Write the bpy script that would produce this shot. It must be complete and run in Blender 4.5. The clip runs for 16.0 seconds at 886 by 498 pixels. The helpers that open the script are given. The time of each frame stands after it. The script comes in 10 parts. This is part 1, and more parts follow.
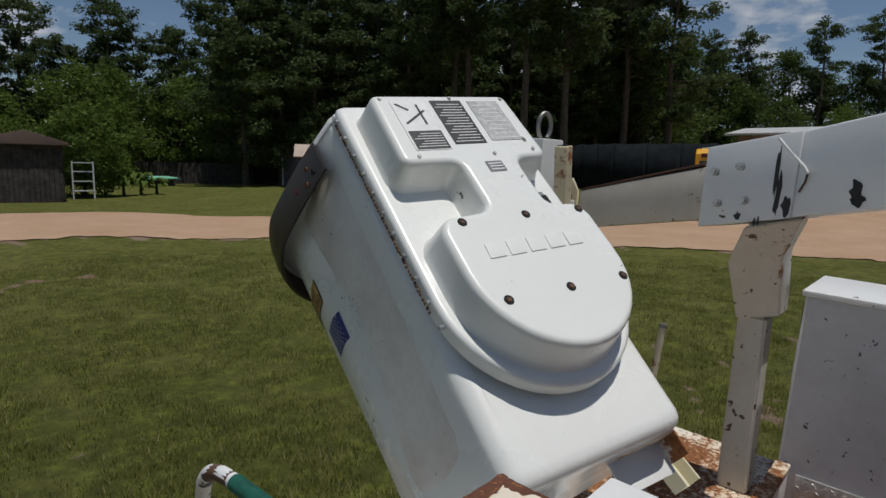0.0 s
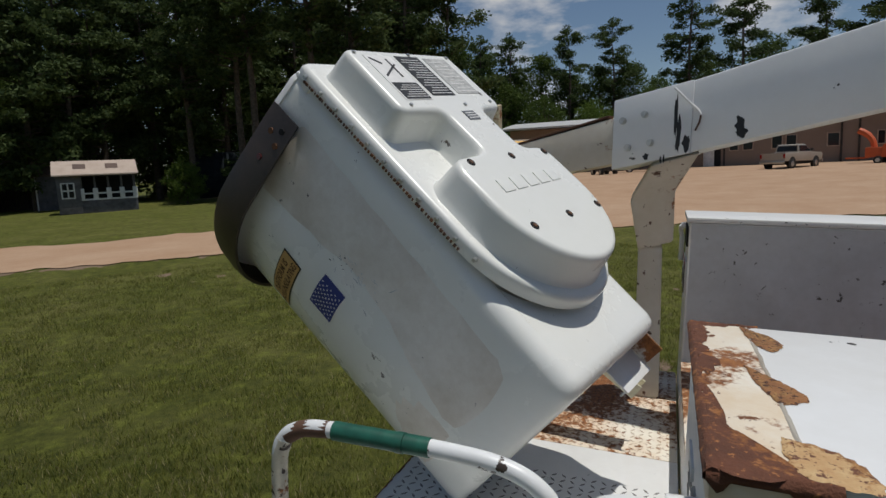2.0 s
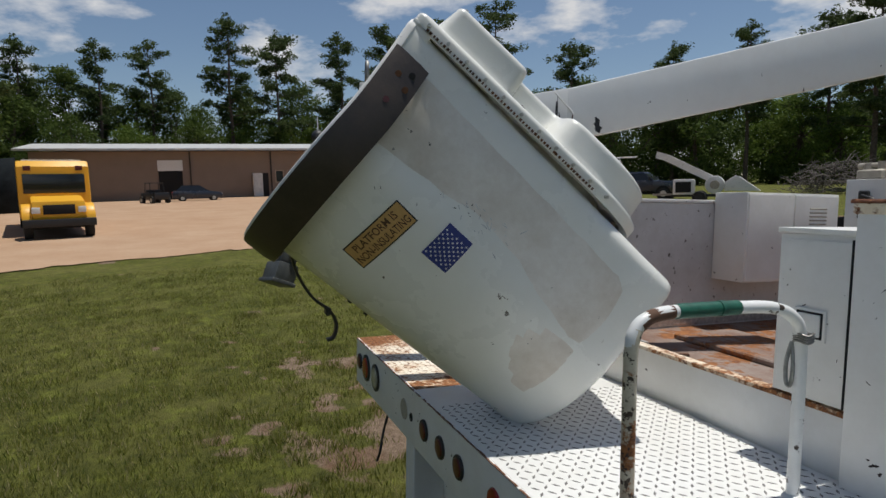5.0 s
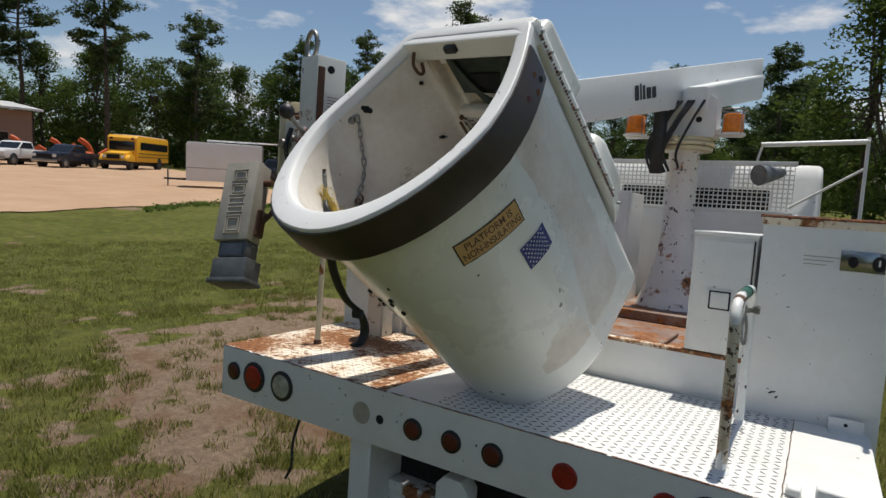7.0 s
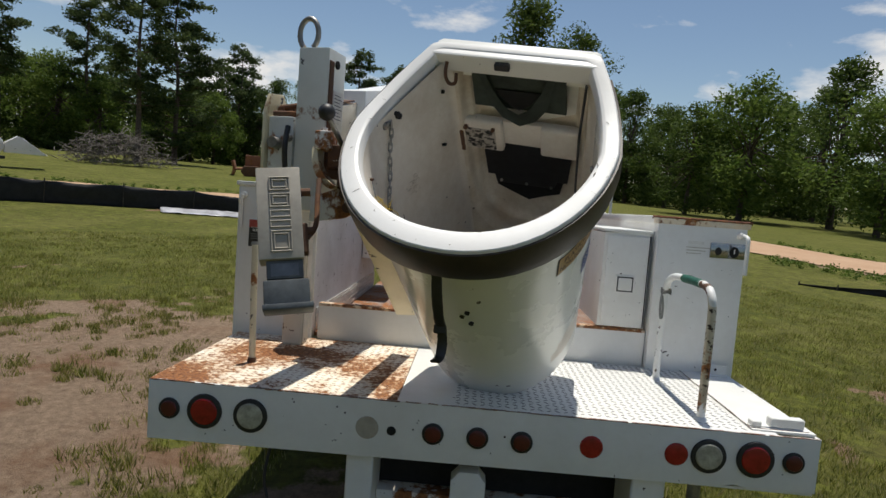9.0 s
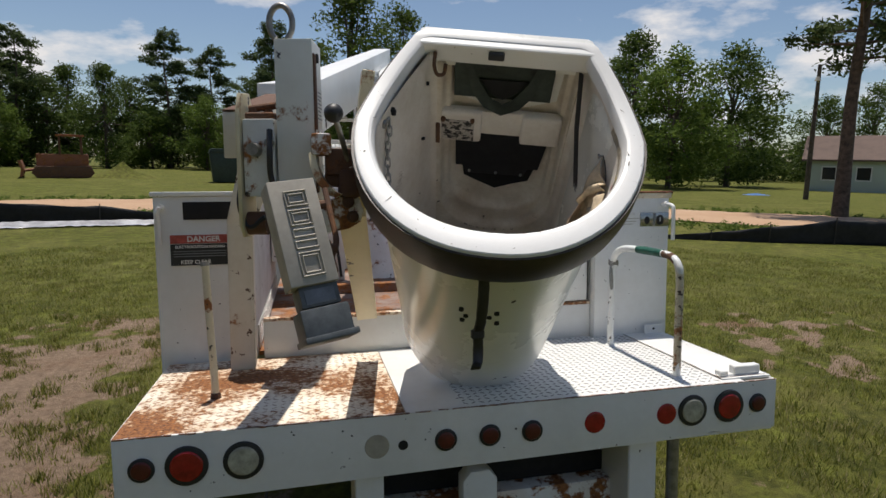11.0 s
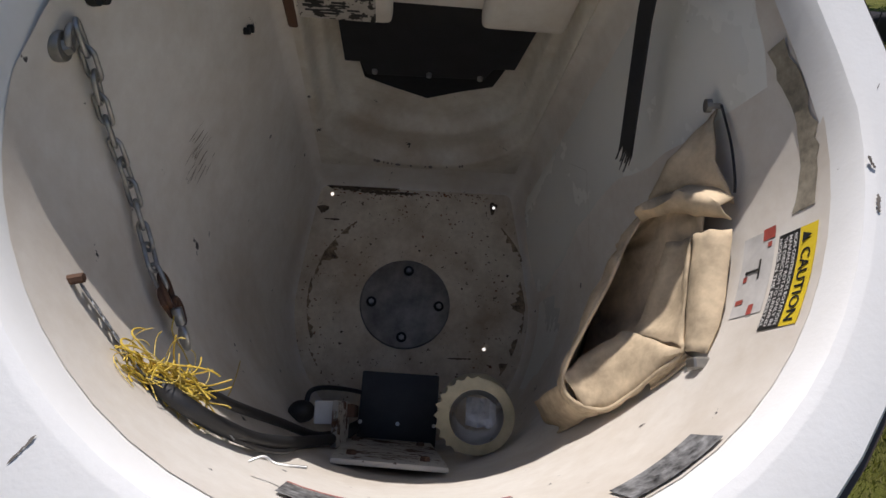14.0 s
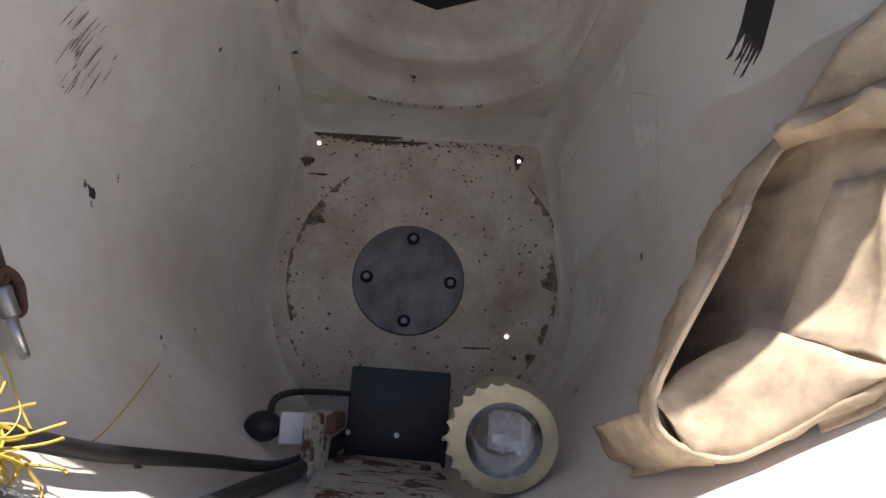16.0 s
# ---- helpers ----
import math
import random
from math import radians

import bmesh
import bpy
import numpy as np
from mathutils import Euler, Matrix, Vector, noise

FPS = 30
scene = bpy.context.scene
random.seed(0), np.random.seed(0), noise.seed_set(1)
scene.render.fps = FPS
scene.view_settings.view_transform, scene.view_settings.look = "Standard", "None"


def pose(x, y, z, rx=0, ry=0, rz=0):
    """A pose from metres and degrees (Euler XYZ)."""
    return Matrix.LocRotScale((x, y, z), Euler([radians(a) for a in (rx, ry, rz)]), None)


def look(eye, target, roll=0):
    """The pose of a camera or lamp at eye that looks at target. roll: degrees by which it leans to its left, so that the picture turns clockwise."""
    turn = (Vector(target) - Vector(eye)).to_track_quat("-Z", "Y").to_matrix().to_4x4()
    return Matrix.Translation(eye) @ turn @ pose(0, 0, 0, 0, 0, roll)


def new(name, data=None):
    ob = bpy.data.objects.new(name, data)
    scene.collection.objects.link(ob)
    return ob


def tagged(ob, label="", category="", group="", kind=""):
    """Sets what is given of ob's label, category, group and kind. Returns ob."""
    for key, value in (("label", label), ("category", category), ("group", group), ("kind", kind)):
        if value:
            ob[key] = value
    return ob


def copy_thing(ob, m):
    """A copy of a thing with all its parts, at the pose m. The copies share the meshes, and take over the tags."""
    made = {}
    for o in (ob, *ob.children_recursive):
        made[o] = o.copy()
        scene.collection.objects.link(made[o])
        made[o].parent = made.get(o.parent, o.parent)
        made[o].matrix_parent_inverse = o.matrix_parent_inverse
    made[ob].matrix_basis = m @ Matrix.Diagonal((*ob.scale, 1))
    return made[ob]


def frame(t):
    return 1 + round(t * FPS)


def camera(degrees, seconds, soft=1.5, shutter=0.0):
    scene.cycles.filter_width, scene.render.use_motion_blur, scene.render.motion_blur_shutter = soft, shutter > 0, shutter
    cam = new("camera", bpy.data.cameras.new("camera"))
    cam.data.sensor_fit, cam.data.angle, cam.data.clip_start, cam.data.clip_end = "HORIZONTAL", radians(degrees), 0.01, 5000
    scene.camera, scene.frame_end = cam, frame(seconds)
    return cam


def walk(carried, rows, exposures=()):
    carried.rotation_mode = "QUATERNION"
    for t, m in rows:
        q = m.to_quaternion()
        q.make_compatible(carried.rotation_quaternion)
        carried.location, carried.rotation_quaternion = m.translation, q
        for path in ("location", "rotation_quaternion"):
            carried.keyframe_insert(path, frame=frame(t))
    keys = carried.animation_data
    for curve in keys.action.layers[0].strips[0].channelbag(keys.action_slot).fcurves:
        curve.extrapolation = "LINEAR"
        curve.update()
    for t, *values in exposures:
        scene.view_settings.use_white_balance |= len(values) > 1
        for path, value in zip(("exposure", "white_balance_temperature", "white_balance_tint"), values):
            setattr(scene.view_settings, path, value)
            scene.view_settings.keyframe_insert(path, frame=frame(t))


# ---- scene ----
# The truck stands nose-down on the yard; its own axes are x to its right side, y to its cab, z up from the tail.
TRUCK = Matrix.Rotation(radians(-2.9), 4, "X") @ Matrix.Rotation(radians(-0.9), 4, "Y")
cam = camera(73.6, 16.0)
PATH = [
    (0, (1.362, 1.135, 2.112), (-0.145, -0.141, 1.793), 3.9),
    (0.5, (1.345, 1.098, 2.133), (-0.159, -0.169, 1.767), 3.6),
    (1, (1.445, 1.056, 2.083), (-0.207, -0.036, 1.8), 4.0),
    (1.5, (1.612, 0.924, 2.013), (-0.189, 0.127, 1.669), 4.1),
    (2, (1.676, 0.741, 1.949), (-0.175, 0.037, 1.671), 0.4),
    (2.5, (1.77, 0.555, 1.913), (-0.157, 0.085, 1.659), 2.4),
    (3, (1.959, 0.348, 1.867), (-0.003, 0.069, 1.599), 0.6),
    (3.2, (1.998, 0.272, 1.847), (0.023, 0.108, 1.578), 1.6),
    (5.3, (1.701, -0.869, 1.704), (-0.06, 0.063, 1.533), 1.6),
    (5.5, (1.594, -0.966, 1.711), (-0.085, 0.105, 1.523), 2.3),
    (6, (1.464, -1.288, 1.694), (-0.01, 0.048, 1.488), 1.6),
    (6.2, (1.387, -1.363, 1.701), (0.011, 0.077, 1.516), 2.8),
    (6.5, (1.248, -1.496, 1.681), (-0.069, -0.001, 1.506), 3.3),
    (7, (1.003, -1.692, 1.684), (-0.07, -0.011, 1.54), 4.1),
    (7.5, (0.781, -1.91, 1.691), (-0.085, -0.113, 1.547), 3.2),
    (8, (0.48, -1.919, 1.697), (-0.134, -0.024, 1.513), 0.3),
    (8.5, (0.199, -2.039, 1.688), (-0.065, -0.061, 1.554), 1.9),
    (8.7, (0.095, -2.078, 1.698), (-0.101, -0.093, 1.552), 3.3),
    (10.8, (-0.592, -1.949, 1.747), (-0.151, -0.004, 1.594), -1.2),
    (11, (-0.593, -1.933, 1.755), (-0.148, 0.007, 1.556), -0.5),
    (11.5, (-0.525, -1.765, 1.801), (-0.097, 0.165, 1.499), -2.0),
    (12, (-0.417, -1.509, 1.853), (0.02, 0.411, 1.499), -1.9),
    (12.5, (-0.38, -1.248, 1.917), (0.087, 0.64, 1.45), -3.9),
    (13, (-0.282, -1.04, 1.964), (0.202, 0.813, 1.387), -3.5),
    (13.5, (-0.228, -0.912, 1.996), (0.254, 0.88, 1.25), -2.8),
    (14, (-0.233, -0.799, 1.997), (0.365, 0.913, 1.154), -1.6),
    (14.5, (-0.22, -0.745, 1.988), (0.347, 0.995, 1.183), -2.5),
    (15, (-0.208, -0.685, 1.957), (0.336, 1.03, 1.083), -2.6),
    (15.5, (-0.198, -0.578, 1.877), (0.35, 1.056, 0.863), -2.5),
    (16, (-0.157, -0.565, 1.857), (0.393, 1.124, 0.938), -1.9),
]
EXPOSURES = [(0.0, -0.8, 6350, 11), (3.0, -0.68, 6450, 10), (5.5, -0.28, 6550, 10), (8.5, -0.12, 6750, 9), (11.0, -0.10, 6750, 12), (12.5, -0.32, 6750, 16), (13.5, -0.38, 6600, 16), (14.0, -0.08, 6500, 16), (14.5, 0.2, 6350, 16),
             (15.0, 0.5, 6450, 17), (15.5, 0.85, 6550, 18), (16.0, 1.02, 6500, 19)]
walk(cam, [(t, TRUCK @ look(eye, target, roll)) for t, eye, target, roll in PATH], EXPOSURES)

# ---- light ----
SUN_DIR = (TRUCK.to_3x3() @ Vector((0.015, 0.175, 0.984))).normalized()
sun_data = bpy.data.lights.new("sun", "SUN")
sun_data.energy, sun_data.angle, sun_data.color = 5.0, radians(0.55), (1.0, 0.97, 0.91)
sun = new("sun", sun_data)
sun.rotation_euler = SUN_DIR.to_track_quat("Z", "Y").to_euler()
sky_world = bpy.data.worlds.new("sky")
scene.world = sky_world
sky_world.use_nodes = True
wn, wl = sky_world.node_tree.nodes, sky_world.node_tree.links
wn.clear()
w_out, w_bg = wn.new("ShaderNodeOutputWorld"), wn.new("ShaderNodeBackground")
w_sky = wn.new("ShaderNodeTexSky")
w_sky.sky_type, w_sky.sun_disc = "NISHITA", False
w_sky.sun_elevation = math.asin(SUN_DIR.z)
w_sky.sun_rotation = math.atan2(SUN_DIR.x, SUN_DIR.y)
w_sky.air_density, w_sky.dust_density, w_sky.ozone_density = 1.0, 0.35, 2.5
w_bg.inputs["Strength"].default_value = 0.095
# fair-weather cumulus all round the sky
w_co, w_map = wn.new("ShaderNodeTexCoord"), wn.new("ShaderNodeMapping")
w_map.inputs["Scale"].default_value = (1.0, 1.0, 2.6)
w_map.inputs["Location"].default_value = (0.35, 0.1, 0.0)
w_noise, w_ramp, w_mix = wn.new("ShaderNodeTexNoise"), wn.new("ShaderNodeValToRGB"), wn.new("ShaderNodeMix")
w_noise.inputs["Scale"].default_value, w_noise.inputs["Detail"].default_value, w_noise.inputs["Roughness"].default_value = 3.6, 9.0, 0.56
w_ramp.color_ramp.elements[0].position, w_ramp.color_ramp.elements[1].position = 0.54, 0.64
w_mix.data_type = "RGBA"
w_mix.inputs[7].default_value = (8.6, 8.7, 8.9, 1.0)
wl.new(w_co.outputs["Generated"], w_map.inputs["Vector"])
wl.new(w_map.outputs["Vector"], w_noise.inputs["Vector"])
wl.new(w_noise.outputs["Fac"], w_ramp.inputs["Fac"])
w_sep, w_low, w_and = wn.new("ShaderNodeSeparateXYZ"), wn.new("ShaderNodeMapRange"), wn.new("ShaderNodeMath")
w_low.inputs["From Min"].default_value, w_low.inputs["From Max"].default_value = 0.72, 0.45
w_and.operation = "MULTIPLY"
wl.new(w_co.outputs["Generated"], w_sep.inputs[0])
wl.new(w_sep.outputs["Z"], w_low.inputs["Value"])
wl.new(w_ramp.outputs["Color"], w_and.inputs[0])
wl.new(w_low.outputs["Result"], w_and.inputs[1])
wl.new(w_and.outputs[0], w_mix.inputs[0])
wl.new(w_sky.outputs["Color"], w_mix.inputs[6])
wl.new(w_mix.outputs[2], w_bg.inputs["Color"])
wl.new(w_bg.outputs["Background"], w_out.inputs["Surface"])

# ---- tools ----
def part(name, bm, material, parent=None, label="", smooth=None, kind=""):
    """One mesh object from a bmesh, under a thing or a part."""
    me = bpy.data.meshes.new(name)
    bm.to_mesh(me)
    bm.free()
    if smooth is not None:
        me.polygons.foreach_set("use_smooth", [True] * len(me.polygons))
        me.set_sharp_from_angle(angle=radians(smooth))
    me.materials.append(material)
    ob = new(name, me)
    if parent:
        ob.parent = parent
    tagged(ob, label, kind=kind)
    return ob


def thing(name, label, category, group="", m=None, kind=""):
    """An empty that carries the parts of one thing."""
    ob = new(name)
    ob.empty_display_size = 0.05
    ob.matrix_world = m if m else Matrix.Identity(4)
    return tagged(ob, label, category, group, kind)


def raw(name, verts, faces, material, parent=None, label="", smooth=False, kind=""):
    """A mesh object straight from vertices and faces."""
    me = bpy.data.meshes.new(name)
    me.from_pydata([tuple(v) for v in verts], [], faces)
    if smooth:
        me.polygons.foreach_set("use_smooth", [True] * len(me.polygons))
    me.materials.append(material)
    ob = new(name, me)
    if parent:
        ob.parent = parent
    tagged(ob, label, kind=kind)
    return ob


def box(bm, x0, x1, y0, y1, z0, z1, bevel=0.0, m=None, seg=1):
    """A box between two corners, its edges rounded."""
    made = bmesh.ops.create_cube(bm, size=1.0)["verts"]
    for v in made:
        v.co = Vector(((x0 + x1) / 2 + v.co.x * (x1 - x0), (y0 + y1) / 2 + v.co.y * (y1 - y0), (z0 + z1) / 2 + v.co.z * (z1 - z0)))
    if bevel:
        edges = list({e for v in made for e in v.link_edges})
        made = bmesh.ops.bevel(bm, geom=edges, offset=bevel, segments=seg, affect="EDGES", profile=0.6)["verts"]
    if m:
        bmesh.ops.transform(bm, matrix=m, verts=[v for v in made if v.is_valid])
    return made


def cyl(bm, a, b, r, r2=None, seg=16, bevel=0.0):
    """A cylinder or cone from a to b."""
    a, b = Vector(a), Vector(b)
    d = b - a
    m = Matrix.Translation((a + b) / 2) @ d.to_track_quat("Z", "Y").to_matrix().to_4x4()
    made = bmesh.ops.create_cone(bm, cap_ends=True, segments=seg, radius1=r, radius2=r if r2 is None else r2, depth=d.length, matrix=m)["verts"]
    if bevel:
        rim = list({e for v in made for e in v.link_edges if abs((e.verts[0].co - e.verts[1].co).normalized().dot(d.normalized())) < 0.5})
        bmesh.ops.bevel(bm, geom=rim, offset=bevel, segments=2, affect="EDGES", profile=0.5)
    return made


def smooth_path(points, steps=6):
    """A Catmull-Rom line through the points."""
    p = [Vector(q) for q in points]
    p = [2 * p[0] - p[1]] + p + [2 * p[-1] - p[-2]]
    out = []
    for i in range(1, len(p) - 2):
        for s in range(steps):
            t = s / steps
            out.append(0.5 * (2 * p[i] + (p[i + 1] - p[i - 1]) * t + (2 * p[i - 1] - 5 * p[i] + 4 * p[i + 1] - p[i + 2]) * t * t
                              + (3 * p[i] - p[i - 1] - 3 * p[i + 1] + p[i + 2]) * t ** 3))
    return out + [p[-2]]


def tube(bm, points, r, seg=10, caps=True):
    """A round tube along a line; r is one radius, or one for each point."""
    p = [Vector(q) for q in points]
    rad = r if isinstance(r, (list, tuple)) else [r] * len(p)
    rings, up = [], Vector((0.31, 0.22, 0.92))
    for i, q in enumerate(p):
        d = (p[min(i + 1, len(p) - 1)] - p[max(i - 1, 0)]).normalized()
        u = (up - d * up.dot(d))
        if u.length < 1e-3:
            u = d.orthogonal()
        u.normalize()
        up = u
        w = d.cross(u)
        rings.append([bm.verts.new(q + rad[i] * (u * math.cos(2 * math.pi * k / seg) + w * math.sin(2 * math.pi * k / seg))) for k in range(seg)])
    for a, b in zip(rings, rings[1:]):
        for k in range(seg):
            bm.faces.new((a[k], a[(k + 1) % seg], b[(k + 1) % seg], b[k]))
    if caps:
        bm.faces.new(rings[0][::-1])
        bm.faces.new(rings[-1])


def loft(bm, rings, closed=True, cap0=False, cap1=False, skip=None):
    """Faces between rings of the same number of points."""
    vs = [[bm.verts.new(q) for q in ring] for ring in rings]
    n = len(vs[0])
    for i, (a, b) in enumerate(zip(vs, vs[1:])):
        for k in range(n if closed else n - 1):
            if skip and skip(i, k):
                continue
            bm.faces.new((a[k], a[(k + 1) % n], b[(k + 1) % n], b[k]))
    if cap0:
        bm.faces.new(vs[0][::-1])
    if cap1:
        bm.faces.new(vs[-1])
    return vs


def prism(bm, outline, axis, a, b, bevel=0.0, m=None, seg=2):
    """An outline in a plane, drawn out along an axis from a to b."""
    def at3(u, v, w):
        return {"x": (w, u, v), "y": (u, w, v), "z": (u, v, w)}[axis]
    lo, hi = [bm.verts.new(at3(u, v, a)) for u, v in outline], [bm.verts.new(at3(u, v, b)) for u, v in outline]
    faces = [bm.faces.new(lo), bm.faces.new(hi)]
    n = len(lo)
    for k in range(n):
        faces.append(bm.faces.new((lo[k], lo[(k + 1) % n], hi[(k + 1) % n], hi[k])))
    bmesh.ops.recalc_face_normals(bm, faces=faces)
    made = lo + hi
    if bevel:
        edges = list({e for f in faces[:2] for e in f.edges})
        res = bmesh.ops.bevel(bm, geom=edges, offset=bevel, segments=seg, affect="EDGES", profile=0.6)
        made = [v for v in made if v.is_valid] + [v for v in res["verts"] if v.is_valid]
    if m:
        bmesh.ops.transform(bm, matrix=m, verts=list(set(made)))
    return made


def writing(name, text, size, m, material, parent=None, bold=0.0, align="CENTER", depth=0.0005):
    """Letters of the built-in font, as a mesh."""
    cu = bpy.data.curves.new(name, "FONT")
    cu.body, cu.size, cu.align_x, cu.align_y, cu.offset, cu.extrude = text, size, align, "CENTER", bold, depth
    cu.resolution_u = 3
    tmp = bpy.data.objects.new("tmp", cu)
    scene.collection.objects.link(tmp)
    me = bpy.data.meshes.new_from_object(tmp.evaluated_get(bpy.context.evaluated_depsgraph_get()))
    bpy.data.objects.remove(tmp)
    me.name = name
    me.transform(m)
    me.materials.clear()
    me.materials.append(material)
    ob = new(name, me)
    if parent:
        ob.parent = parent
    return ob


def on_truck(ob):
    ob.matrix_world = TRUCK @ ob.matrix_world
    return ob


def wob(x, y, z=0.0):
    return noise.noise(Vector((x, y, z)))


# ---- materials ----
def material(name):
    m = bpy.data.materials.new(name)
    m.use_nodes = True
    nt = m.node_tree
    return m, nt, nt.nodes["Principled BSDF"]


def tex_noise(nt, scale, detail=4.0, rough=0.6, coord="Object", stretch=None):
    co, no = nt.nodes.new("ShaderNodeTexCoord"), nt.nodes.new("ShaderNodeTexNoise")
    no.inputs["Scale"].default_value, no.inputs["Detail"].default_value, no.inputs["Roughness"].default_value = scale, detail, rough
    if stretch:
        mp = nt.nodes.new("ShaderNodeMapping")
        mp.inputs["Scale"].default_value = stretch
        nt.links.new(co.outputs[coord], mp.inputs["Vector"])
        nt.links.new(mp.outputs["Vector"], no.inputs["Vector"])
    else:
        nt.links.new(co.outputs[coord], no.inputs["Vector"])
    return no.outputs["Fac"]


def ramp(nt, fac, p0, p1, c0=(0, 0, 0, 1), c1=(1, 1, 1, 1)):
    r = nt.nodes.new("ShaderNodeValToRGB")
    r.color_ramp.elements[0].position, r.color_ramp.elements[1].position = p0, p1
    r.color_ramp.elements[0].color, r.color_ramp.elements[1].color = c0, c1
    nt.links.new(fac, r.inputs["Fac"])
    return r.outputs["Color"]


def mix(nt, fac, a, b, mode="MIX"):
    m = nt.nodes.new("ShaderNodeMix")
    m.data_type, m.blend_type = "RGBA", mode
    for socket, value in ((m.inputs[0], fac), (m.inputs[6], a), (m.inputs[7], b)):
        if isinstance(value, (int, float)):
            socket.default_value = value
        elif isinstance(value, tuple):
            socket.default_value = (*value[:3], 1.0)
        else:
            nt.links.new(value, socket)
    return m.outputs[2]


def times(nt, a, b):
    m = nt.nodes.new("ShaderNodeMath")
    m.operation = "MULTIPLY"
    for socket, value in zip(m.inputs, (a, b)):
        if isinstance(value, (int, float)):
            socket.default_value = value
        else:
            nt.links.new(value, socket)
    return m.outputs[0]


def bump(nt, bsdf, height, strength=0.2, distance=0.002):
    b = nt.nodes.new("ShaderNodeBump")
    b.inputs["Strength"].default_value, b.inputs["Distance"].default_value = strength, distance
    nt.links.new(height, b.inputs["Height"])
    nt.links.new(b.outputs["Normal"], bsdf.inputs["Normal"])


def painted(name, colour, rough=0.4, grime=0.25, grime_colour=(0.30, 0.27, 0.21), chips=0.0, chip_colour=(0.035, 0.03, 0.028), rust=0.0, scale=1.0,
            metal=0.0, relief=0.1, coat=0.0, soft=0.0, tones=((0.13, 0.045, 0.018), (0.40, 0.165, 0.05))):
    """Weathered paint: large soft grime, fine grain, chips and rust patches with edges of their own."""
    m, nt, bsdf = material(name)
    big = ramp(nt, tex_noise(nt, 2.2 * scale, 6, 0.62), 0.42, 0.78)
    fine = ramp(nt, tex_noise(nt, 28 * scale, 5, 0.7), 0.35, 0.8)
    col = mix(nt, times(nt, big, grime), colour, grime_colour)
    col = mix(nt, times(nt, fine, grime * 0.35), col, grime_colour)
    rough_socket = None
    if rust:
        patch = ramp(nt, tex_noise(nt, 3.4 * scale, 9, 0.72), 0.62 - 0.24 * rust - soft / 2, 0.66 - 0.22 * rust + soft / 2)
        rcol = mix(nt, ramp(nt, tex_noise(nt, 22 * scale, 6, 0.7), 0.35, 0.7), tones[0], tones[1])
        col = mix(nt, patch, col, rcol)
        rough_socket = patch
    if chips:
        chip = ramp(nt, tex_noise(nt, 17 * scale, 7, 0.6), 0.705 - 0.1 * chips, 0.72 - 0.1 * chips)
        col = mix(nt, chip, col, chip_colour)
    nt.links.new(col, bsdf.inputs["Base Color"])
    bsdf.inputs["Metallic"].default_value = metal
    if rough_socket:
        nt.links.new(mix(nt, rough_socket, (rough,) * 3, (0.9,) * 3), bsdf.inputs["Roughness"])
    else:
        nt.links.new(mix(nt, big, (rough,) * 3, (min(1.0, rough + 0.18),) * 3), bsdf.inputs["Roughness"])
    bsdf.inputs["Coat Weight"].default_value = coat
    bump(nt, bsdf, tex_noise(nt, 60 * scale, 4, 0.6), relief, 0.002)
    return m


def plain(name, colour, rough=0.6, metal=0.0, vary=0.15, scale=30.0, relief=0.1):
    m, nt, bsdf = material(name)
    n = tex_noise(nt, scale, 5, 0.65)
    dark = tuple(c * (1 - 2 * vary) for c in colour)
    light = tuple(min(1.0, c * (1 + vary)) for c in colour)
    nt.links.new(mix(nt, ramp(nt, n, 0.3, 0.7), dark, light), bsdf.inputs["Base Color"])
    bsdf.inputs["Roughness"].default_value, bsdf.inputs["Metallic"].default_value = rough, metal
    bump(nt, bsdf, n, relief, 0.002)
    return m


def foliage(name, c0, c1, through_light=0.35):
    """Leaves that let some light through, each one a little different."""
    m, nt, bsdf = material(name)
    geo = nt.nodes.new("ShaderNodeNewGeometry")
    col = ramp(nt, geo.outputs["Random Per Island"], 0.0, 1.0, (*c0, 1), (*c1, 1))
    nt.links.new(col, bsdf.inputs["Base Color"])
    bsdf.inputs["Roughness"].default_value = 0.7
    bsdf.inputs["Specular IOR Level"].default_value = 0.15
    tr, mx = nt.nodes.new("ShaderNodeBsdfTranslucent"), nt.nodes.new("ShaderNodeMixShader")
    nt.links.new(col, tr.inputs["Color"])
    mx.inputs[0].default_value = through_light
    nt.links.new(bsdf.outputs[0], mx.inputs[1])
    nt.links.new(tr.outputs[0], mx.inputs[2])
    nt.links.new(mx.outputs[0], nt.nodes["Material Output"].inputs["Surface"])
    return m


WHITE = (0.78, 0.79, 0.78)
M_BUCKET = painted("fibreglass_white", (0.80, 0.80, 0.755), 0.24, 0.20, (0.54, 0.53, 0.42), chips=0.10, chip_colour=(0.14, 0.12, 0.10), relief=0.12, coat=0.25)
M_LINER = painted("bucket_lining", (0.78, 0.745, 0.685), 0.45, 0.62, (0.40, 0.31, 0.21), chips=0.12, relief=0.1, scale=1.6)
M_RECESS = painted("stained_recess", (0.74, 0.70, 0.61), 0.45, 0.85, (0.36, 0.27, 0.17), chips=0.16, relief=0.1, scale=2.2)
M_FLOOR = painted("bucket_floor", (0.70, 0.62, 0.49), 0.6, 0.95, (0.31, 0.215, 0.125), chips=0.40, chip_colour=(0.09, 0.055, 0.03), relief=0.22, scale=3.4)
M_RIM = painted("rim_white", (0.77, 0.77, 0.755), 0.38, 0.20, (0.52, 0.48, 0.42), chips=0.05, chip_colour=(0.16, 0.14, 0.12), scale=3.0, relief=0.14)
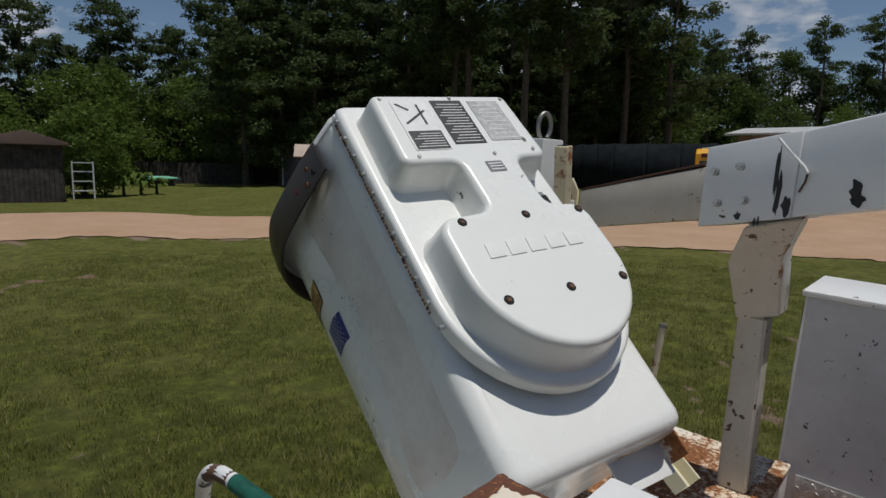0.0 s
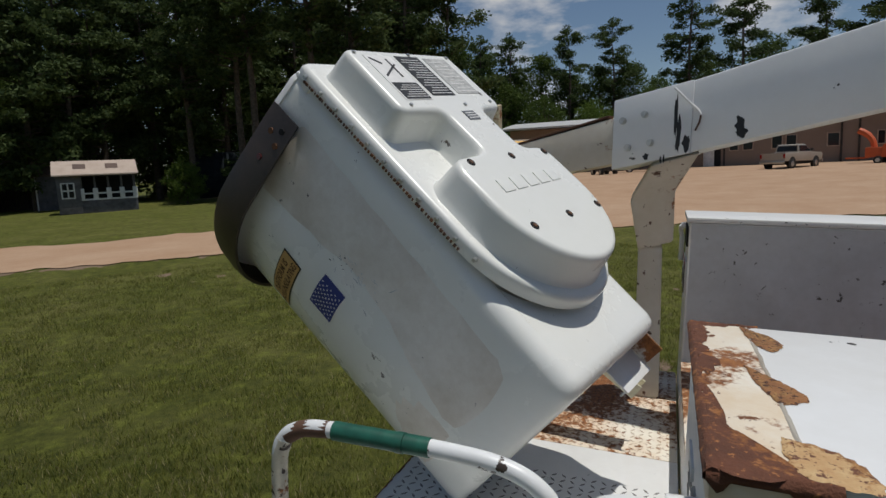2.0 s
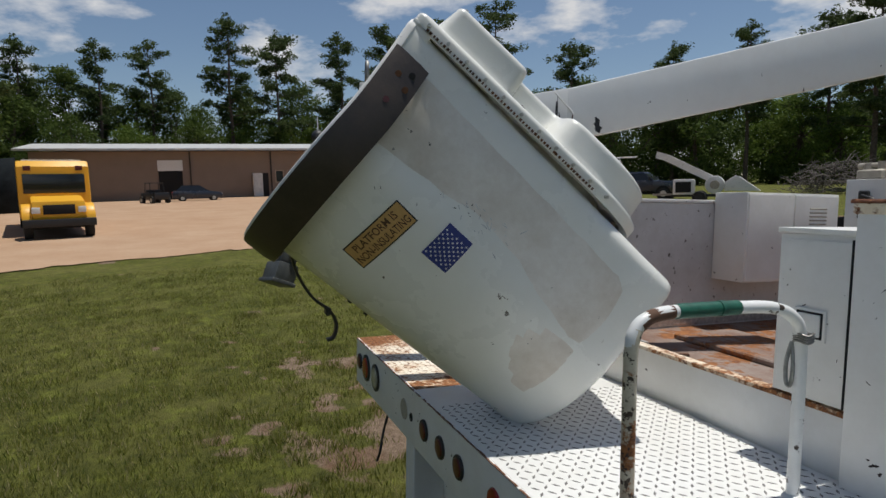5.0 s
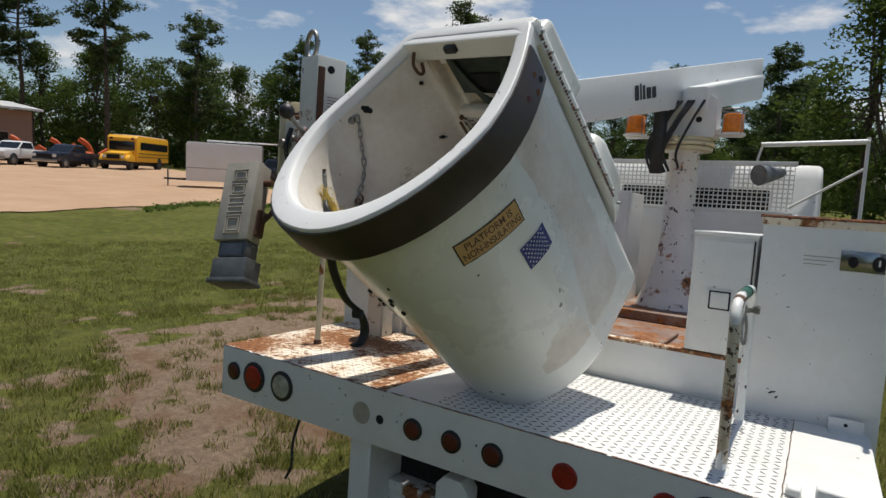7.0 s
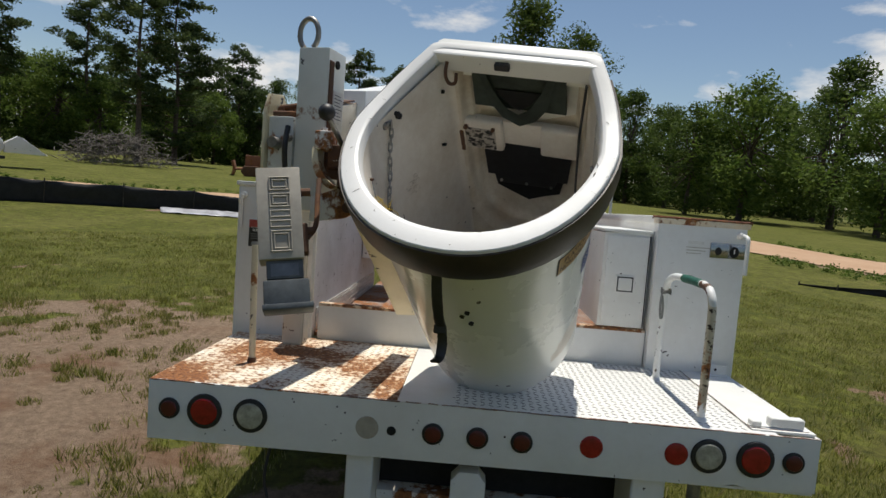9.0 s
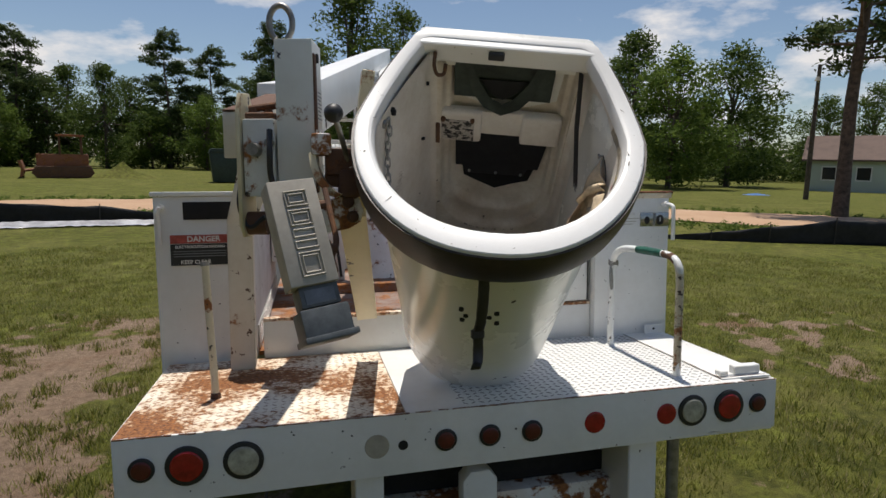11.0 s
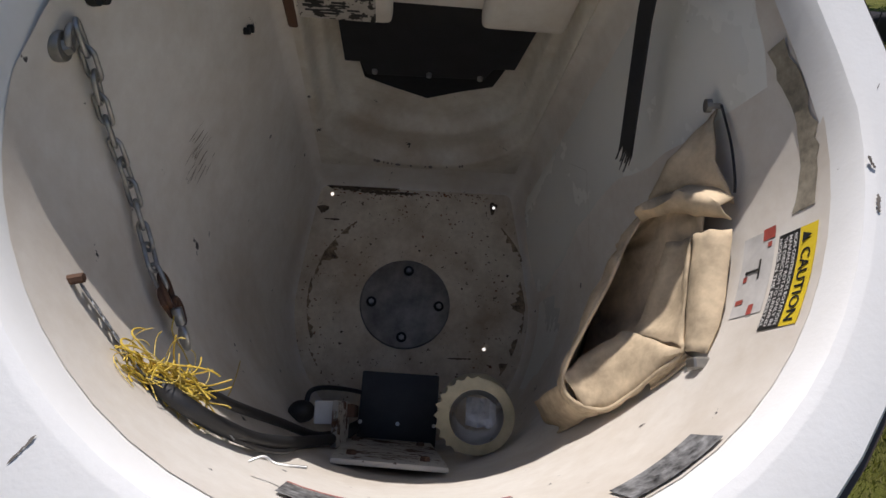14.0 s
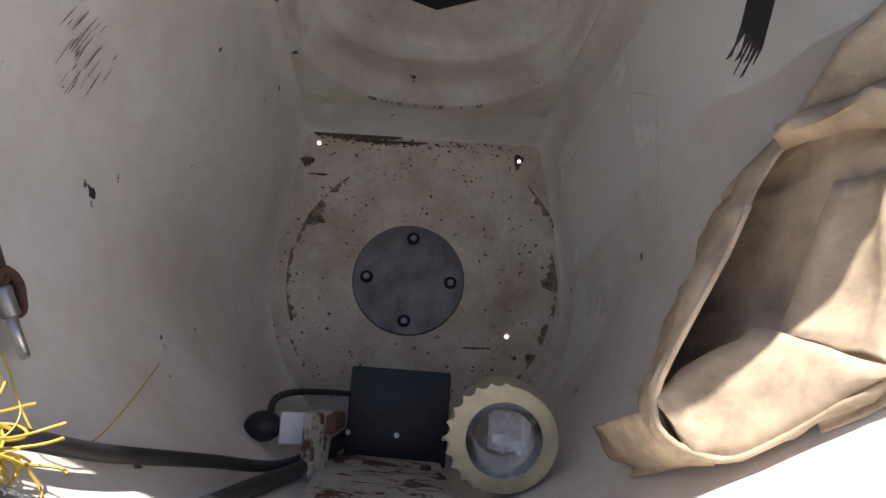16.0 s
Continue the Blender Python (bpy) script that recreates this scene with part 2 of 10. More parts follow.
M_RUBBER = painted("rim_rubber", (0.028, 0.021, 0.017), 0.40, 0.7, (0.085, 0.060, 0.046), scale=2.6, relief=0.2)
M_TRUCK = painted("truck_white", (0.77, 0.77, 0.75), 0.34, 0.34, (0.44, 0.41, 0.34), chips=0.10)
M_BOOM = painted("boom_white", WHITE, 0.33, 0.2, (0.45, 0.43, 0.38), chips=0.15)
M_CREAM = painted("cream_paint", (0.70, 0.62, 0.40), 0.45, 0.4, chips=0.4, rust=0.2)
M_RUSTY = painted("rusty_white", WHITE, 0.5, 0.5, (0.50, 0.33, 0.18), chips=0.3, rust=0.60, scale=2.6)
M_RUST = painted("rust", (0.125, 0.062, 0.036), 0.85, 0.7, (0.05, 0.028, 0.018), rust=0.4, scale=2.0, relief=0.5, tones=((0.07, 0.030, 0.016), (0.22, 0.095, 0.036)))
M_BED = painted("bed_floor", (0.17, 0.09, 0.06), 0.75, 0.8, (0.36, 0.33, 0.30), rust=0.5, scale=1.5, relief=0.5)
M_STEEL = plain("dull_steel", (0.30, 0.29, 0.27), 0.45, 0.8, 0.2)
M_ZINC = plain("zinc_bolt", (0.55, 0.55, 0.53), 0.35, 0.9, 0.15)
M_CHAIN = plain("galvanised_chain", (0.36, 0.36, 0.35), 0.42, 0.8, 0.2)
M_BLACK = plain("black_rubber", (0.018, 0.018, 0.019), 0.5, 0.0, 0.2)
# near-black for holes, gaps and dark trim, also for painted shade under the tail
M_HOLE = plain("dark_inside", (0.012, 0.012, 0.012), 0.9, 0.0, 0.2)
M_GREY = plain("grey_plastic", (0.09, 0.10, 0.105), 0.45, 0.0, 0.2)
M_ALU = plain("cast_aluminium", (0.40, 0.365, 0.305), 0.55, 0.12, 0.12, 14)
M_REDLENS = plain("red_lens", (0.33, 0.012, 0.012), 0.25, 0.0, 0.2)
M_REDDARK = plain("dark_red_lens", (0.10, 0.012, 0.012), 0.3, 0.0, 0.2)
M_CLEARLENS = plain("clear_lens", (0.42, 0.41, 0.33), 0.25, 0.0, 0.2)
M_AMBER = plain("amber_lens", (0.80, 0.22, 0.02), 0.25, 0.0, 0.12)
M_GREEN = plain("green_tape", (0.012, 0.10, 0.065), 0.5, 0.0, 0.2)
M_CANVAS = plain("tan_canvas", (0.58, 0.46, 0.31), 0.85, 0.0, 0.25, 18, 0.3)
M_YELLOW = plain("yellow_twine", (0.60, 0.42, 0.05), 0.6, 0.0, 0.2)
M_LABEL = plain("label_white", (0.74, 0.73, 0.70), 0.5, 0.0, 0.06)
M_INK = plain("label_black", (0.02, 0.02, 0.02), 0.5, 0.0, 0.1)
M_ORANGE_STICKER = plain("tan_sticker", (0.55, 0.33, 0.12), 0.5, 0.0, 0.08)
M_BLUE = plain("blue_sticker", (0.025, 0.04, 0.20), 0.45, 0.0, 0.1)
M_REDSIGN = plain("faded_red", (0.42, 0.08, 0.06), 0.55, 0.0, 0.2)
M_CAUTION = plain("caution_yellow", (0.75, 0.55, 0.03), 0.5, 0.0, 0.05)
M_SKYGREY = plain("grey_plate", (0.20, 0.21, 0.22), 0.5, 0.5, 0.25, 12)
M_GREENCLOTH = plain("green_cloth", (0.042, 0.056, 0.047), 0.8, 0.0, 0.3, 12)
M_TAPE = plain("tape_roll", (0.52, 0.46, 0.30), 0.35, 0.0, 0.12)
M_TREAD = painted("tread_wear", (0.16, 0.155, 0.15), 0.5, 0.5, (0.45, 0.43, 0.40), scale=3.0, metal=0.3)
M_PALEDECAL = plain("pale_worn_decal", (0.46, 0.46, 0.44), 0.6, 0, 0.2, 60)
M_FLOORPLATE = plain("scuffed_steel", (0.22, 0.205, 0.19), 0.5, 0.4, 0.25, 20)
M_KICK = plain("bright_tread", (0.58, 0.57, 0.55), 0.35, 0.5, 0.2, 40, 0.6)


def deck_rust(name, base, lo, stain):
    """White paint with broad orange stains, and scaly rust that is thickest where the stains are."""
    m, nt, bsdf = material(name)
    broad, fine = tex_noise(nt, 3.2, 5, 0.6), tex_noise(nt, 34.0, 7, 0.72)
    col = mix(nt, times(nt, ramp(nt, broad, 0.36, 0.62), stain), base, (0.56, 0.33, 0.15))
    rcol = mix(nt, ramp(nt, tex_noise(nt, 80.0, 5, 0.7), 0.35, 0.68), (0.075, 0.027, 0.011), (0.38, 0.140, 0.032))
    patch = ramp(nt, mix(nt, 0.55, broad, fine), lo, lo + 0.05)
    nt.links.new(mix(nt, patch, col, rcol), bsdf.inputs["Base Color"])
    bsdf.inputs["Roughness"].default_value = 0.75
    bump(nt, bsdf, fine, 0.4, 0.002)
    return m


M_PLATERUST = deck_rust("plate_rust", (0.78, 0.73, 0.62), 0.478, 0.85)
M_BRACE = painted("brace_paint", (0.74, 0.68, 0.48), 0.45, 0.3, chips=0.3, rust=0.08)
M_EDGE = painted("stained_edge", (0.79, 0.75, 0.65), 0.5, 0.9, (0.60, 0.41, 0.20), chips=0.6, chip_colour=(0.16, 0.06, 0.02), rust=0.36, scale=2.4, relief=0.3)
M_TREADRUST = deck_rust("tread_rust", (0.50, 0.41, 0.31), 0.46, 0.8)
M_SCALE = painted("scaly_rust", (0.15, 0.055, 0.028), 0.92, 0.8, (0.05, 0.024, 0.015), chips=1.0, chip_colour=(0.34, 0.14, 0.05), rust=0.40, scale=7.0, relief=0.9)
M_TIPARM = painted("tip_arm_paint", (0.66, 0.62, 0.53), 0.45, 0.5, (0.42, 0.32, 0.20), chips=0.3, chip_colour=(0.12, 0.06, 0.03), rust=0.10, scale=1.4)
M_SEAM = painted("old_sealant", (0.42, 0.39, 0.33), 0.6, 0.6, (0.22, 0.15, 0.09), scale=4.0)
M_FLAKE = painted("orange_rust_flake", (0.36, 0.17, 0.065), 0.9, 1.0, (0.13, 0.045, 0.022), chips=1.4, chip_colour=(0.07, 0.03, 0.02), rust=0.45, scale=9.0, relief=0.9, tones=((0.10, 0.04, 0.02), (0.50, 0.28, 0.10)))
M_STAIN = painted("rust_stain", (0.62, 0.44, 0.22), 0.7, 1.0, (0.42, 0.20, 0.07), chips=1.3, chip_colour=(0.15, 0.06, 0.03), rust=0.40, scale=8.0, relief=0.6, tones=((0.16, 0.06, 0.025), (0.52, 0.28, 0.10)))

# ---- ground ----
ROAD = [(-180, 16.0, 92.0), (-172, 15.4, 90.0), (-164, 15.0, 60.0), (-156, 14.5, 25.0), (-150, 14.2, 22.6), (-143, 14.0, 22.2), (-136, 14.2, 21.5), (-126, 14.6, 21.0), (-119, 15.0, 22.1),
        (-104, 16.4, 25.7), (-75, 17.5, 26.5), (-30, 18.0, 26.0), (10, 18.5, 26.0), (38, 19.0, 26.0), (53, 19.3, 25.0), (68, 22.0, 30.0), (90, 22.5, 28.5),
        (108, 20.5, 26.5), (120, 21.0, 27.0), (131, 24.0, 29.0), (140, 26.0, 38.0), (146, 26.0, 60.0), (152, 22.5, 90.0), (162, 19.6, 96.0), (170, 18.5, 95.0), (180, 16.0, 92.0)]


def road_radii(a):
    for (a0, n0, f0), (a1, n1, f1) in zip(ROAD, ROAD[1:]):
        if a0 <= a <= a1:
            t = (a - a0) / (a1 - a0)
            t = t * t * (3 - 2 * t)
            return n0 + (n1 - n0) * t, f0 + (f1 - f0) * t
    return 16.0, 26.0


def rise(x, y):
    """The yard climbs a little to the west and north."""
    d = math.hypot(x, y)
    a = math.degrees(math.atan2(y, x)) % 360
    west = max(0.0, math.cos(radians(a - 165)))
    s = min(1.0, max(0.0, (d - 20) / 45))
    return 0.75 * west * s * s * (3 - 2 * s) + 0.05 * wob(x * 0.13, y * 0.13) * min(1.0, d / 6)


def bare(x, y):
    """How bare the soil is: trampled patches, most behind the truck's left corner."""
    n = wob(x * 0.45, y * 0.45, 3.1) * 0.45 + wob(x * 1.3, y * 1.3, 7.7) * 0.42 + wob(x * 3.7, y * 3.7, 1.4) * 0.42 + wob(x * 8.1, y * 8.1, 5.4) * 0.22
    bias = 0.85 * math.exp(-((x + 2.9) ** 2 / 5.0 + (y - 2.9) ** 2 / 10.0)) + 0.45 * math.exp(-((x - 4.6) ** 2 + (y - 3.3) ** 2) / 1.5) - 0.37
    bias += 0.34 * math.exp(-((x + 4.2) ** 2 + (y - 0.8) ** 2) / 12.0) + 0.25 * math.exp(-((x - 2.6) ** 2 + (y - 2.2) ** 2) / 1.0)
    bias += 0.10 * math.exp(-((x + 3.4) ** 2 + (y - 0.6) ** 2) / 3.0) - 0.22 * math.exp(-((x + 3.0) ** 2 + (y + 1.8) ** 2) / 2.5)
    bias += 0.42 * math.exp(-((x - 4.5) ** 2 / 1.6 + (y - 4.2) ** 2 / 0.5)) + 0.40 * math.exp(-((x - 4.3) ** 2 / 2.0 + (y - 2.7) ** 2 / 0.35))
    edge = 0.0
    a = math.degrees(math.atan2(y, x))
    r = math.hypot(x, y)
    near, far = road_radii(a)
    edge = 0.55 * math.exp(-((r - near) / 0.8) ** 2)
    return max(0.0, min(1.0, (n + bias + edge - 0.12) * 4.0))


def axis_steps():
    fine = [-13 + 0.13 * i for i in range(201)]
    out, step = [], 0.3
    x = 13.0
    while x < 1600:
        x += step
        step *= 1.16
        out.append(x)
    return [-v for v in reversed(out)] + fine + out


steps = axis_steps()
verts = [(x, y, rise(x, y)) for y in steps for x in steps]
n = len(steps)
faces = [(j * n + i, j * n + i + 1, (j + 1) * n + i + 1, (j + 1) * n + i) for j in range(n - 1) for i in range(n - 1)]

M_GROUND, nt, bsdf = material("grass_and_soil")
att = nt.nodes.new("ShaderNodeAttribute")
att.attribute_name = "bare"
fine_n = tex_noise(nt, 16.0, 8, 0.78, "Object")
mid_n = tex_noise(nt, 0.7, 6, 0.65, "Object")
far_n = tex_noise(nt, 0.11, 4, 0.6, "Object")
green = mix(nt, ramp(nt, fine_n, 0.35, 0.7), (0.034, 0.041, 0.010), (0.140, 0.142, 0.031))
green = mix(nt, times(nt, ramp(nt, mid_n, 0.42, 0.72), 0.7), green, (0.175, 0.160, 0.055))
green = mix(nt, times(nt, ramp(nt, far_n, 0.4, 0.7), 0.5), green, (0.076, 0.090, 0.018))
clump_n = tex_noise(nt, 4.6, 7, 0.7, "Object")
green = mix(nt, times(nt, ramp(nt, clump_n, 0.50, 0.66), 0.6), green, (0.185, 0.205, 0.038))
green = mix(nt, times(nt, ramp(nt, clump_n, 0.34, 0.46, (1, 1, 1, 1), (0, 0, 0, 1)), 0.65), green, (0.034, 0.042, 0.012))
soil = mix(nt, ramp(nt, tex_noise(nt, 16.0, 8, 0.75, "Object"), 0.3, 0.75), (0.145, 0.100, 0.068), (0.345, 0.255, 0.182))
soil = mix(nt, times(nt, ramp(nt, tex_noise(nt, 1.3, 6, 0.65, "Object"), 0.5, 0.66), 0.7), soil, (0.165, 0.085, 0.048))
soil = mix(nt, times(nt, ramp(nt, tex_noise(nt, 40.0, 5, 0.7, "Object"), 0.56, 0.68), 0.5), soil, (0.09, 0.06, 0.04))
edge_n = tex_noise(nt, 9.0, 9, 0.75, "Object")
e_add, e_off = nt.nodes.new("ShaderNodeMath"), nt.nodes.new("ShaderNodeMath")
e_add.operation, e_off.operation = "MULTIPLY_ADD", "ADD"
e_add.inputs[1].default_value, e_off.inputs[1].default_value = 1.5, -0.75
nt.links.new(edge_n, e_add.inputs[0])
nt.links.new(att.outputs["Fac"], e_add.inputs[2])
nt.links.new(e_add.outputs[0], e_off.inputs[0])
worn = ramp(nt, e_off.outputs[0], 0.36, 0.58)
nt.links.new(mix(nt, worn, green, soil), bsdf.inputs["Base Color"])
bsdf.inputs["Roughness"].default_value = 0.95
bsdf.inputs["Specular IOR Level"].default_value = 0.1
bump(nt, bsdf, fine_n, 1.0, 0.04)
ground = raw("ground", verts, faces, M_GROUND, smooth=True)
tagged(ground, "mown green grass with trampled patches of bare brown soil", "ground", kind="structure")
layer = ground.data.attributes.new("bare", "FLOAT", "POINT")
layer.data.foreach_set("value", [bare(v[0], v[1]) for v in verts])

M_DIRT, nt, bsdf = material("sandy_dirt")
d1 = tex_noise(nt, 0.5, 8, 0.7, "Object", (1, 1, 1))
d2 = tex_noise(nt, 7.0, 8, 0.75, "Object")
col = mix(nt, ramp(nt, d1, 0.35, 0.7), (0.37, 0.228, 0.132), (0.455, 0.312, 0.20))
col = mix(nt, times(nt, ramp(nt, d2, 0.4, 0.75), 0.4), col, (0.30, 0.17, 0.10))
nt.links.new(col, bsdf.inputs["Base Color"])
bsdf.inputs["Roughness"].default_value = 0.95
bump(nt, bsdf, d2, 0.5, 0.03)
bands, rows_ = [], []
for k in range(721):
    a = -180 + k * 0.5
    near, far = road_radii(a)
    near += 0.5 * wob(a * 0.11, 0.3) + 0.35 * wob(a * 0.6, 4.0)
    far += 0.6 * wob(a * 0.13, 9.0) + 0.3 * wob(a * 0.5, 2.0)
    if k in (0, 720):
        near, far = 16.0, 92.0
    c, s = math.cos(radians(a)), math.sin(radians(a))
    for i in range(9):
        t = i / 8
        r = near + (far - near) * t
        lift = 0.015 + 0.03 * min(1, 4 * min(t, 1 - t)) + 0.012 * wob(r * 2.2, a * 0.02) + 0.0008 * r
        rows_.append((r * c, r * s, rise(r * c, r * s) + lift))
    if k:
        for i in range(8):
            p = (k - 1) * 9 + i
            bands.append((p, p + 1, p + 10, p + 9))
dirt_road = raw("dirt_road", rows_, bands, M_DIRT, smooth=True)
tagged(dirt_road, "pale sandy dirt road widening into a dirt yard", "road", kind="structure")

# ---- grass blades ----
M_BLADE = foliage("grass_blades", (0.058, 0.084, 0.013), (0.195, 0.205, 0.044), 0.5)
blade_ramp = next(q for q in M_BLADE.node_tree.nodes if q.type == "VALTORGB").color_ramp
for pos_, col_ in ((0.45, (0.186, 0.188, 0.036, 1)), (0.78, (0.290, 0.285, 0.075, 1)), (0.88, (0.36, 0.32, 0.14, 1))):
    blade_ramp.elements.new(pos_).color = col_
blade_ramp.elements[-1].color = (0.47, 0.40, 0.22, 1)
rng = random.Random(5)
gv, gf = [], []


def blades(x, y, count, tall, spread):
    z = rise(x, y)
    for _ in range(count):
        a, r = rng.uniform(0, 6.283), spread * math.sqrt(rng.random())
        px, py = x + r * math.cos(a), y + r * math.sin(a)
        h, w, la, b = tall * rng.uniform(0.5, 1.2), rng.uniform(0.0028, 0.0056), rng.uniform(0, 6.283), rng.uniform(0, 6.283)
        lx, ly = math.cos(la) * h * rng.uniform(0.2, 0.8), math.sin(la) * h * rng.uniform(0.2, 0.8)
        wx, wy = math.cos(b) * w, math.sin(b) * w
        i = len(gv)
        gv.extend([(px - wx, py - wy, z - 0.01), (px + wx, py + wy, z - 0.01), (px + lx, py + ly, z + h)])
        gf.append((i, i + 1, i + 2))


for _ in range(105000):
    r, a = 1.0 + 11.5 * rng.random() ** 0.8, rng.uniform(-3.1416, 3.1416)
    x, y = r * math.cos(a), r * math.sin(a)
    if abs(x) < 1.15 and -0.1 < y < 6.5:
        continue
    b = bare(x, y)
    if rng.random() < b * 1.05:
        continue
    if wob(x * 1.9, y * 1.9, 2.2) + 0.5 * wob(x * 6.0, y * 6.0, 8.0) < -0.42 + 0.5 * rng.random():
        continue
    blades(x, y, 6, 0.040 * (1.0 + 0.6 * rng.random() + 0.5 * wob(x * 0.8, y * 0.8, 6.0)), 0.10)
# weed tufts on the bare soil
for _ in range(9000):
    x, y = rng.uniform(-9, 6), rng.uniform(-5, 9)
    if (abs(x) < 1.25 and -0.1 < y < 6.5) or x > 1 and y > -1 and rng.random() < 0.5 or not 0.08 < bare(x, y) < 0.999 + 0.3 * rng.random() or rng.random() < 0.35 * bare(x, y):
        continue
    if wob(x * 1.4, y * 1.4, 12.0) < -0.12:
        continue
    big_ = rng.random() ** 2
    for _ in range(1 + int(3 * big_)):
        blades(x + rng.gauss(0, 0.10), y + rng.gauss(0, 0.10), rng.randrange(26, 60), rng.uniform(0.020, 0.048) + 0.045 * big_, rng.uniform(0.04, 0.11))
grass_blades = raw("grass_blades", gv, gf, M_BLADE)
tagged(grass_blades, "short green grass blades over the yard", "grass", kind="stuff")

# ---- trees ----
M_BARK = plain("pine_bark", (0.10, 0.075, 0.055), 0.9, 0.0, 0.35, 6, 0.6)
M_PINE = foliage("pine_needles", (0.034, 0.058, 0.020), (0.105, 0.140, 0.048), 0.38)
M_OAK = foliage("broad_leaves", (0.034, 0.062, 0.013), (0.115, 0.160, 0.036), 0.4)
M_BRIGHT = foliage("light_leaves", (0.060, 0.105, 0.018), (0.150, 0.205, 0.042), 0.45)


def leaf_cards(verts, faces, centre, radius, count, size, rg, flat=1.0, shell=0.55):
    """A clump of small leaf-shaped faces round a centre."""
    for _ in range(count):
        d = Vector((rg.gauss(0, 1), rg.gauss(0, 1), rg.gauss(0, 1))).normalized()
        q = radius * (shell + (1 - shell) * rg.random()) if rg.random() < 0.75 else radius * rg.random()
        p = centre + Vector((d.x * q, d.y * q, d.z * q * flat))
        u = Vector((rg.gauss(0, 1), rg.gauss(0, 1), rg.gauss(0, 0.6))).normalized()
        w = u.orthogonal()
        w.rotate(Matrix.Rotation(rg.uniform(0, 6.283), 3, u))
        s = size * rg.uniform(0.6, 1.4)
        i = len(verts)
        verts.extend([p - u * s, p + w * s * 0.62, p + u * s])
        faces.append((i, i + 1, i + 2))


def limb(bm, a, b, r0, r1, rg, kink=0.12):
    a, b = Vector(a), Vector(b)
    n_, line = 3, []
    for i in range(n_ + 1):
        t = i / n_
        p = a.lerp(b, t)
        if 0 < i < n_:
            p += Vector((rg.uniform(-1, 1), rg.uniform(-1, 1), rg.uniform(-0.5, 0.5))) * kink * (b - a).length * 0.3
        line.append(p)
    tube(bm, line, [r0 + (r1 - r0) * i / n_ for i in range(n_ + 1)], 4, False)


def pine(seed, tall, bare_share, width, dense, size=0.165):
    """A loblolly pine: bare lower trunk, whorled limbs, tufted crown with gaps."""
    rg = random.Random(seed)
    th = thing("pine_tree", "tall pine with a bare lower trunk and ragged dark green crown", "tree")
    bm = bmesh.new()
    line = [Vector((0.25 * math.sin(i * 1.3 + seed) * (i / 8), 0.2 * math.cos(i * 0.9 + seed) * (i / 8), tall * i / 8 - (0.3 if i == 0 else 0))) for i in range(9)]
    r0 = 0.013 * tall + 0.04
    tube(bm, line, [r0 * (1.15 if i == 0 else 1) * (1 - 0.88 * i / 8) for i in range(9)], 9)
    vs, fs = [], []
    h = tall * bare_share
    while h < tall * 0.98:
        s = (h / tall - bare_share) / (1 - bare_share)
        reach = width * (0.30 + 0.80 * math.sin(math.pi * (0.18 + 0.78 * s)) ** 0.8) * rg.uniform(0.45, 1.2) * (1 - 0.25 * s)
        k = min(7, int(h / tall * 8))
        root = line[k].lerp(line[k + 1], h / tall * 8 - k)
        a = rg.uniform(0, 6.283)
        for j in range(rg.choice((1, 2, 2))):
            a += 2.4 + rg.uniform(-0.5, 0.5)
            tip = root + Vector((math.cos(a) * reach, math.sin(a) * reach, reach * rg.uniform(-0.05, 0.4)))
            limb(bm, root, tip, r0 * 0.28 * (1 - 0.6 * s), 0.012, rg)
            m_ = 2 + int(reach * 1.2)
            for c in range(m_):
                t = (c + 1.0) / m_
                p = root.lerp(tip, 0.3 + 0.72 * t) + Vector((rg.uniform(-0.4, 0.4), rg.uniform(-0.4, 0.4), rg.uniform(-0.1, 0.35)))
                leaf_cards(vs, fs, p, 0.55 + 0.45 * rg.random(), int(dense), size, rg, 0.55, 0.25)
        h += tall * rg.uniform(0.018, 0.034)
    leaf_cards(vs, fs, Vector(line[-1]), 0.6, int(dense * 1.5), size, rg, 1.3)
    part("trunk", bm, M_BARK, th, smooth=60)
    raw("crown", vs, fs, M_PINE, th)
    return th


def broad(seed, tall, width, leaf, dense, low=0.06, size=0.155, clumps=70, label="broad-leaved tree with a dense uneven green crown"):
    """A broad-leaved tree: forked trunk, crown of many clumps with gaps."""
    rg = random.Random(seed)
    th = thing("broadleaf_tree", label, "tree")
    bm = bmesh.new()
    r0 = 0.018 * tall + 0.05
    fork = Vector((rg.uniform(-0.2, 0.2), rg.uniform(-0.2, 0.2), tall * 0.32))
    tube(bm, smooth_path([(0, 0, -0.3), (0.05, 0.03, tall * 0.15), fork, fork + Vector((0.1, -0.1, tall * 0.35))], 4), [r0 * (1 - 0.75 * i / 12) for i in range(13)], 9)
    vs, fs = [], []
    for c in range(clumps):
        t = rg.random() ** 0.8
        z = tall * (low + (0.97 - low) * t)
        prof = math.sin(math.pi * min(1.0, 0.16 + 0.84 * t)) ** 0.7
        a = rg.uniform(0, 6.283)
        q = width * prof * math.sqrt(rg.random()) * rg.uniform(0.75, 1.12)
        p = Vector((q * math.cos(a), q * math.sin(a), z))
        if c % 3 == 0:
            limb(bm, fork.lerp(Vector((0, 0, tall * 0.6)), rg.random()), p, r0 * 0.3, 0.015, rg)
        leaf_cards(vs, fs, p, width * rg.uniform(0.20, 0.36), int(dense), size, rg, 0.75, 0.45)
    part("trunk", bm, M_BARK, th, smooth=60)
    raw("crown", vs, fs, leaf, th)
    return th


PLACED = set()


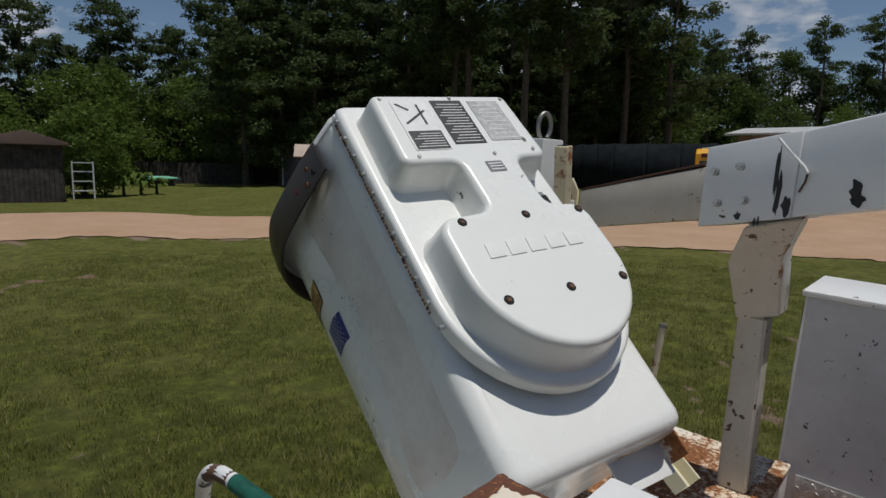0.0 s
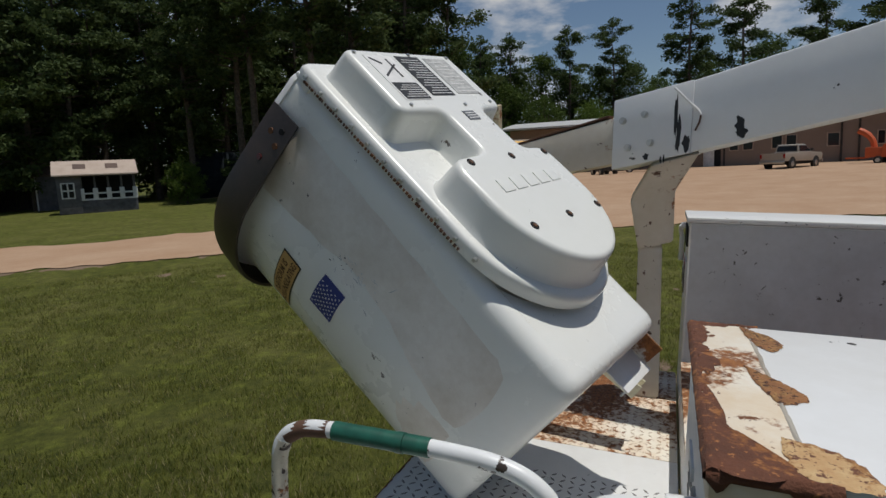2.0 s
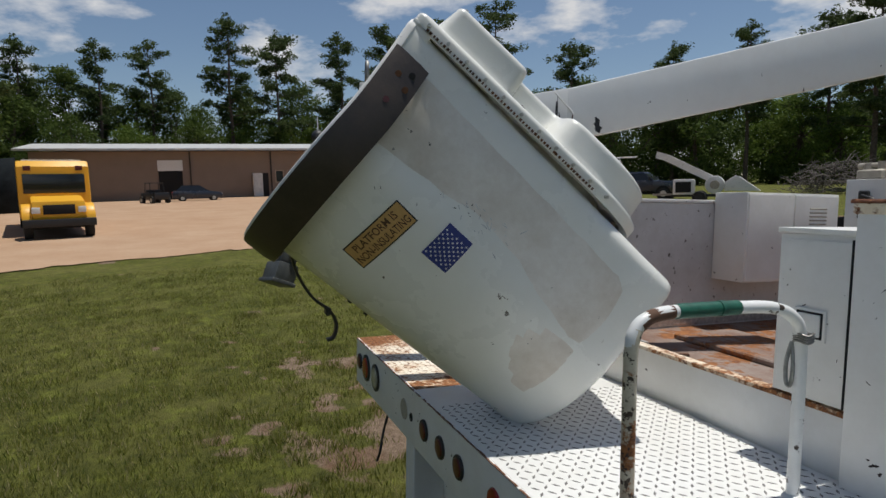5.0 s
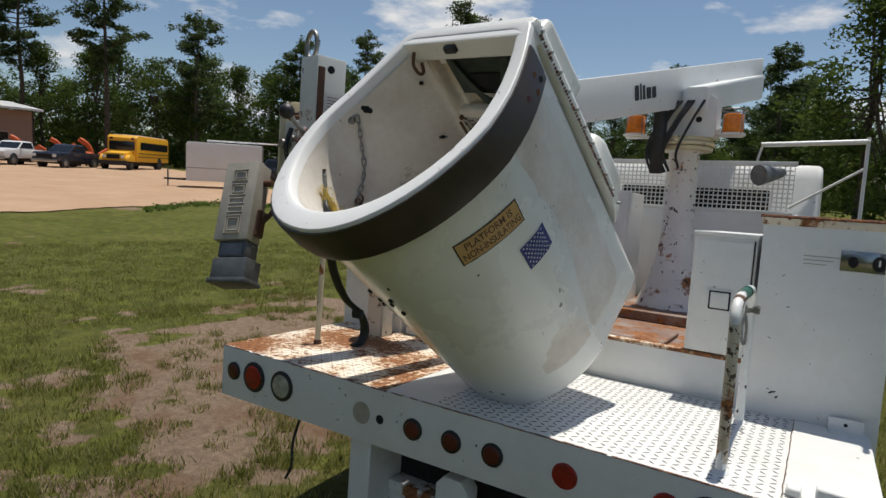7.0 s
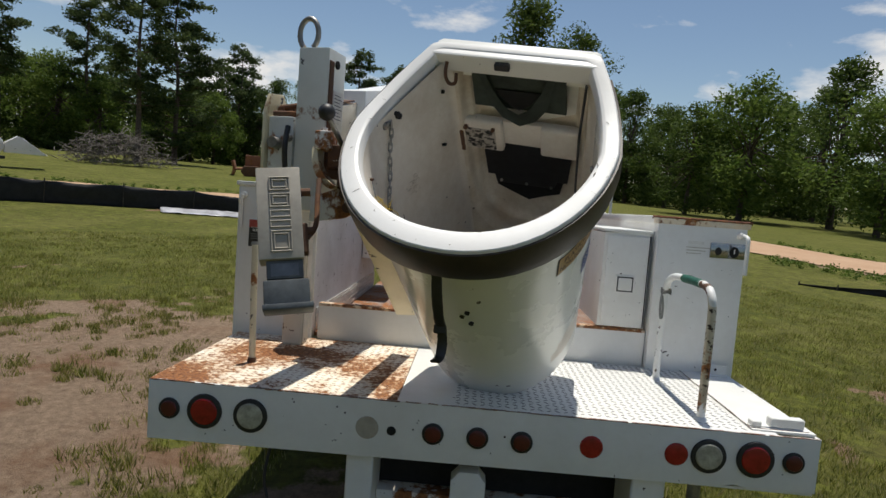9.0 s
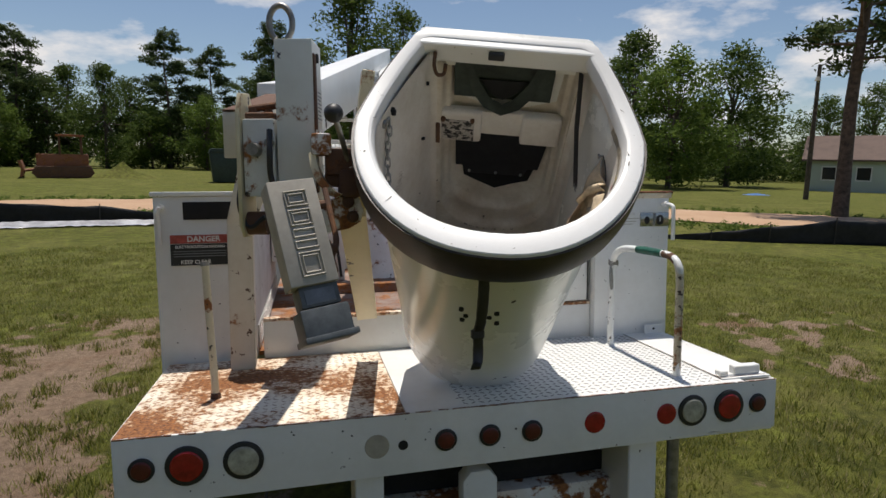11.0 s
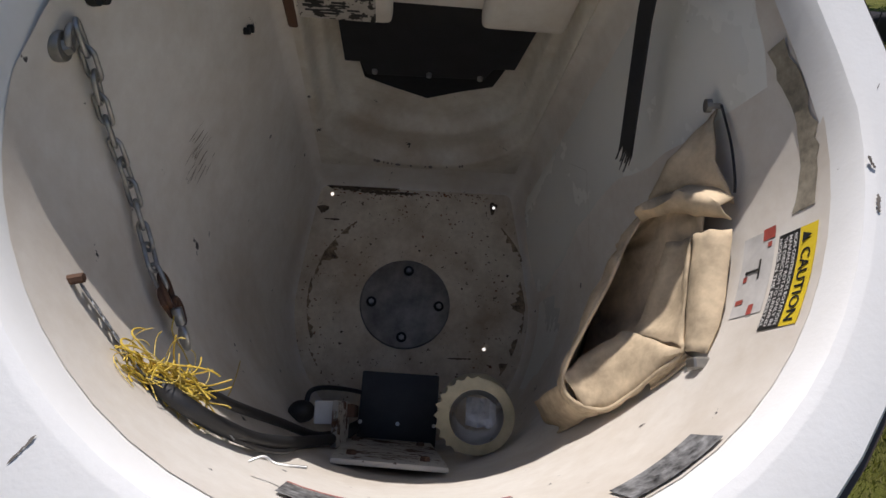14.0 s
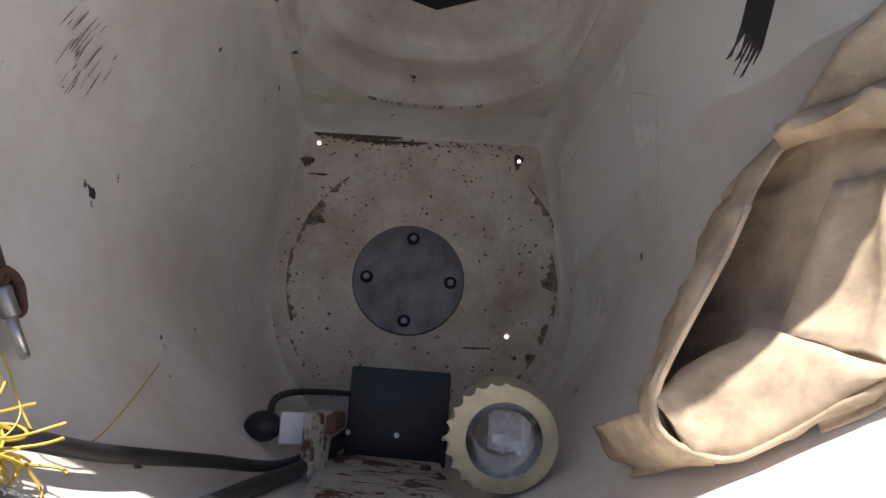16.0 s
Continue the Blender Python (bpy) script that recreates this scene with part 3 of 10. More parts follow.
def put(proto, az, dist, scale=1.0, turn=0.0, dz=0.0, group="trees round the yard"):
    x, y = dist * math.cos(radians(az)), dist * math.sin(radians(az))
    m = Matrix.Translation((x, y, rise(x, y) + dz)) @ Matrix.Rotation(turn, 4, "Z")
    if proto.name in PLACED:
        ob = copy_thing(proto, m)
    else:
        ob = proto
        ob.matrix_world = m
        PLACED.add(ob.name)
    ob.scale = (scale, scale, scale)
    tagged(ob, group=group)
    return ob


PINES = [pine(11, 19.0, 0.40, 3.1, 58), pine(12, 17.0, 0.28, 3.3, 56), pine(13, 15.0, 0.10, 3.6, 58), pine(14, 20.0, 0.46, 3.0, 60)]
BROADS = [broad(21, 11.0, 4.2, M_OAK, 125), broad(22, 9.0, 4.0, M_BRIGHT, 125), broad(23, 12.5, 3.9, M_OAK, 125), broad(24, 7.0, 3.4, M_BRIGHT, 125, low=0.03)]
rg = random.Random(77)
# tall dark pines across the road, south-west
for az in range(-160, -120, 3):
    put(PINES[rg.randrange(3)], az + rg.uniform(-1, 1), rg.uniform(50, 58), rg.uniform(1.0, 1.2), rg.uniform(0, 6))
    put(PINES[rg.randrange(4)], az + rg.uniform(-1, 1) + 1.5, rg.uniform(60, 72), rg.uniform(1.05, 1.3), rg.uniform(0, 6))
    put(BROADS[rg.randrange(3)], az + rg.uniform(-1, 1), rg.uniform(57, 63), rg.uniform(1.0, 1.3), rg.uniform(0, 6))
for az in range(-124, -90, 3):
    put(PINES[rg.randrange(1, 3)], az + rg.uniform(-1, 1), rg.uniform(58, 66), rg.uniform(0.8, 0.98), rg.uniform(0, 6))
for az in range(-122, -92, 4):
    put(PINES[rg.randrange(1, 3)], az + rg.uniform(-1.5, 1.5), rg.uniform(66, 74), rg.uniform(0.8, 1.0), rg.uniform(0, 6))
    put(BROADS[(1, 1, 3)[rg.randrange(3)]], az + rg.uniform(-1.5, 1.5), rg.uniform(54, 60), rg.uniform(0.95, 1.25), rg.uniform(0, 6))
# thinner line to the west, behind the building
for az in range(-178, -160, 4):
    put(BROADS[rg.randrange(3)], az + rg.uniform(-1, 1), rg.uniform(80, 90), rg.uniform(0.9, 1.2), rg.uniform(0, 6))
for az in (-175.5, -171.5, -166, -163.2):
    put(PINES[rg.choice((0, 3))], az, rg.uniform(84, 90), rg.uniform(0.98, 1.12), rg.uniform(0, 6))
for az in range(126, 182, 4):
    put(BROADS[rg.randrange(3)], az + rg.uniform(-1, 1), rg.uniform(84, 94), rg.uniform(1.1, 1.5), rg.uniform(0, 6))
    put(BROADS[rg.randrange(3)], az + 2 + rg.uniform(-1, 1), rg.uniform(98, 108), rg.uniform(1.3, 1.75), rg.uniform(0, 6))
for az, sc in ((178, 1.3), (173.8, 1.35), (168, 1.22), (163.5, 1.42), (158.8, 1.25), (153.0, 1.3), (146, 1.15), (137, 1.1), (131, 1.05)):
    put(PINES[rg.choice((0, 1, 3))], az, rg.uniform(84, 92), sc, rg.uniform(0, 6))
# north: mixed woods
for az in range(60, 128, 4):
    put(BROADS[rg.randrange(3)], az + rg.uniform(-1, 1), rg.uniform(78, 88), rg.uniform(1.0, 1.3) * (0.86 if az > 92 else 1.0), rg.uniform(0, 6))
    put(BROADS[rg.randrange(3)], az + 2 + rg.uniform(-1, 1), rg.uniform(92, 100), rg.uniform(1.15, 1.4) * (0.86 if az > 92 else 1.0), rg.uniform(0, 6))
for az, sc in ((-161.0, 1.55), (-163.6, 1.45), (-166.4, 1.42), (-169.0, 1.38), (-171.8, 1.12), (-174.4, 1.35), (-177.2, 1.2)):
    put(BROADS[(0, 2)[int(-az) % 2]], az, 92, sc, az)
put(PINES[1], 121.6, 57, 1.02, 1.0)
put(PINES[2], 118.6, 60, 1.08, 2.6)
for az, sc in ((125, 1.2), (117, 1.0), (113, 1.05), (102.2, 1.15), (98.5, 1.05), (94, 0.95)):
    put(PINES[rg.choice((1, 2))], az, 86, sc, rg.uniform(0, 6))
put(broad(33, 12.5, 3.4, M_OAK, 110, low=0.34, size=0.13, clumps=58, label="tall loose-crowned broad-leaved tree"), 82.0, 40.0, 0.98, 0.4)
put(BROADS[2], 86.4, 37.5, 1.05, 0.9)
put(PINES[2], 93.4, 58.0, 0.92, 1.7)
put(BROADS[0], 90.2, 55.0, 0.85, 2.7)
put(BROADS[0], 70.5, 60, 0.95, 2.0)
put(BROADS[1], 66.0, 58, 1.4, 1.1)
put(BROADS[2], 59.2, 60, 1.15, 3.0)
put(BROADS[1], 55.8, 52, 1.25, 0.2)
put(BROADS[0], 51.0, 62, 1.2, 1.2)
for az in range(20, 60, 5):
    put(BROADS[rg.randrange(3)], az + rg.uniform(-1, 1), rg.uniform(80, 92), rg.uniform(0.95, 1.2), rg.uniform(0, 6))
put(pine(31, 18.0, 0.33, 3.9, 72, 0.13), 41.1, 26.0, 1.0, 2.2)
for az, dist, k in ((-147.1, 40.5, 3), (-151.01, 41.5, 0), (-141.48, 44.0, 3), (-140.29, 46.0, 0)):
    put(PINES[k], az, dist, 1.12, 0.7 * k + az)
put(BROADS[3], -106.8, 37.0, 0.75, 1.0)
put(BROADS[3], -100.5, 39.0, 0.65, 2.5)
put(BROADS[3], -135.0, 45.0, 0.45, 2.5)

# far woods and undergrowth that close the gaps between the trunks
WOODS = [(-180, 92, 6.0), (-164, 88, 8.0), (-160, 64, 17.0), (-124, 64, 17.0), (-122, 70, 11.0), (-92, 72, 10.0), (-88, 78, 6.0), (-60, 90, 6.0), (0, 95, 6.0), (40, 96, 5.0), (60, 92, 9.0), (90, 90, 9.5), (118, 88, 11.0),
         (135, 92, 11.0), (155, 97, 9.0), (180, 92, 6.0)]
uv_, uf_ = [], []
fv_, ff_ = [], []
rg6 = random.Random(17)
for i in range(4600):
    a = rg6.uniform(-180, 180)
    for (a0, r0_, h0), (a1, r1_, h1) in zip(WOODS, WOODS[1:]):
        if a0 <= a <= a1:
            t = (a - a0) / (a1 - a0)
            r_, h_ = r0_ + (r1_ - r0_) * t, h0 + (h1 - h0) * t
    if i % 3 == 0 and not h_ > 12:
        q = r_ - rg6.uniform(0, 7)
        c = Vector((q * math.cos(radians(a)), q * math.sin(radians(a)), 0))
        c.z = rise(c.x, c.y) + rg6.uniform(0.2, 2.2)
        leaf_cards(uv_, uf_, c, rg6.uniform(0.7, 1.5), 60, 0.20, rg6, 0.8, 0.3)
    else:
        q = r_ + rg6.uniform(3, 12)
        c = Vector((q * math.cos(radians(a)), q * math.sin(radians(a)), 0))
        c.z = rise(c.x, c.y) + rg6.uniform(0.3, h_) * (0.8 + 0.5 * wob(a * 0.35, 1.0))
        leaf_cards(fv_, ff_, c, rg6.uniform(1.6, 2.6), 54, 0.42, rg6, 0.8, 0.2)
tagged(raw("undergrowth", uv_, uf_, M_OAK), "dense green undergrowth along the wood's edge", "undergrowth", kind="stuff")
tagged(raw("far_woods", fv_, ff_, M_PINE), "dark dense woods behind the nearest trees", "woods", kind="stuff")

# ---- the bucket (platform), in its own axes: x across, y to its flat side, z up its wall ----
BX = Vector((0.95381923, -0.28258007, -0.10186941))
BY = Vector((0.25918994, 0.60284122, 0.754588))
BZ = BX.cross(BY)
BUCKET = Matrix.Translation((0.0835, 0.3942, 1.2817)) @ Matrix((BX, BY, BZ)).transposed().to_4x4()


def outline(wb, wm, yf, yr, y0=0.0, rc=0.05, inset=0.0, z=0.0, dz=None, bulge=0.25):
    """A D-shaped ring: flat on the +y side, rounded on the other. 64 points, from the middle of the flat side."""
    wb, wm, yf, yr, rc = wb - inset, wm - inset, yf - inset, yr + inset, max(0.004, rc - 0.3 * inset)
    half = [(wb - rc) * i / 6 for i in range(7)]
    pts = [(x, yf) for x in half]
    for i in range(1, 6):
        a = radians(90 - 75 * i / 5)
        pts.append((wb - rc + rc * math.cos(a), yf - rc + rc * math.sin(a)))
    x1, y1 = pts[-1]
    for i in range(1, 6):
        t = i / 6
        pts.append((x1 + (wm - x1) * (t + bulge * t * (1 - t)), y1 + (y0 - y1) * t))
    for i in range(0, 16):
        a = radians(90 * i / 15)
        pts.append((wm * math.cos(a) ** 0.92 if i < 15 else 0.0, y0 + (yr - y0) * math.sin(a)))
    full = pts + [(-x, y) for x, y in reversed(pts[1:-1])]
    return [Vector((x, y, z + (dz(x, y) if dz else 0.0))) for x, y in full]


N_HALF = 7 + 5 + 5 + 16


def rim_rise(x, y):
    return 0.028 * max(0.0, min(1.0, (y - 0.10) / 0.26)) ** 1.5


bucket = thing("bucket", "white fibreglass aerial-lift bucket tipped back onto the deck", "bucket", m=BUCKET)
LEVELS = [(-0.080, 0.055), (-0.079, 0.032), (-0.073, 0.014), (-0.060, 0.004), (-0.040, 0.0), (0.05, 0.0), (0.15, 0), (0.30, 0), (0.45, 0), (0.60, 0), (0.75, 0), (0.86, 0), (0.90, 0)]
rings = []
for z, inset in LEVELS:
    t = max(0.0, min(1.0, z / 0.9))
    rings.append(outline(0.274 + 0.006 * t, 0.310 + 0.044 * t, 0.348 + 0.020 * t, -0.345 - 0.040 * t, 0.01, 0.045, inset, z, None, -0.30))
rings.append(outline(0.285, 0.370, 0.372, -0.400, 0.01, 0.045, 0.0, 0.93, rim_rise, 0.1))
rings.append(outline(0.288, 0.386, 0.376, -0.412, 0.0, 0.04, 0.0, 0.968, rim_rise, 0.6))
bm = bmesh.new()


def over_window(i, k):
    return 5 <= i <= 11 and (k <= 5 or k >= 2 * N_HALF - 2 - 6)


loft(bm, rings, True, True, False, over_window)
bmesh.ops.recalc_face_normals(bm, faces=bm.faces)
part("body", bm, M_BUCKET, bucket, smooth=50)

# flat heel face below the cover's flange
vs_, fs_, n_ = [], [], 32
for k in range(n_ + 1):
    x = -0.2295 + 0.459 * k / n_
    top_ = 0.372 - math.sqrt(0.276 ** 2 - x * x)
    for j in range(5):
        z = 0.049 + (top_ - 0.049) * j / 4
        vs_.append((x, 0.348 + 0.020 * z / 0.9, z))
for k in range(n_):
    fs_ += [(k * 5 + j, k * 5 + j + 1, k * 5 + j + 6, k * 5 + j + 5) for j in range(4)]
raw("heel_face", vs_, fs_, M_BUCKET, bucket, smooth=True)

# rim lip and its rubber bumper
bm = bmesh.new()
lip = [outline(wb_, wm_, yf_, yr_, 0.0, 0.04, 0.0, z_, rim_rise, 0.6) for wb_, wm_, yf_, yr_, z_ in (
    (0.288, 0.386, 0.376, -0.412, 0.966), (0.290, 0.398, 0.380, -0.423, 0.968), (0.290, 0.401, 0.381, -0.426, 0.978), (0.2885, 0.3985, 0.380, -0.4235, 0.986), (0.286, 0.3955, 0.378, -0.4205, 0.9885), (0.285, 0.3945, 0.377, -0.4195, 0.9886),
    (0.266, 0.362, 0.354, -0.368, 0.9878), (0.264, 0.360, 0.352, -0.366, 0.9873), (0.259, 0.353, 0.347, -0.358, 0.9845), (0.256, 0.348, 0.343, -0.352, 0.976), (0.254, 0.345, 0.340, -0.346, 0.950))]
loft(bm, lip)
rim_part = part("rim", bm, M_RIM, bucket, "smooth white moulded lip with small nicks", smooth=24)
bm = bmesh.new()
band = []
BAND = [outline(wb_, wm_, yf_, yr_, 0.0, 0.04, 0.0, z_, rim_rise, 0.6) for wb_, wm_, yf_, yr_, z_ in (
    (0.289, 0.392, 0.380, -0.418, 0.872), (0.295, 0.402, 0.384, -0.427, 0.870), (0.297, 0.408, 0.386, -0.433, 0.900), (0.297, 0.409, 0.386, -0.434, 0.965), (0.295, 0.407, 0.384, -0.432, 0.980), (0.290, 0.400, 0.380, -0.425, 0.979))]
for k in range(12, 2 * N_HALF - 2 - 11):
    o = [ring_[k] for ring_ in BAND]
    band.append(o)
loft(bm, band, True, True, True)
bmesh.ops.recalc_face_normals(bm, faces=bm.faces)
part("rubber_bumper", bm, M_RUBBER, bucket, "scuffed black rubber band below the rim", smooth=40)

rg_n = random.Random(41)
M_NICK = plain("nick_dark", (0.20, 0.175, 0.15), 0.8, 0.0, 0.3)


def nick(x, y, length, wide, turn):
    """A ragged dent or score in the top of the lip."""
    bm_ = bmesh.new()
    c_, n_ = Vector((x, y, 0.9890 + rim_rise(x, y))), 11
    u_ = Vector((math.cos(turn), math.sin(turn), 0))
    w_ = Vector((-u_.y, u_.x, 0))
    pts_ = [c_ + u_ * (length * (k / n_ - 0.5)) + w_ * wide * (rg_n.uniform(0.3, 1.0) if 0 < k < n_ else 0.1) for k in range(n_ + 1)]
    pts_ += [c_ + u_ * (length * (k / n_ - 0.5)) - w_ * wide * (rg_n.uniform(0.3, 1.0) if 0 < k < n_ else 0.1) for k in range(n_, -1, -1)]
    bm_.faces.new([bm_.verts.new(p_) for p_ in pts_])
    part("nick", bm_, M_NICK, bucket, "dark nick in the lip")


for x, y, ln_, wd_, tn_ in ((0.352, -0.052, 0.016, 0.0028, 1.9), (0.351, -0.088, 0.022, 0.0030, 1.4), (0.366, -0.155, 0.034, 0.0005, 2.6), (0.385, -0.090, 0.014, 0.0012, 1.2), (-0.350, 0.000, 0.012, 0.0022, 0.4), (-0.353, -0.130, 0.010, 0.0028, 1.0),
                            (-0.372, -0.190, 0.030, 0.0008, 0.4), (-0.262, -0.285, 0.030, 0.0016, 0.9), (0.120, -0.345, 0.012, 0.0011, 0.2), (-0.345, 0.095, 0.018, 0.0012, 2.9), (0.06, -0.40, 0.010, 0.0009, 0.5), (0.345, 0.115, 0.020, 0.0014, 2.4),
                            (0.372, 0.02, 0.008, 0.0006, 1.0), (-0.09, -0.405, 0.006, 0.0012, 0.8), (0.21, -0.365, 0.012, 0.0006, 2.8), (0.388, -0.02, 0.011, 0.0005, 0.7), (-0.18, -0.372, 0.007, 0.0010, 2.2)):
    nick(x, y, ln_ * 0.75, wd_ * 0.75, tn_)

for sgn in (1, -1):
    for y_, z_, mt_ in ((0.235, 0.945, M_RUST), (0.215, 0.905, M_RUST), (0.165, 0.925, M_REDDARK), (0.255, 0.915, M_HOLE)):
        q_ = 0.300 + (0.418 - 0.300) * (1 - y_ / 0.34) * 1.02
        bm = bmesh.new()
        cyl(bm, (sgn * (q_ - 0.01), y_, z_), (sgn * (q_ + 0.012), y_ + 0.004, z_), 0.010, 0.009, 8)
        part("bumper_bolt", bm, mt_, bucket, "rusty bolt through the bumper")

# lining: side wall, floor and the flat wall with its U-shaped recess
def lean(y, z):
    """How far the lining sits to +x: at its foot and along its flat side."""
    return 0.020 * max(1 - max(0.0, min(1.0, z / 0.95)), min(1.0, max(0.0, y / 0.25)))


def inner(z, inset=0.0):
    t = max(0.0, min(1.0, z / 0.95))
    ring_ = outline(0.254, 0.292 + 0.053 * t, 0.305 + 0.035 * t, -0.330 - 0.016 * t, 0.0, 0.024, inset, z, rim_rise if z > 0.9 else None, 0.6 * t + 0.25 * (1 - t))
    return [v + Vector((lean(v.y, z), 0, 0)) for v in ring_]


bm = bmesh.new()
lv = [(0.956, 0.0), (0.85, 0.0), (0.7, 0.0), (0.55, 0.0), (0.40, 0.0), (0.25, 0.0), (0.10, 0.0), (0.06, 0.001), (0.03, 0.005), (0.012, 0.008), (0.004, 0.014)]
loft(bm, [inner(z, i) for z, i in lv], True, False, False, lambda i, k: i <= 5 and (k <= 5 or k >= 2 * N_HALF - 2 - 6))
bmesh.ops.recalc_face_normals(bm, faces=bm.faces)
bmesh.ops.reverse_faces(bm, faces=bm.faces)
part("lining", bm, M_LINER, bucket, "dirty off-white inner wall with scuffs", smooth=50)
bm = bmesh.new()
f_ = bm.faces.new([bm.verts.new(v) for v in inner(0.004, 0.014)])
bmesh.ops.triangulate(bm, faces=[f_])
bmesh.ops.recalc_face_normals(bm, faces=bm.faces)
part("floor_pan", bm, M_FLOOR, bucket, "brown stained and speckled bucket floor")


def u_line(half, bottom, top, r, y, yslope=0.035):
    """A U-shaped line on the flat wall, from its left top round its foot to its right top; 41 points."""
    pts = []
    for i in range(10):
        pts.append((-half, top + (bottom + r - top) * i / 10))
    for i in range(10):
        a = radians(180 + 90 * i / 10)
        pts.append((-half + r + r * math.cos(a), bottom + r + r * math.sin(a)))
    pts.append((0.0, bottom))
    pts += [(-x, z) for x, z in reversed(pts[:-1])]
    return [Vector((x + 0.024, y + yslope * (z - 0.5), z)) for x, z in pts]


edge_l = []
for i in range(41):
    s = i / 40
    if s < 0.3:
        edge_l.append((-0.230 + 0.020, 0.985 + (0.10 - 0.985) * s / 0.3))
    elif s > 0.7:
        edge_l.append((0.230 + 0.020, 0.985 + (0.10 - 0.985) * (1 - s) / 0.3))
    else:
        edge_l.append((-0.230 + 0.020 + 0.460 * (s - 0.3) / 0.4, 0.10))
outer_u = [Vector((x, 0.305 + 0.035 * z / 0.95, z)) for x, z in edge_l]
bm = bmesh.new()
STEPS = ((0.222, 0.116, 0.200, 0.3212), (0.219, 0.120, 0.198, 0.3236), (0.215, 0.126, 0.195, 0.332), (0.212, 0.131, 0.192, 0.345), (0.210, 0.137, 0.190, 0.354), (0.207, 0.146, 0.186, 0.3595), (0.202, 0.168, 0.180, 0.3625), (0.195, 0.193, 0.172, 0.363),
         (0.192, 0.198, 0.170, 0.3645), (0.189, 0.203, 0.168, 0.370), (0.186, 0.208, 0.166, 0.380), (0.182, 0.215, 0.162, 0.388), (0.174, 0.232, 0.155, 0.393), (0.02, 0.36, 0.015, 0.395))
loft(bm, [outer_u] + [u_line(half_, low_, 0.985, r_, y_) for half_, low_, r_, y_ in STEPS], False)
bmesh.ops.recalc_face_normals(bm, faces=bm.faces)
part("recess_wall", bm, M_RECESS, bucket, "moulded U-shaped steps in the flat inner wall", smooth=60)

# lintel along the top of the flat wall
bm = bmesh.new()
box(bm, -0.268, 0.276, 0.322, 0.385, 0.945, 1.012, 0.008, seg=2)
part("top_lip", bm, M_RIM, bucket)


# outer cover: flange plate, upper box, neck and lower cover
def tongue(half, top, bottom, r_top=0.02, n_arc=20):
    """An outline in x and z, square at the top and a half circle at the foot."""
    cz = bottom + half
    pts = [(half - r_top, top), (half - r_top * 0.3, top - r_top * 0.3), (half, top - r_top)]
    pts += [(half * math.cos(radians(a)), cz + half * math.sin(radians(a))) for a in [-180 * i / n_arc for i in range(n_arc + 1)]]
    pts += [(-half, top - r_top), (-half + r_top * 0.3, top - r_top * 0.3), (-half + r_top, top)]
    return pts


bm = bmesh.new()
loft(bm, [[Vector((x, y, z)) for x, z in tongue(0.276 - d, 1.012 - d, 0.066 + d)] for d, y in ((0.038, 0.402), (0.036, 0.372), (0.0, 0.372), (0.0, 0.398), (0.002, 0.4045), (0.006, 0.4095), (0.012, 0.412), (0.018, 0.4122))], True, True, True)
bmesh.ops.recalc_face_normals(bm, faces=bm.faces)
part("cover_flange", bm, M_BUCKET, bucket, smooth=35)


def grown(pts, d):
    """An outline (clockwise in x and z) moved outwards by d."""
    out = []
    for i, (x, z) in enumerate(pts):
        (x0, z0), (x1, z1) = pts[i - 1], pts[(i + 1) % len(pts)]
        a_, b_ = Vector((x - x0, z - z0)).normalized(), Vector((x1 - x, z1 - z)).normalized()
        na, nb = Vector((-a_.y, a_.x)), Vector((-b_.y, b_.x))
        m_ = (na + nb).normalized()
        out.append((x + m_.x * d / max(0.5, m_.dot(na)), z + m_.y * d / max(0.5, m_.dot(na))))
    return out


def rounded(pts, radii, n_=5):
    """A polygon with rounded corners."""
    out = []
    for i, (p, r_) in enumerate(zip(pts, radii)):
        p = Vector(p)
        u, w = (Vector(pts[i - 1]) - p).normalized(), (Vector(pts[(i + 1) % len(pts)]) - p).normalized()
        if r_ == 0:
            out.append((p.x, p.y))
            continue
        a_, b_ = p + u * r_, p + w * r_
        for k in range(n_ + 1):
            t = k / n_
            q = a_.lerp(p, t).lerp(p.lerp(b_, t), t)
            out.append((q.x, q.y))
    return out


foot = [(0.222 * math.cos(radians(a_)), 0.344 + 0.222 * math.sin(radians(a_))) for a_ in range(0, -181, -9)]
COVER = rounded([(-0.216, 0.938), (0.216, 0.938), (0.222, 0.692), (0.060, 0.690), (0.060, 0.505), (0.206, 0.498), (0.2218, 0.46)] + foot + [(-0.2218, 0.46), (-0.206, 0.498), (-0.106, 0.505), (-0.106, 0.690), (-0.222, 0.692)],
                [0.018, 0.018, 0.022, 0.045, 0.045, 0.026, 0] + [0] * len(foot) + [0, 0.026, 0.045, 0.045, 0.022])[::-1]
sign = 1 if sum(x0 * z1 - x1 * z0 for (x0, z0), (x1, z1) in zip(COVER, COVER[1:] + COVER[:1])) < 0 else -1
bm = bmesh.new()
loft(bm, [[Vector((x, y, z)) for x, z in grown(COVER, sign * d)] for d, y in ((0.030, 0.404), (0.025, 0.4125), (0.021, 0.421), (0.018, 0.432), (0.009, 0.484), (0.0075, 0.4925), (0.0035, 0.4985), (-0.002, 0.5022), (-0.007, 0.503), (-0.012, 0.503))], True)
bm.faces.new(list(bm.verts)[-len(COVER):])
bmesh.ops.recalc_face_normals(bm, faces=bm.faces)
moulded = part("moulded_cover", bm, M_BUCKET, bucket, "one-piece moulded white cover, box above and tongue below", smooth=35)
for poly in moulded.data.polygons:
    if len(poly.vertices) > 4:
        poly.use_smooth = False
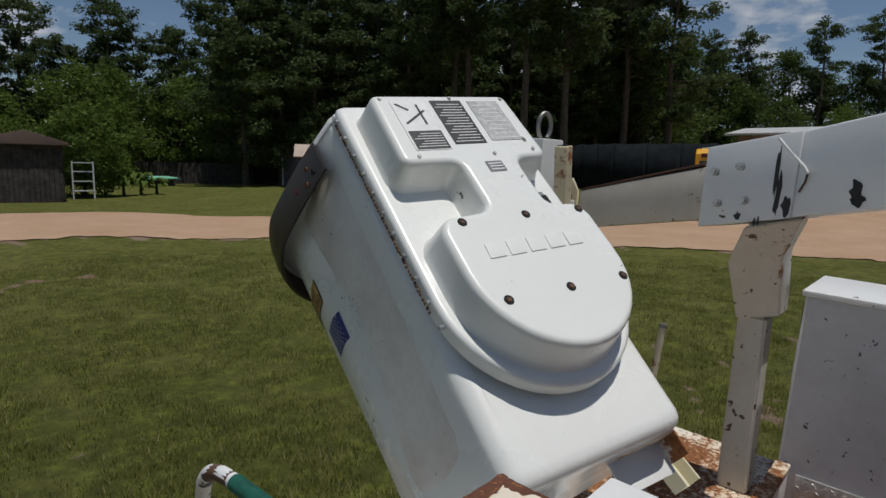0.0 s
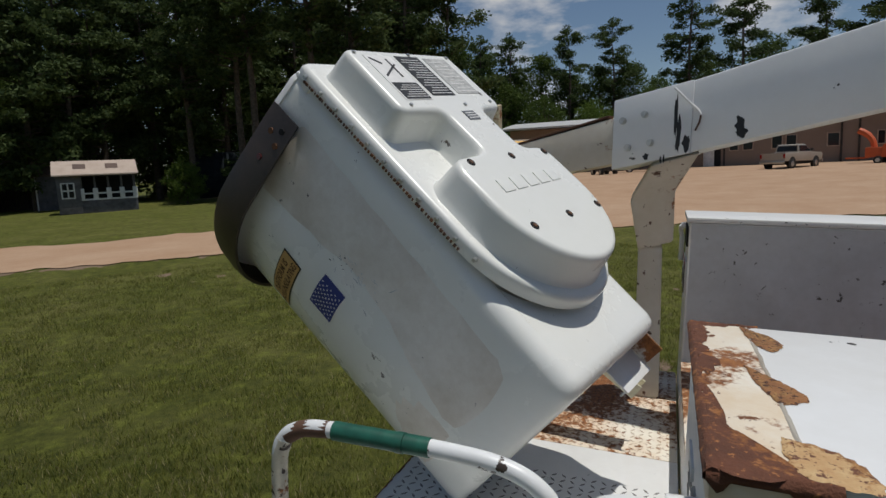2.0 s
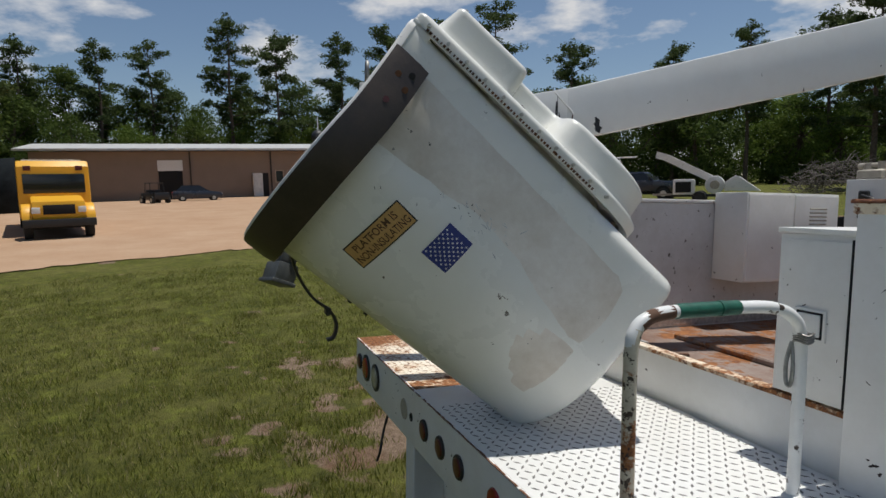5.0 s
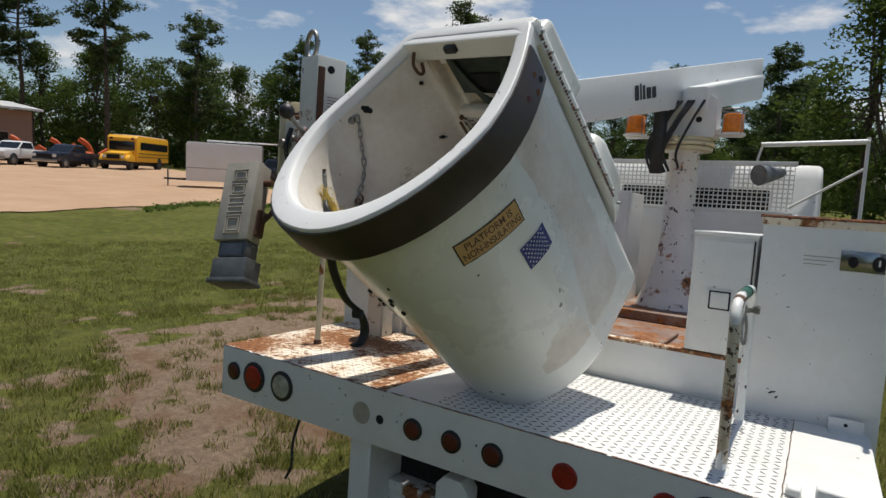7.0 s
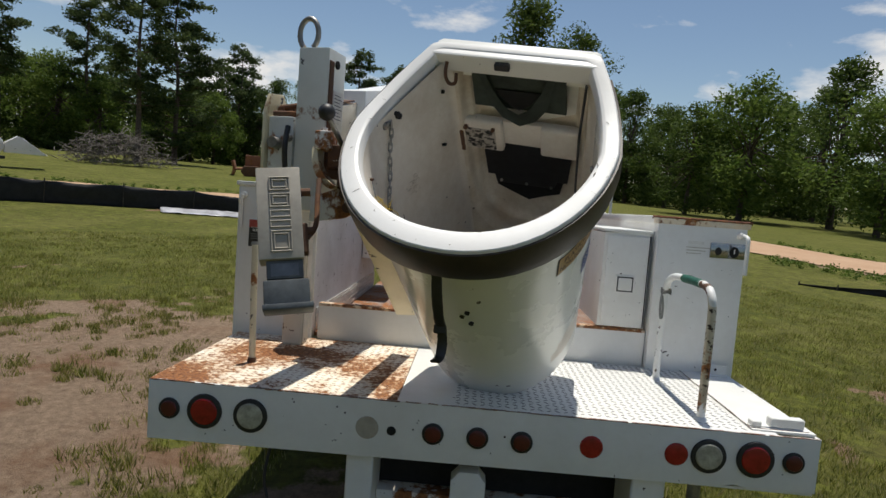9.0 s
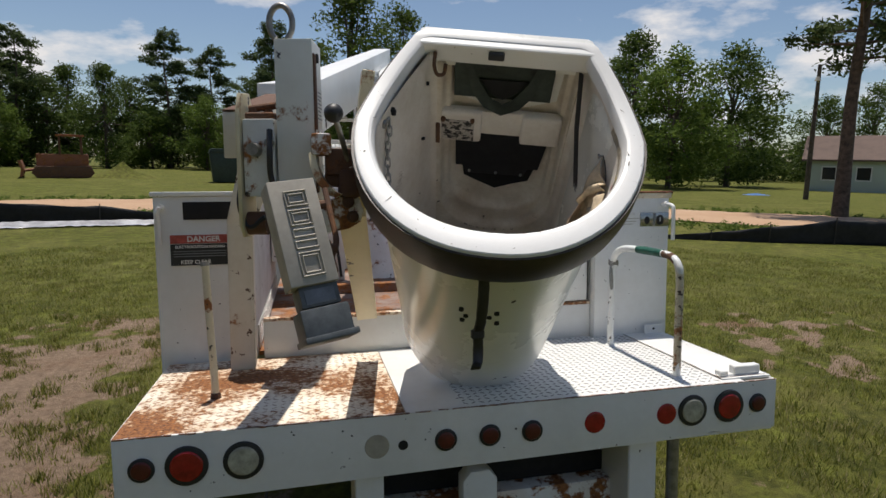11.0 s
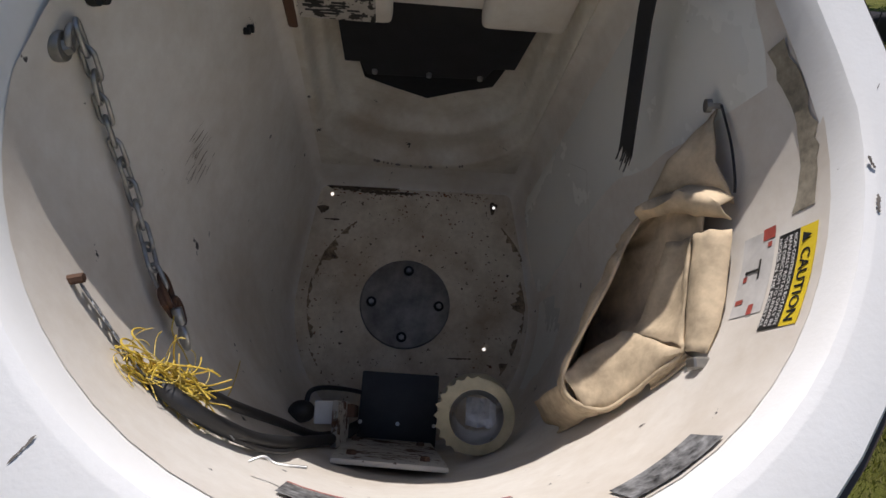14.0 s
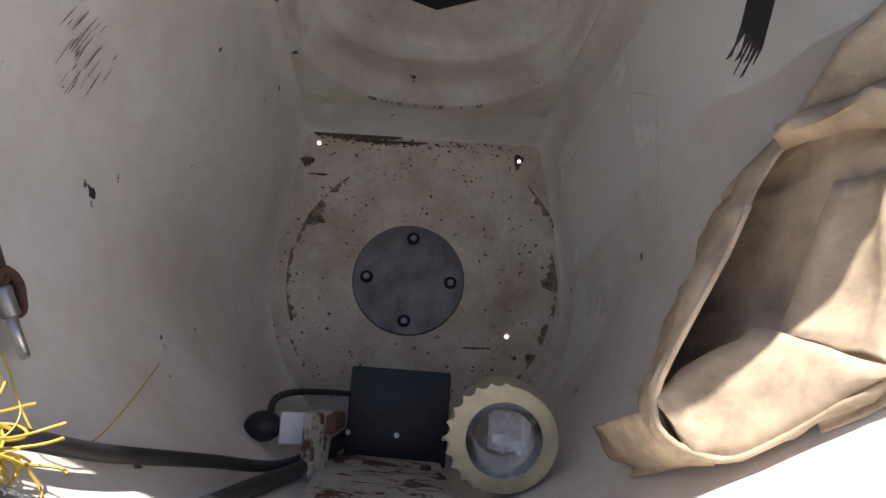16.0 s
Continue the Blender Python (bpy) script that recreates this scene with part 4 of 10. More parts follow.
# raised maker's mark, as plain shapes
for i in range(5):
    x1 = 0.150 - 0.060 * i
    bm = bmesh.new()
    prism(bm, [(x1, 0.372), (x1 - 0.046, 0.372), (x1 - 0.042, 0.402 + 0.016 * (i % 2)), (x1 - 0.004, 0.414)], "y", 0.5025, 0.5058, 0.0014)
    part("raised_mark", bm, M_BUCKET, bucket, smooth=30)

# bolts in the lower cover, screws round the flange
for x, z in ((0.168, 0.484), (-0.022, 0.484), (-0.198, 0.480), (-0.187, 0.260), (-0.015, 0.261), (0.165, 0.262)):
    bm = bmesh.new()
    cyl(bm, (x, 0.498, z), (x, 0.5042, z), 0.0125, 0.0122, 18)
    hole_ = part("bolt_hole", bm, M_HOLE, bucket, "dark bolt hole with a rusty bolt in it")
    bm = bmesh.new()
    cyl(bm, (x, 0.5035, z), (x, 0.5065, z), 0.0068, 0.006, 6)
    part("bolt", bm, M_RUST, hole_)
for x, z in ((0.20, 0.925), (-0.02, 0.928), (-0.20, 0.925), (0.18, 0.705), (-0.05, 0.70), (-0.19, 0.71)):
    bm = bmesh.new()
    cyl(bm, (x, 0.499, z), (x, 0.5075, z), 0.007, 0.005, 10)
    part("screw", bm, M_ZINC, bucket)
for i in range(11):
    z = 0.97 - 0.068 * i
    for sgn in (1, -1):
        bm = bmesh.new()
        cyl(bm, (sgn * 0.271, 0.392, z), (sgn * 0.284, 0.392, z), 0.006, 0.005, 8)
        part("screw", bm, M_ZINC, bucket)
# gap beside the neck, with a scuffed plate behind it
bm = bmesh.new()
box(bm, -0.222, -0.112, 0.411, 0.416, 0.512, 0.625, 0.003)
part("recess_plate", bm, M_SKYGREY, bucket, "scuffed grey plate in the opening beside the neck")
bm = bmesh.new()
box(bm, -0.225, -0.205, 0.411, 0.419, 0.53, 0.61, 0.002)
part("recess_shadow", bm, M_HOLE, bucket)


def sheet(name, mat_, parent_, x0, x1, z0, z1, y, m=None, t=0.0012):
    bm_ = bmesh.new()
    box(bm_, x0, x1, y, y + t, z0, z1, 0.0, m)
    return part(name, bm_, mat_, parent_)


# decals on the upper cover
lab = sheet("decal", M_LABEL, bucket, 0.070, 0.178, 0.725, 0.915, 0.5035)
lab["label"] = "worn white safety decal with a black line drawing"
sheet("drawing_line", M_INK, lab, 0.10, 0.106, 0.82, 0.90, 0.5048, Matrix.Translation((0, 0, 0)))
bm = bmesh.new()
box(bm, -0.045, 0.045, 0.5048, 0.506, -0.003, 0.003, 0, Matrix.Translation((0.125, 0, 0.85)) @ Matrix.Rotation(radians(35), 4, "Y"))
box(bm, -0.02, 0.02, 0.5048, 0.506, -0.003, 0.003, 0, Matrix.Translation((0.150, 0, 0.89)) @ Matrix.Rotation(radians(-40), 4, "Y"))
part("drawing", bm, M_INK, lab)
blk = sheet("text_block", M_INK, lab, 0.074, 0.172, 0.728, 0.795, 0.5048)
for i in range(6):
    sheet("text_line", M_LABEL, blk, 0.080, 0.166 - 0.012 * (i % 3), 0.735 + 0.0095 * i, 0.7372 + 0.0095 * i, 0.5061, t=0.0006)
lab = sheet("decal", M_INK, bucket, -0.050, 0.052, 0.742, 0.918, 0.5035)
lab["label"] = "black safety decal with rows of small white text"
for i in range(14):
    sheet("text_line", M_LABEL, lab, -0.044 + 0.006 * (i % 2), 0.046 - 0.010 * (i % 3), 0.750 + 0.0115 * i, 0.7525 + 0.0115 * i, 0.5048, t=0.0006)
lab = sheet("decal", M_PALEDECAL, bucket, -0.178, -0.072, 0.750, 0.915, 0.5035)
lab["label"] = "worn illegible grey decal"
for i in range(9):
    sheet("text_line", M_LABEL, lab, -0.170 + 0.01 * (i % 3), -0.085 - 0.012 * (i % 2), 0.758 + 0.017 * i, 0.761 + 0.017 * i, 0.5048, t=0.0006)
lab = sheet("decal", M_SKYGREY, bucket, -0.055, -0.002, 0.635, 0.672, 0.5035)
lab["label"] = "small dark plate"
for i in range(3):
    sheet("text_line", M_LABEL, lab, -0.050, -0.008, 0.641 + 0.010 * i, 0.6445 + 0.010 * i, 0.5048, t=0.0006)


# stickers on the rounded side wall: bent sheets that follow the wall
def wall_point(ang, z, off):
    """A point on the outer wall at an angle round the axis and a height."""
    t = max(0.0, min(1.0, z / 0.9))
    ring_ = outline(0.274 + 0.006 * t, 0.310 + 0.044 * t, 0.348 + 0.020 * t, -0.345 - 0.040 * t, 0.01, 0.045, -off, z, None, -0.30)
    best = None
    for a_, b_ in zip(ring_[:N_HALF], ring_[1:N_HALF]):
        a0, a1 = math.atan2(a_.y, a_.x), math.atan2(b_.y, b_.x)
        if a1 <= ang <= a0:
            best = a_.lerp(b_, (a0 - ang) / max(1e-6, a0 - a1))
    return best


def y_to_ang(y, z):
    lo, hi = -1.55, 1.0
    for _ in range(30):
        mid = (lo + hi) / 2
        if wall_point(mid, z, 0).y < y:
            lo = mid
        else:
            hi = mid
    return lo


def wall_sheet(name, material_, parent_, corners, off, label_="", n_=10, round_=0.0):
    """A thin sheet on the wall between four corners given as (y, z)."""
    vs, fs = [], []
    (y0, z0), (y1, z1), (y2, z2), (y3, z3) = corners
    for i in range(n_ + 1):
        u = i / n_
        for j in range(n_ + 1):
            w = j / n_
            y = (y0 + (y1 - y0) * u) * (1 - w) + (y3 + (y2 - y3) * u) * w
            z = (z0 + (z1 - z0) * u) * (1 - w) + (z3 + (z2 - z3) * u) * w
            vs.append(wall_point(y_to_ang(y, z), z, off))
    for i in range(n_):
        for j in range(n_):
            p = i * (n_ + 1) + j
            fs.append((p, p + 1, p + n_ + 2, p + n_ + 1))
    return raw(name, vs, fs, material_, parent_, label_, True)


def lerp2(c, u, w):
    (y0, z0), (y1, z1), (y2, z2), (y3, z3) = c
    return ((y0 + (y1 - y0) * u) * (1 - w) + (y3 + (y2 - y3) * u) * w, (z0 + (z1 - z0) * u) * (1 - w) + (z3 + (z2 - z3) * u) * w)


STK = [(-0.212, 0.752), (-0.005, 0.735), (-0.010, 0.655), (-0.215, 0.672)]
sticker = wall_sheet("sticker_border", M_INK, bucket, STK, 0.0015, "dark edge of the sticker", 12)
inner_c = [lerp2(STK, 0.02, 0.05), lerp2(STK, 0.98, 0.05), lerp2(STK, 0.98, 0.95), lerp2(STK, 0.02, 0.95)]
sticker = wall_sheet("sticker", M_ORANGE_STICKER, bucket, inner_c, 0.0026, "tan sticker with brown capital letters", 12)
M_BROWN = plain("brown_ink", (0.10, 0.045, 0.02), 0.6)


def wall_text(text, corners, u0, u1, w_mid, height, parent_):
    """Letters bent onto the wall along a row of a sticker."""
    ob = writing("lettering", text, 1.0, Matrix.Identity(4), M_BROWN, parent_, bold=0.012, align="LEFT", depth=0.0)
    xs = [v.co.x for v in ob.data.vertices]
    x0, x1 = min(xs), max(xs)
    ys = [v.co.y for v in ob.data.vertices]
    ym = (min(ys) + max(ys)) / 2
    for v in ob.data.vertices:
        u = u0 + (u1 - u0) * (v.co.x - x0) / (x1 - x0)
        w = w_mid - height * (v.co.y - ym) / (max(ys) - min(ys))
        y, z = lerp2(corners, u, w)
        v.co = wall_point(y_to_ang(y, z), z, 0.0036)
    return ob


wall_text("PLATFORM IS", STK, 0.12, 0.86, 0.30, 0.30, sticker)
wall_text("NON-INSULATING", STK, 0.05, 0.95, 0.70, 0.30, sticker)
FLAG = [(-0.070, 0.590), (0.042, 0.585), (0.040, 0.498), (-0.070, 0.500)]
flag = wall_sheet("star_sticker", M_BLUE, bucket, FLAG, 0.0018, "small blue sticker with rows of white stars", 8)
for r_ in range(9):
    for c_ in range(6 if r_ % 2 == 0 else 5):
        y, z = lerp2(FLAG, (c_ + (0.7 if r_ % 2 == 0 else 1.2)) / 6.9, (r_ + 0.8) / 9.6)
        p = wall_point(y_to_ang(y, z), z, 0.0028)
        nrm = Vector((p.x, p.y * 0.5, 0)).normalized()
        tg = Vector((-nrm.y, nrm.x, 0))
        star = [p + tg * (0.0042 if k % 2 == 0 else 0.0018) * math.cos(k * math.pi / 5) + Vector((0, 0, 1)) * (0.0042 if k % 2 == 0 else 0.0018) * math.sin(k * math.pi / 5) for k in range(10)]
        raw("star", star, [tuple(range(10))], M_LABEL, flag)

# scuffs beside the sticker, dark beads of grime behind the flange
def hull_marks(name, spots, mat_, label):
    vs_, fs_ = [], []
    for y, z, ln_, wd_, tn_ in spots:
        b_ = len(vs_)
        for k in range(8):
            a = 0.7854 * k
            u_, w_ = ln_ * math.cos(a) * rg_h.uniform(0.5, 1.1), wd_ * math.sin(a) * rg_h.uniform(0.5, 1.3)
            yy, zz = y + u_ * math.cos(tn_) - w_ * math.sin(tn_), z + u_ * math.sin(tn_) + w_ * math.cos(tn_)
            vs_.append(wall_point(y_to_ang(yy, zz), zz, 0.0016))
        fs_.append(tuple(range(b_, b_ + 8)))
    return raw(name, vs_, fs_, mat_, bucket, label, kind="stuff")


rg_h = random.Random(41)
hull_marks("scuff_mark", [(rg_h.gauss(0.125, 0.035), rg_h.gauss(0.545, 0.060), rg_h.uniform(0.003, 0.016), rg_h.uniform(0.0006, 0.0026), rg_h.gauss(1.5, 0.5)) for _ in range(60)],
           plain("scuff_grey", (0.60, 0.61, 0.60), 0.6, 0.0, 0.2), "grey scuffs rubbed into the white side")
hull_marks("deep_scuff", [(rg_h.gauss(0.115, 0.025), rg_h.gauss(0.575, 0.040), rg_h.uniform(0.0015, 0.006), rg_h.uniform(0.0008, 0.002), rg_h.uniform(0.5, 2.2)) for _ in range(14)] +
           [(-0.02 + 0.01 * k, 0.80 - 0.012 * k, 0.005, 0.0012, 0.9) for k in range(2)], plain("scuff_dark", (0.17, 0.17, 0.16), 0.7, 0.0, 0.2), "dark gouges in the white side")
for sgn in (1, -1):
    bm = bmesh.new()
    for i in range(54):
        z = 0.965 - 0.0118 * i + rg_h.uniform(-0.002, 0.002)
        r_ = rg_h.uniform(0.0016, 0.0038)
        box(bm, sgn * 0.2800 - r_ * 0.6, sgn * 0.2800 + r_ * 0.6, 0.3765, 0.3835, z - r_, z + r_ * 1.3, 0.0)
    part("grime_bead", bm, M_RUST, bucket, "dark grime along the flange's joint", kind="stuff")
# plates and blocks seen inside, on the flat wall
bm = bmesh.new()
box(bm, -0.156, 0.172, 0.380, 0.386, 0.775, 0.945, 0.002, Matrix.Translation((0, -0.012, 0)))
part("upper_panel", bm, M_GREENCLOTH, bucket, "dark green-grey panel behind the upper opening")
bm = bmesh.new()
loft(bm, [[Vector((x, 0.362 - 0.010 * math.cos(x * 9), z)) for x, z in ((-0.125, 0.93), (-0.09, 0.80), (-0.05, 0.745), (0.01, 0.715), (0.07, 0.745), (0.11, 0.80), (0.14, 0.93))],
          [Vector((x, 0.356 - 0.012 * math.cos(x * 9), z)) for x, z in ((-0.10, 0.935), (-0.075, 0.865), (-0.035, 0.80), (0.01, 0.775), (0.05, 0.80), (0.09, 0.865), (0.115, 0.935))]], False)
flap = part("sagging_cloth", bm, M_GREENCLOTH, bucket, "sagging dusty green cloth edge", smooth=60)
bm = bmesh.new()
prism(bm, [(-0.072, 0.862), (0.090, 0.862), (0.05, 0.81), (0.01, 0.782), (-0.032, 0.81)], "y", 0.3575, 0.362)
part("panel_hole", bm, M_HOLE, bucket)
bm = bmesh.new()
box(bm, -0.205, 0.225, 0.358, 0.385, 0.615, 0.722, 0.010, seg=2)
part("cross_bridge", bm, M_LINER, bucket, smooth=40)
bm = bmesh.new()
box(bm, -0.205, -0.052, 0.334, 0.372, 0.592, 0.728, 0.014, seg=3)
part("bridge_block", bm, M_LINER, bucket, smooth=40)
bm = bmesh.new()
box(bm, 0.088, 0.225, 0.334, 0.372, 0.598, 0.728, 0.014, seg=3)
part("bridge_block", bm, M_LINER, bucket, smooth=40)
bm = bmesh.new()
box(bm, -0.194, -0.078, 0.329, 0.336, 0.604, 0.696, 0.002)
plate = part("name_plate", bm, painted("peeled_label", (0.52, 0.49, 0.44), 0.6, 0.7, (0.16, 0.11, 0.08), chips=1.7, chip_colour=(0.03, 0.025, 0.02), scale=3.2), bucket, "peeling scratched label over dark metal")
rg_ = random.Random(4)
for i in range(26):
    x0, z0 = rg_.uniform(-0.188, -0.10), rg_.uniform(0.610, 0.688)
    sheet("print_bar", M_INK, plate, x0, x0 + rg_.uniform(0.006, 0.03), z0, z0 + rg_.uniform(0.002, 0.007), 0.3284, t=0.001)
bm = bmesh.new()
cyl(bm, (-0.188, 0.334, 0.700), (-0.188, 0.322, 0.700), 0.009, 0.008, 10)
part("bolt", bm, M_RUST, bucket)
bm = bmesh.new()
cyl(bm, (-0.085, 0.334, 0.700), (-0.085, 0.324, 0.700), 0.008, 0.007, 10)
part("bolt", bm, M_RUST, bucket)
bm = bmesh.new()
box(bm, -0.214, -0.198, 0.322, 0.345, 0.585, 0.680, 0.003)
part("rusty_tab", bm, M_RUST, bucket)
bm = bmesh.new()
prism(bm, [(-0.146, 0.612), (-0.140, 0.425), (-0.112, 0.425), (-0.100, 0.384), (0.128, 0.392), (0.140, 0.430), (0.180, 0.432), (0.200, 0.612)], "y", 0.3755, 0.3815, 0.002)
part("lower_panel", bm, M_BLACK, bucket, "black rubber panel behind the lower opening")
bm = bmesh.new()
prism(bm, [(-0.115, 0.43), (0.165, 0.43), (0.150, 0.36), (0.09, 0.335), (0.022, 0.300), (-0.05, 0.335), (-0.105, 0.365)], "y", 0.3815, 0.3875)
part("panel_hole", bm, M_HOLE, bucket)
for x in (-0.085, 0.019, 0.118):
    bm = bmesh.new()
    cyl(bm, (x, 0.377, 0.400), (x, 0.369, 0.400), 0.006, 0.005, 10)
    part("screw", bm, M_ZINC, bucket)
# hook and strap at the top of the flat wall
bm = bmesh.new()
tube(bm, smooth_path([(-0.215, 0.318, 0.985), (-0.215, 0.290, 0.955), (-0.205, 0.285, 0.925), (-0.185, 0.290, 0.925), (-0.180, 0.300, 0.955)], 5), 0.006, 8)
part("hook", bm, M_RUST, bucket, "dark iron tie hook")
bm = bmesh.new()
box(bm, -0.05, 0.0, 0.305, 0.325, 0.975, 1.0, 0.004)
part("latch_block", bm, M_BLACK, bucket)
bm = bmesh.new()
p0, p1 = Vector((0.244, 0.322, 0.945)), Vector((0.268, 0.090, 0.705))
wv, tv = Vector((-0.15, 0.42, -0.17)).normalized() * 0.014, Vector((-0.9, -0.35, 0.0)).normalized() * 0.0015
loft(bm, [[p + a * wv + b * tv for a, b in ((-1, -1), (1, -1), (1, 1), (-1, 1))] for p in (p0, p0.lerp(p1, 0.5) + Vector((-0.006, -0.004, 0)), p1)], True, True, True)
strap = part("strap", bm, M_BLACK, bucket, "black webbing strap with a frayed end")
bm = bmesh.new()
for i in range(12):
    q = p1 + wv * (-1 + i / 5.5)
    cyl(bm, q, q + Vector((0.003, -0.006 - 0.004 * (i % 3), -0.018 - 0.006 * ((i * 7) % 4))), 0.0014, 0.0005, 5)
part("frayed_end", bm, M_BLACK, strap, kind="stuff")
# holes in the side walls
for x, y, z in ((0.340, 0.190, 0.921), (0.318, 0.268, 0.965)):
    bm = bmesh.new()
    cyl(bm, (x - 0.02, y, z), (x + 0.012, y, z), 0.012, 0.010, 6)
    part("wall_bolt", bm, M_RUST, bucket, "rusty red bolt head")
# floor plate
# emissive stand-in for daylight seen through the floor
M_DAYLIGHT_GLOW, _, bs_ = material("daylight_glow")
bs_.inputs["Emission Color"].default_value = (1, 0.98, 0.94, 1)
bs_.inputs["Emission Strength"].default_value = 1.2
bm = bmesh.new()
cyl(bm, (0, 0, 0.003), (0, 0, 0.010), 0.108, 0.105, 40, 0.001)
fp = part("floor_plate", bm, M_FLOORPLATE, bucket, "round grey steel plate bolted to the floor", smooth=30)
for x, y in ((0.006, 0.08), (-0.08, 0.002), (0.08, -0.004), (-0.006, -0.08)):
    bm = bmesh.new()
    cyl(bm, (x, y, 0.009), (x, y, 0.0125), 0.0125, 0.0120, 16)
    part("washer", bm, M_HOLE, fp, "blackened washer")
    bm = bmesh.new()
    cyl(bm, (x, y, 0.012), (x, y, 0.018), 0.0068, 0.006, 6)
    part("bolt", bm, M_STEEL, fp)
# no openings here: glowing discs imitate daylight through three drain holes
for x, y in ((-0.190, 0.270), (0.215, 0.254), (0.190, -0.102)):
    bm = bmesh.new()
    cyl(bm, (x, y, 0.002), (x, y, 0.0066), 0.0036, 0.0036, 12)
    part("drain_glow", bm, M_DAYLIGHT_GLOW, bucket, "small glowing disc in place of daylight through a drain hole")
# dark grit along the foot of the flat wall
rg_g = random.Random(12)
bm = bmesh.new()
for i in range(380):
    x = rg_g.uniform(-0.19, 0.20)
    y, r_ = 0.288 - abs(rg_g.gauss(0, 0.012)), rg_g.uniform(0.0004, 0.0022) * rg_g.uniform(0.4, 1.2)
    if i > 150:
        a = rg_g.uniform(0, 6.283)
        k_ = 1 - abs(rg_g.gauss(0, 0.16))
        x, y = 0.250 * k_ * math.cos(a), 0.258 * k_ * math.sin(a)
        if math.hypot(x, y) < 0.115:
            continue
    box(bm, x - r_ * rg_g.uniform(0.6, 2.2), x + r_, y - r_, y + r_ * 0.6, 0.003, 0.0055, 0.0)
part("grit", bm, M_SCALE, bucket, "dark grit and rust crumbs on the floor", kind="stuff")
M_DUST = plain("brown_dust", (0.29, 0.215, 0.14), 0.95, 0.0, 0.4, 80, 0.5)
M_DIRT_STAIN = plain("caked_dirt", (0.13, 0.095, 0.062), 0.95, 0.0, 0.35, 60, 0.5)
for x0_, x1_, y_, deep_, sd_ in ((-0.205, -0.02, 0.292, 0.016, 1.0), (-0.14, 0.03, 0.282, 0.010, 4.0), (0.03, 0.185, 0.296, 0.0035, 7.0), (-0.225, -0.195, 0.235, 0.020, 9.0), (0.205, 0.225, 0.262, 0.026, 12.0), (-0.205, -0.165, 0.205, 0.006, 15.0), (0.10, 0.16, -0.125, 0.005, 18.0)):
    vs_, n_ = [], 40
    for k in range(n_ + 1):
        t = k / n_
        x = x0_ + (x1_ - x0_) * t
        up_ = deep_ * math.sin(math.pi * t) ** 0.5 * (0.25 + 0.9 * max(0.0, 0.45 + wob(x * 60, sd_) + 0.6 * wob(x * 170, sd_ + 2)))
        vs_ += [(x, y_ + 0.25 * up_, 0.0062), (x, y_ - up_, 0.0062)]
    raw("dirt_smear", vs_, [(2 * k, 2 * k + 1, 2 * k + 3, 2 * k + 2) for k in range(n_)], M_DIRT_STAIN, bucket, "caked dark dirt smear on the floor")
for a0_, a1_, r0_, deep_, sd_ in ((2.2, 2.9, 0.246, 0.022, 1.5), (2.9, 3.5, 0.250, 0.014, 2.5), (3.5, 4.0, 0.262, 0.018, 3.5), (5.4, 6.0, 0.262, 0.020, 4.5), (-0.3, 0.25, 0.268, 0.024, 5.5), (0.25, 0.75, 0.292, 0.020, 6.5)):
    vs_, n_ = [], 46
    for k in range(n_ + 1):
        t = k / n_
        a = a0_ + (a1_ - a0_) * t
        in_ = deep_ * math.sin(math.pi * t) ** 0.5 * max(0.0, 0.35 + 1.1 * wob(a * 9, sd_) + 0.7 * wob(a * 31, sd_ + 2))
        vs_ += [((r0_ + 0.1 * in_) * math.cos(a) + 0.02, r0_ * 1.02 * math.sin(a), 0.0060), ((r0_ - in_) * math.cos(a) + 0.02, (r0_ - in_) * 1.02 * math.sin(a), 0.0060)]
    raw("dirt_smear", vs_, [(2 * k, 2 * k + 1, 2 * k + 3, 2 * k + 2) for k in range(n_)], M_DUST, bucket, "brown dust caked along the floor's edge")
rg_f = random.Random(63)
vs_, fs_ = [], []
for k in range(420):
    x, y, r_ = rg_f.gauss(0.03, 0.13), rg_f.gauss(0.02, 0.15), 0.0004 + 0.0022 * rg_f.random() ** 4
    if math.hypot(x, y) < 0.112 or not (-0.25 < x < 0.29 and -0.26 < y < 0.29):
        continue
    b_ = len(vs_)
    vs_ += [(x + r_ * rg_f.uniform(0.5, 2.0) * math.cos(a), y + r_ * rg_f.uniform(0.5, 1.6) * math.sin(a), 0.0058) for a in [1.2566 * q for q in range(5)]]
    fs_.append(tuple(range(b_, b_ + 5)))
raw("speck", vs_, fs_, M_DIRT_STAIN, bucket, "fine dirt specks on the floor", kind="stuff")
# chipped edge of the first step
vs_, fs_ = [], []
for k in range(30):
    x = 0.024 + rg_f.uniform(-0.12, 0.10)
    z = 0.1185 + 0.20 * (1 - math.sqrt(max(0.0, 1 - (max(0.0, abs(x - 0.024) - 0.022) / 0.20) ** 2)))
    r_, b_ = rg_f.uniform(0.0006, 0.0022), len(vs_)
    vs_ += [(x + 1.6 * r_ * rg_f.uniform(0.5, 1.5) * math.cos(a), 0.3212 + 0.035 * (z - 0.5) - 0.0012 + 0.003 * math.sin(a) * r_ / 0.002, z + r_ * rg_f.uniform(0.5, 1.2) * math.sin(a)) for a in [1.0472 * q for q in range(6)]]
    fs_.append(tuple(range(b_, b_ + 6)))
raw("edge_chip", vs_, fs_, M_NICK, bucket, "small chips along the step's edge", kind="stuff")
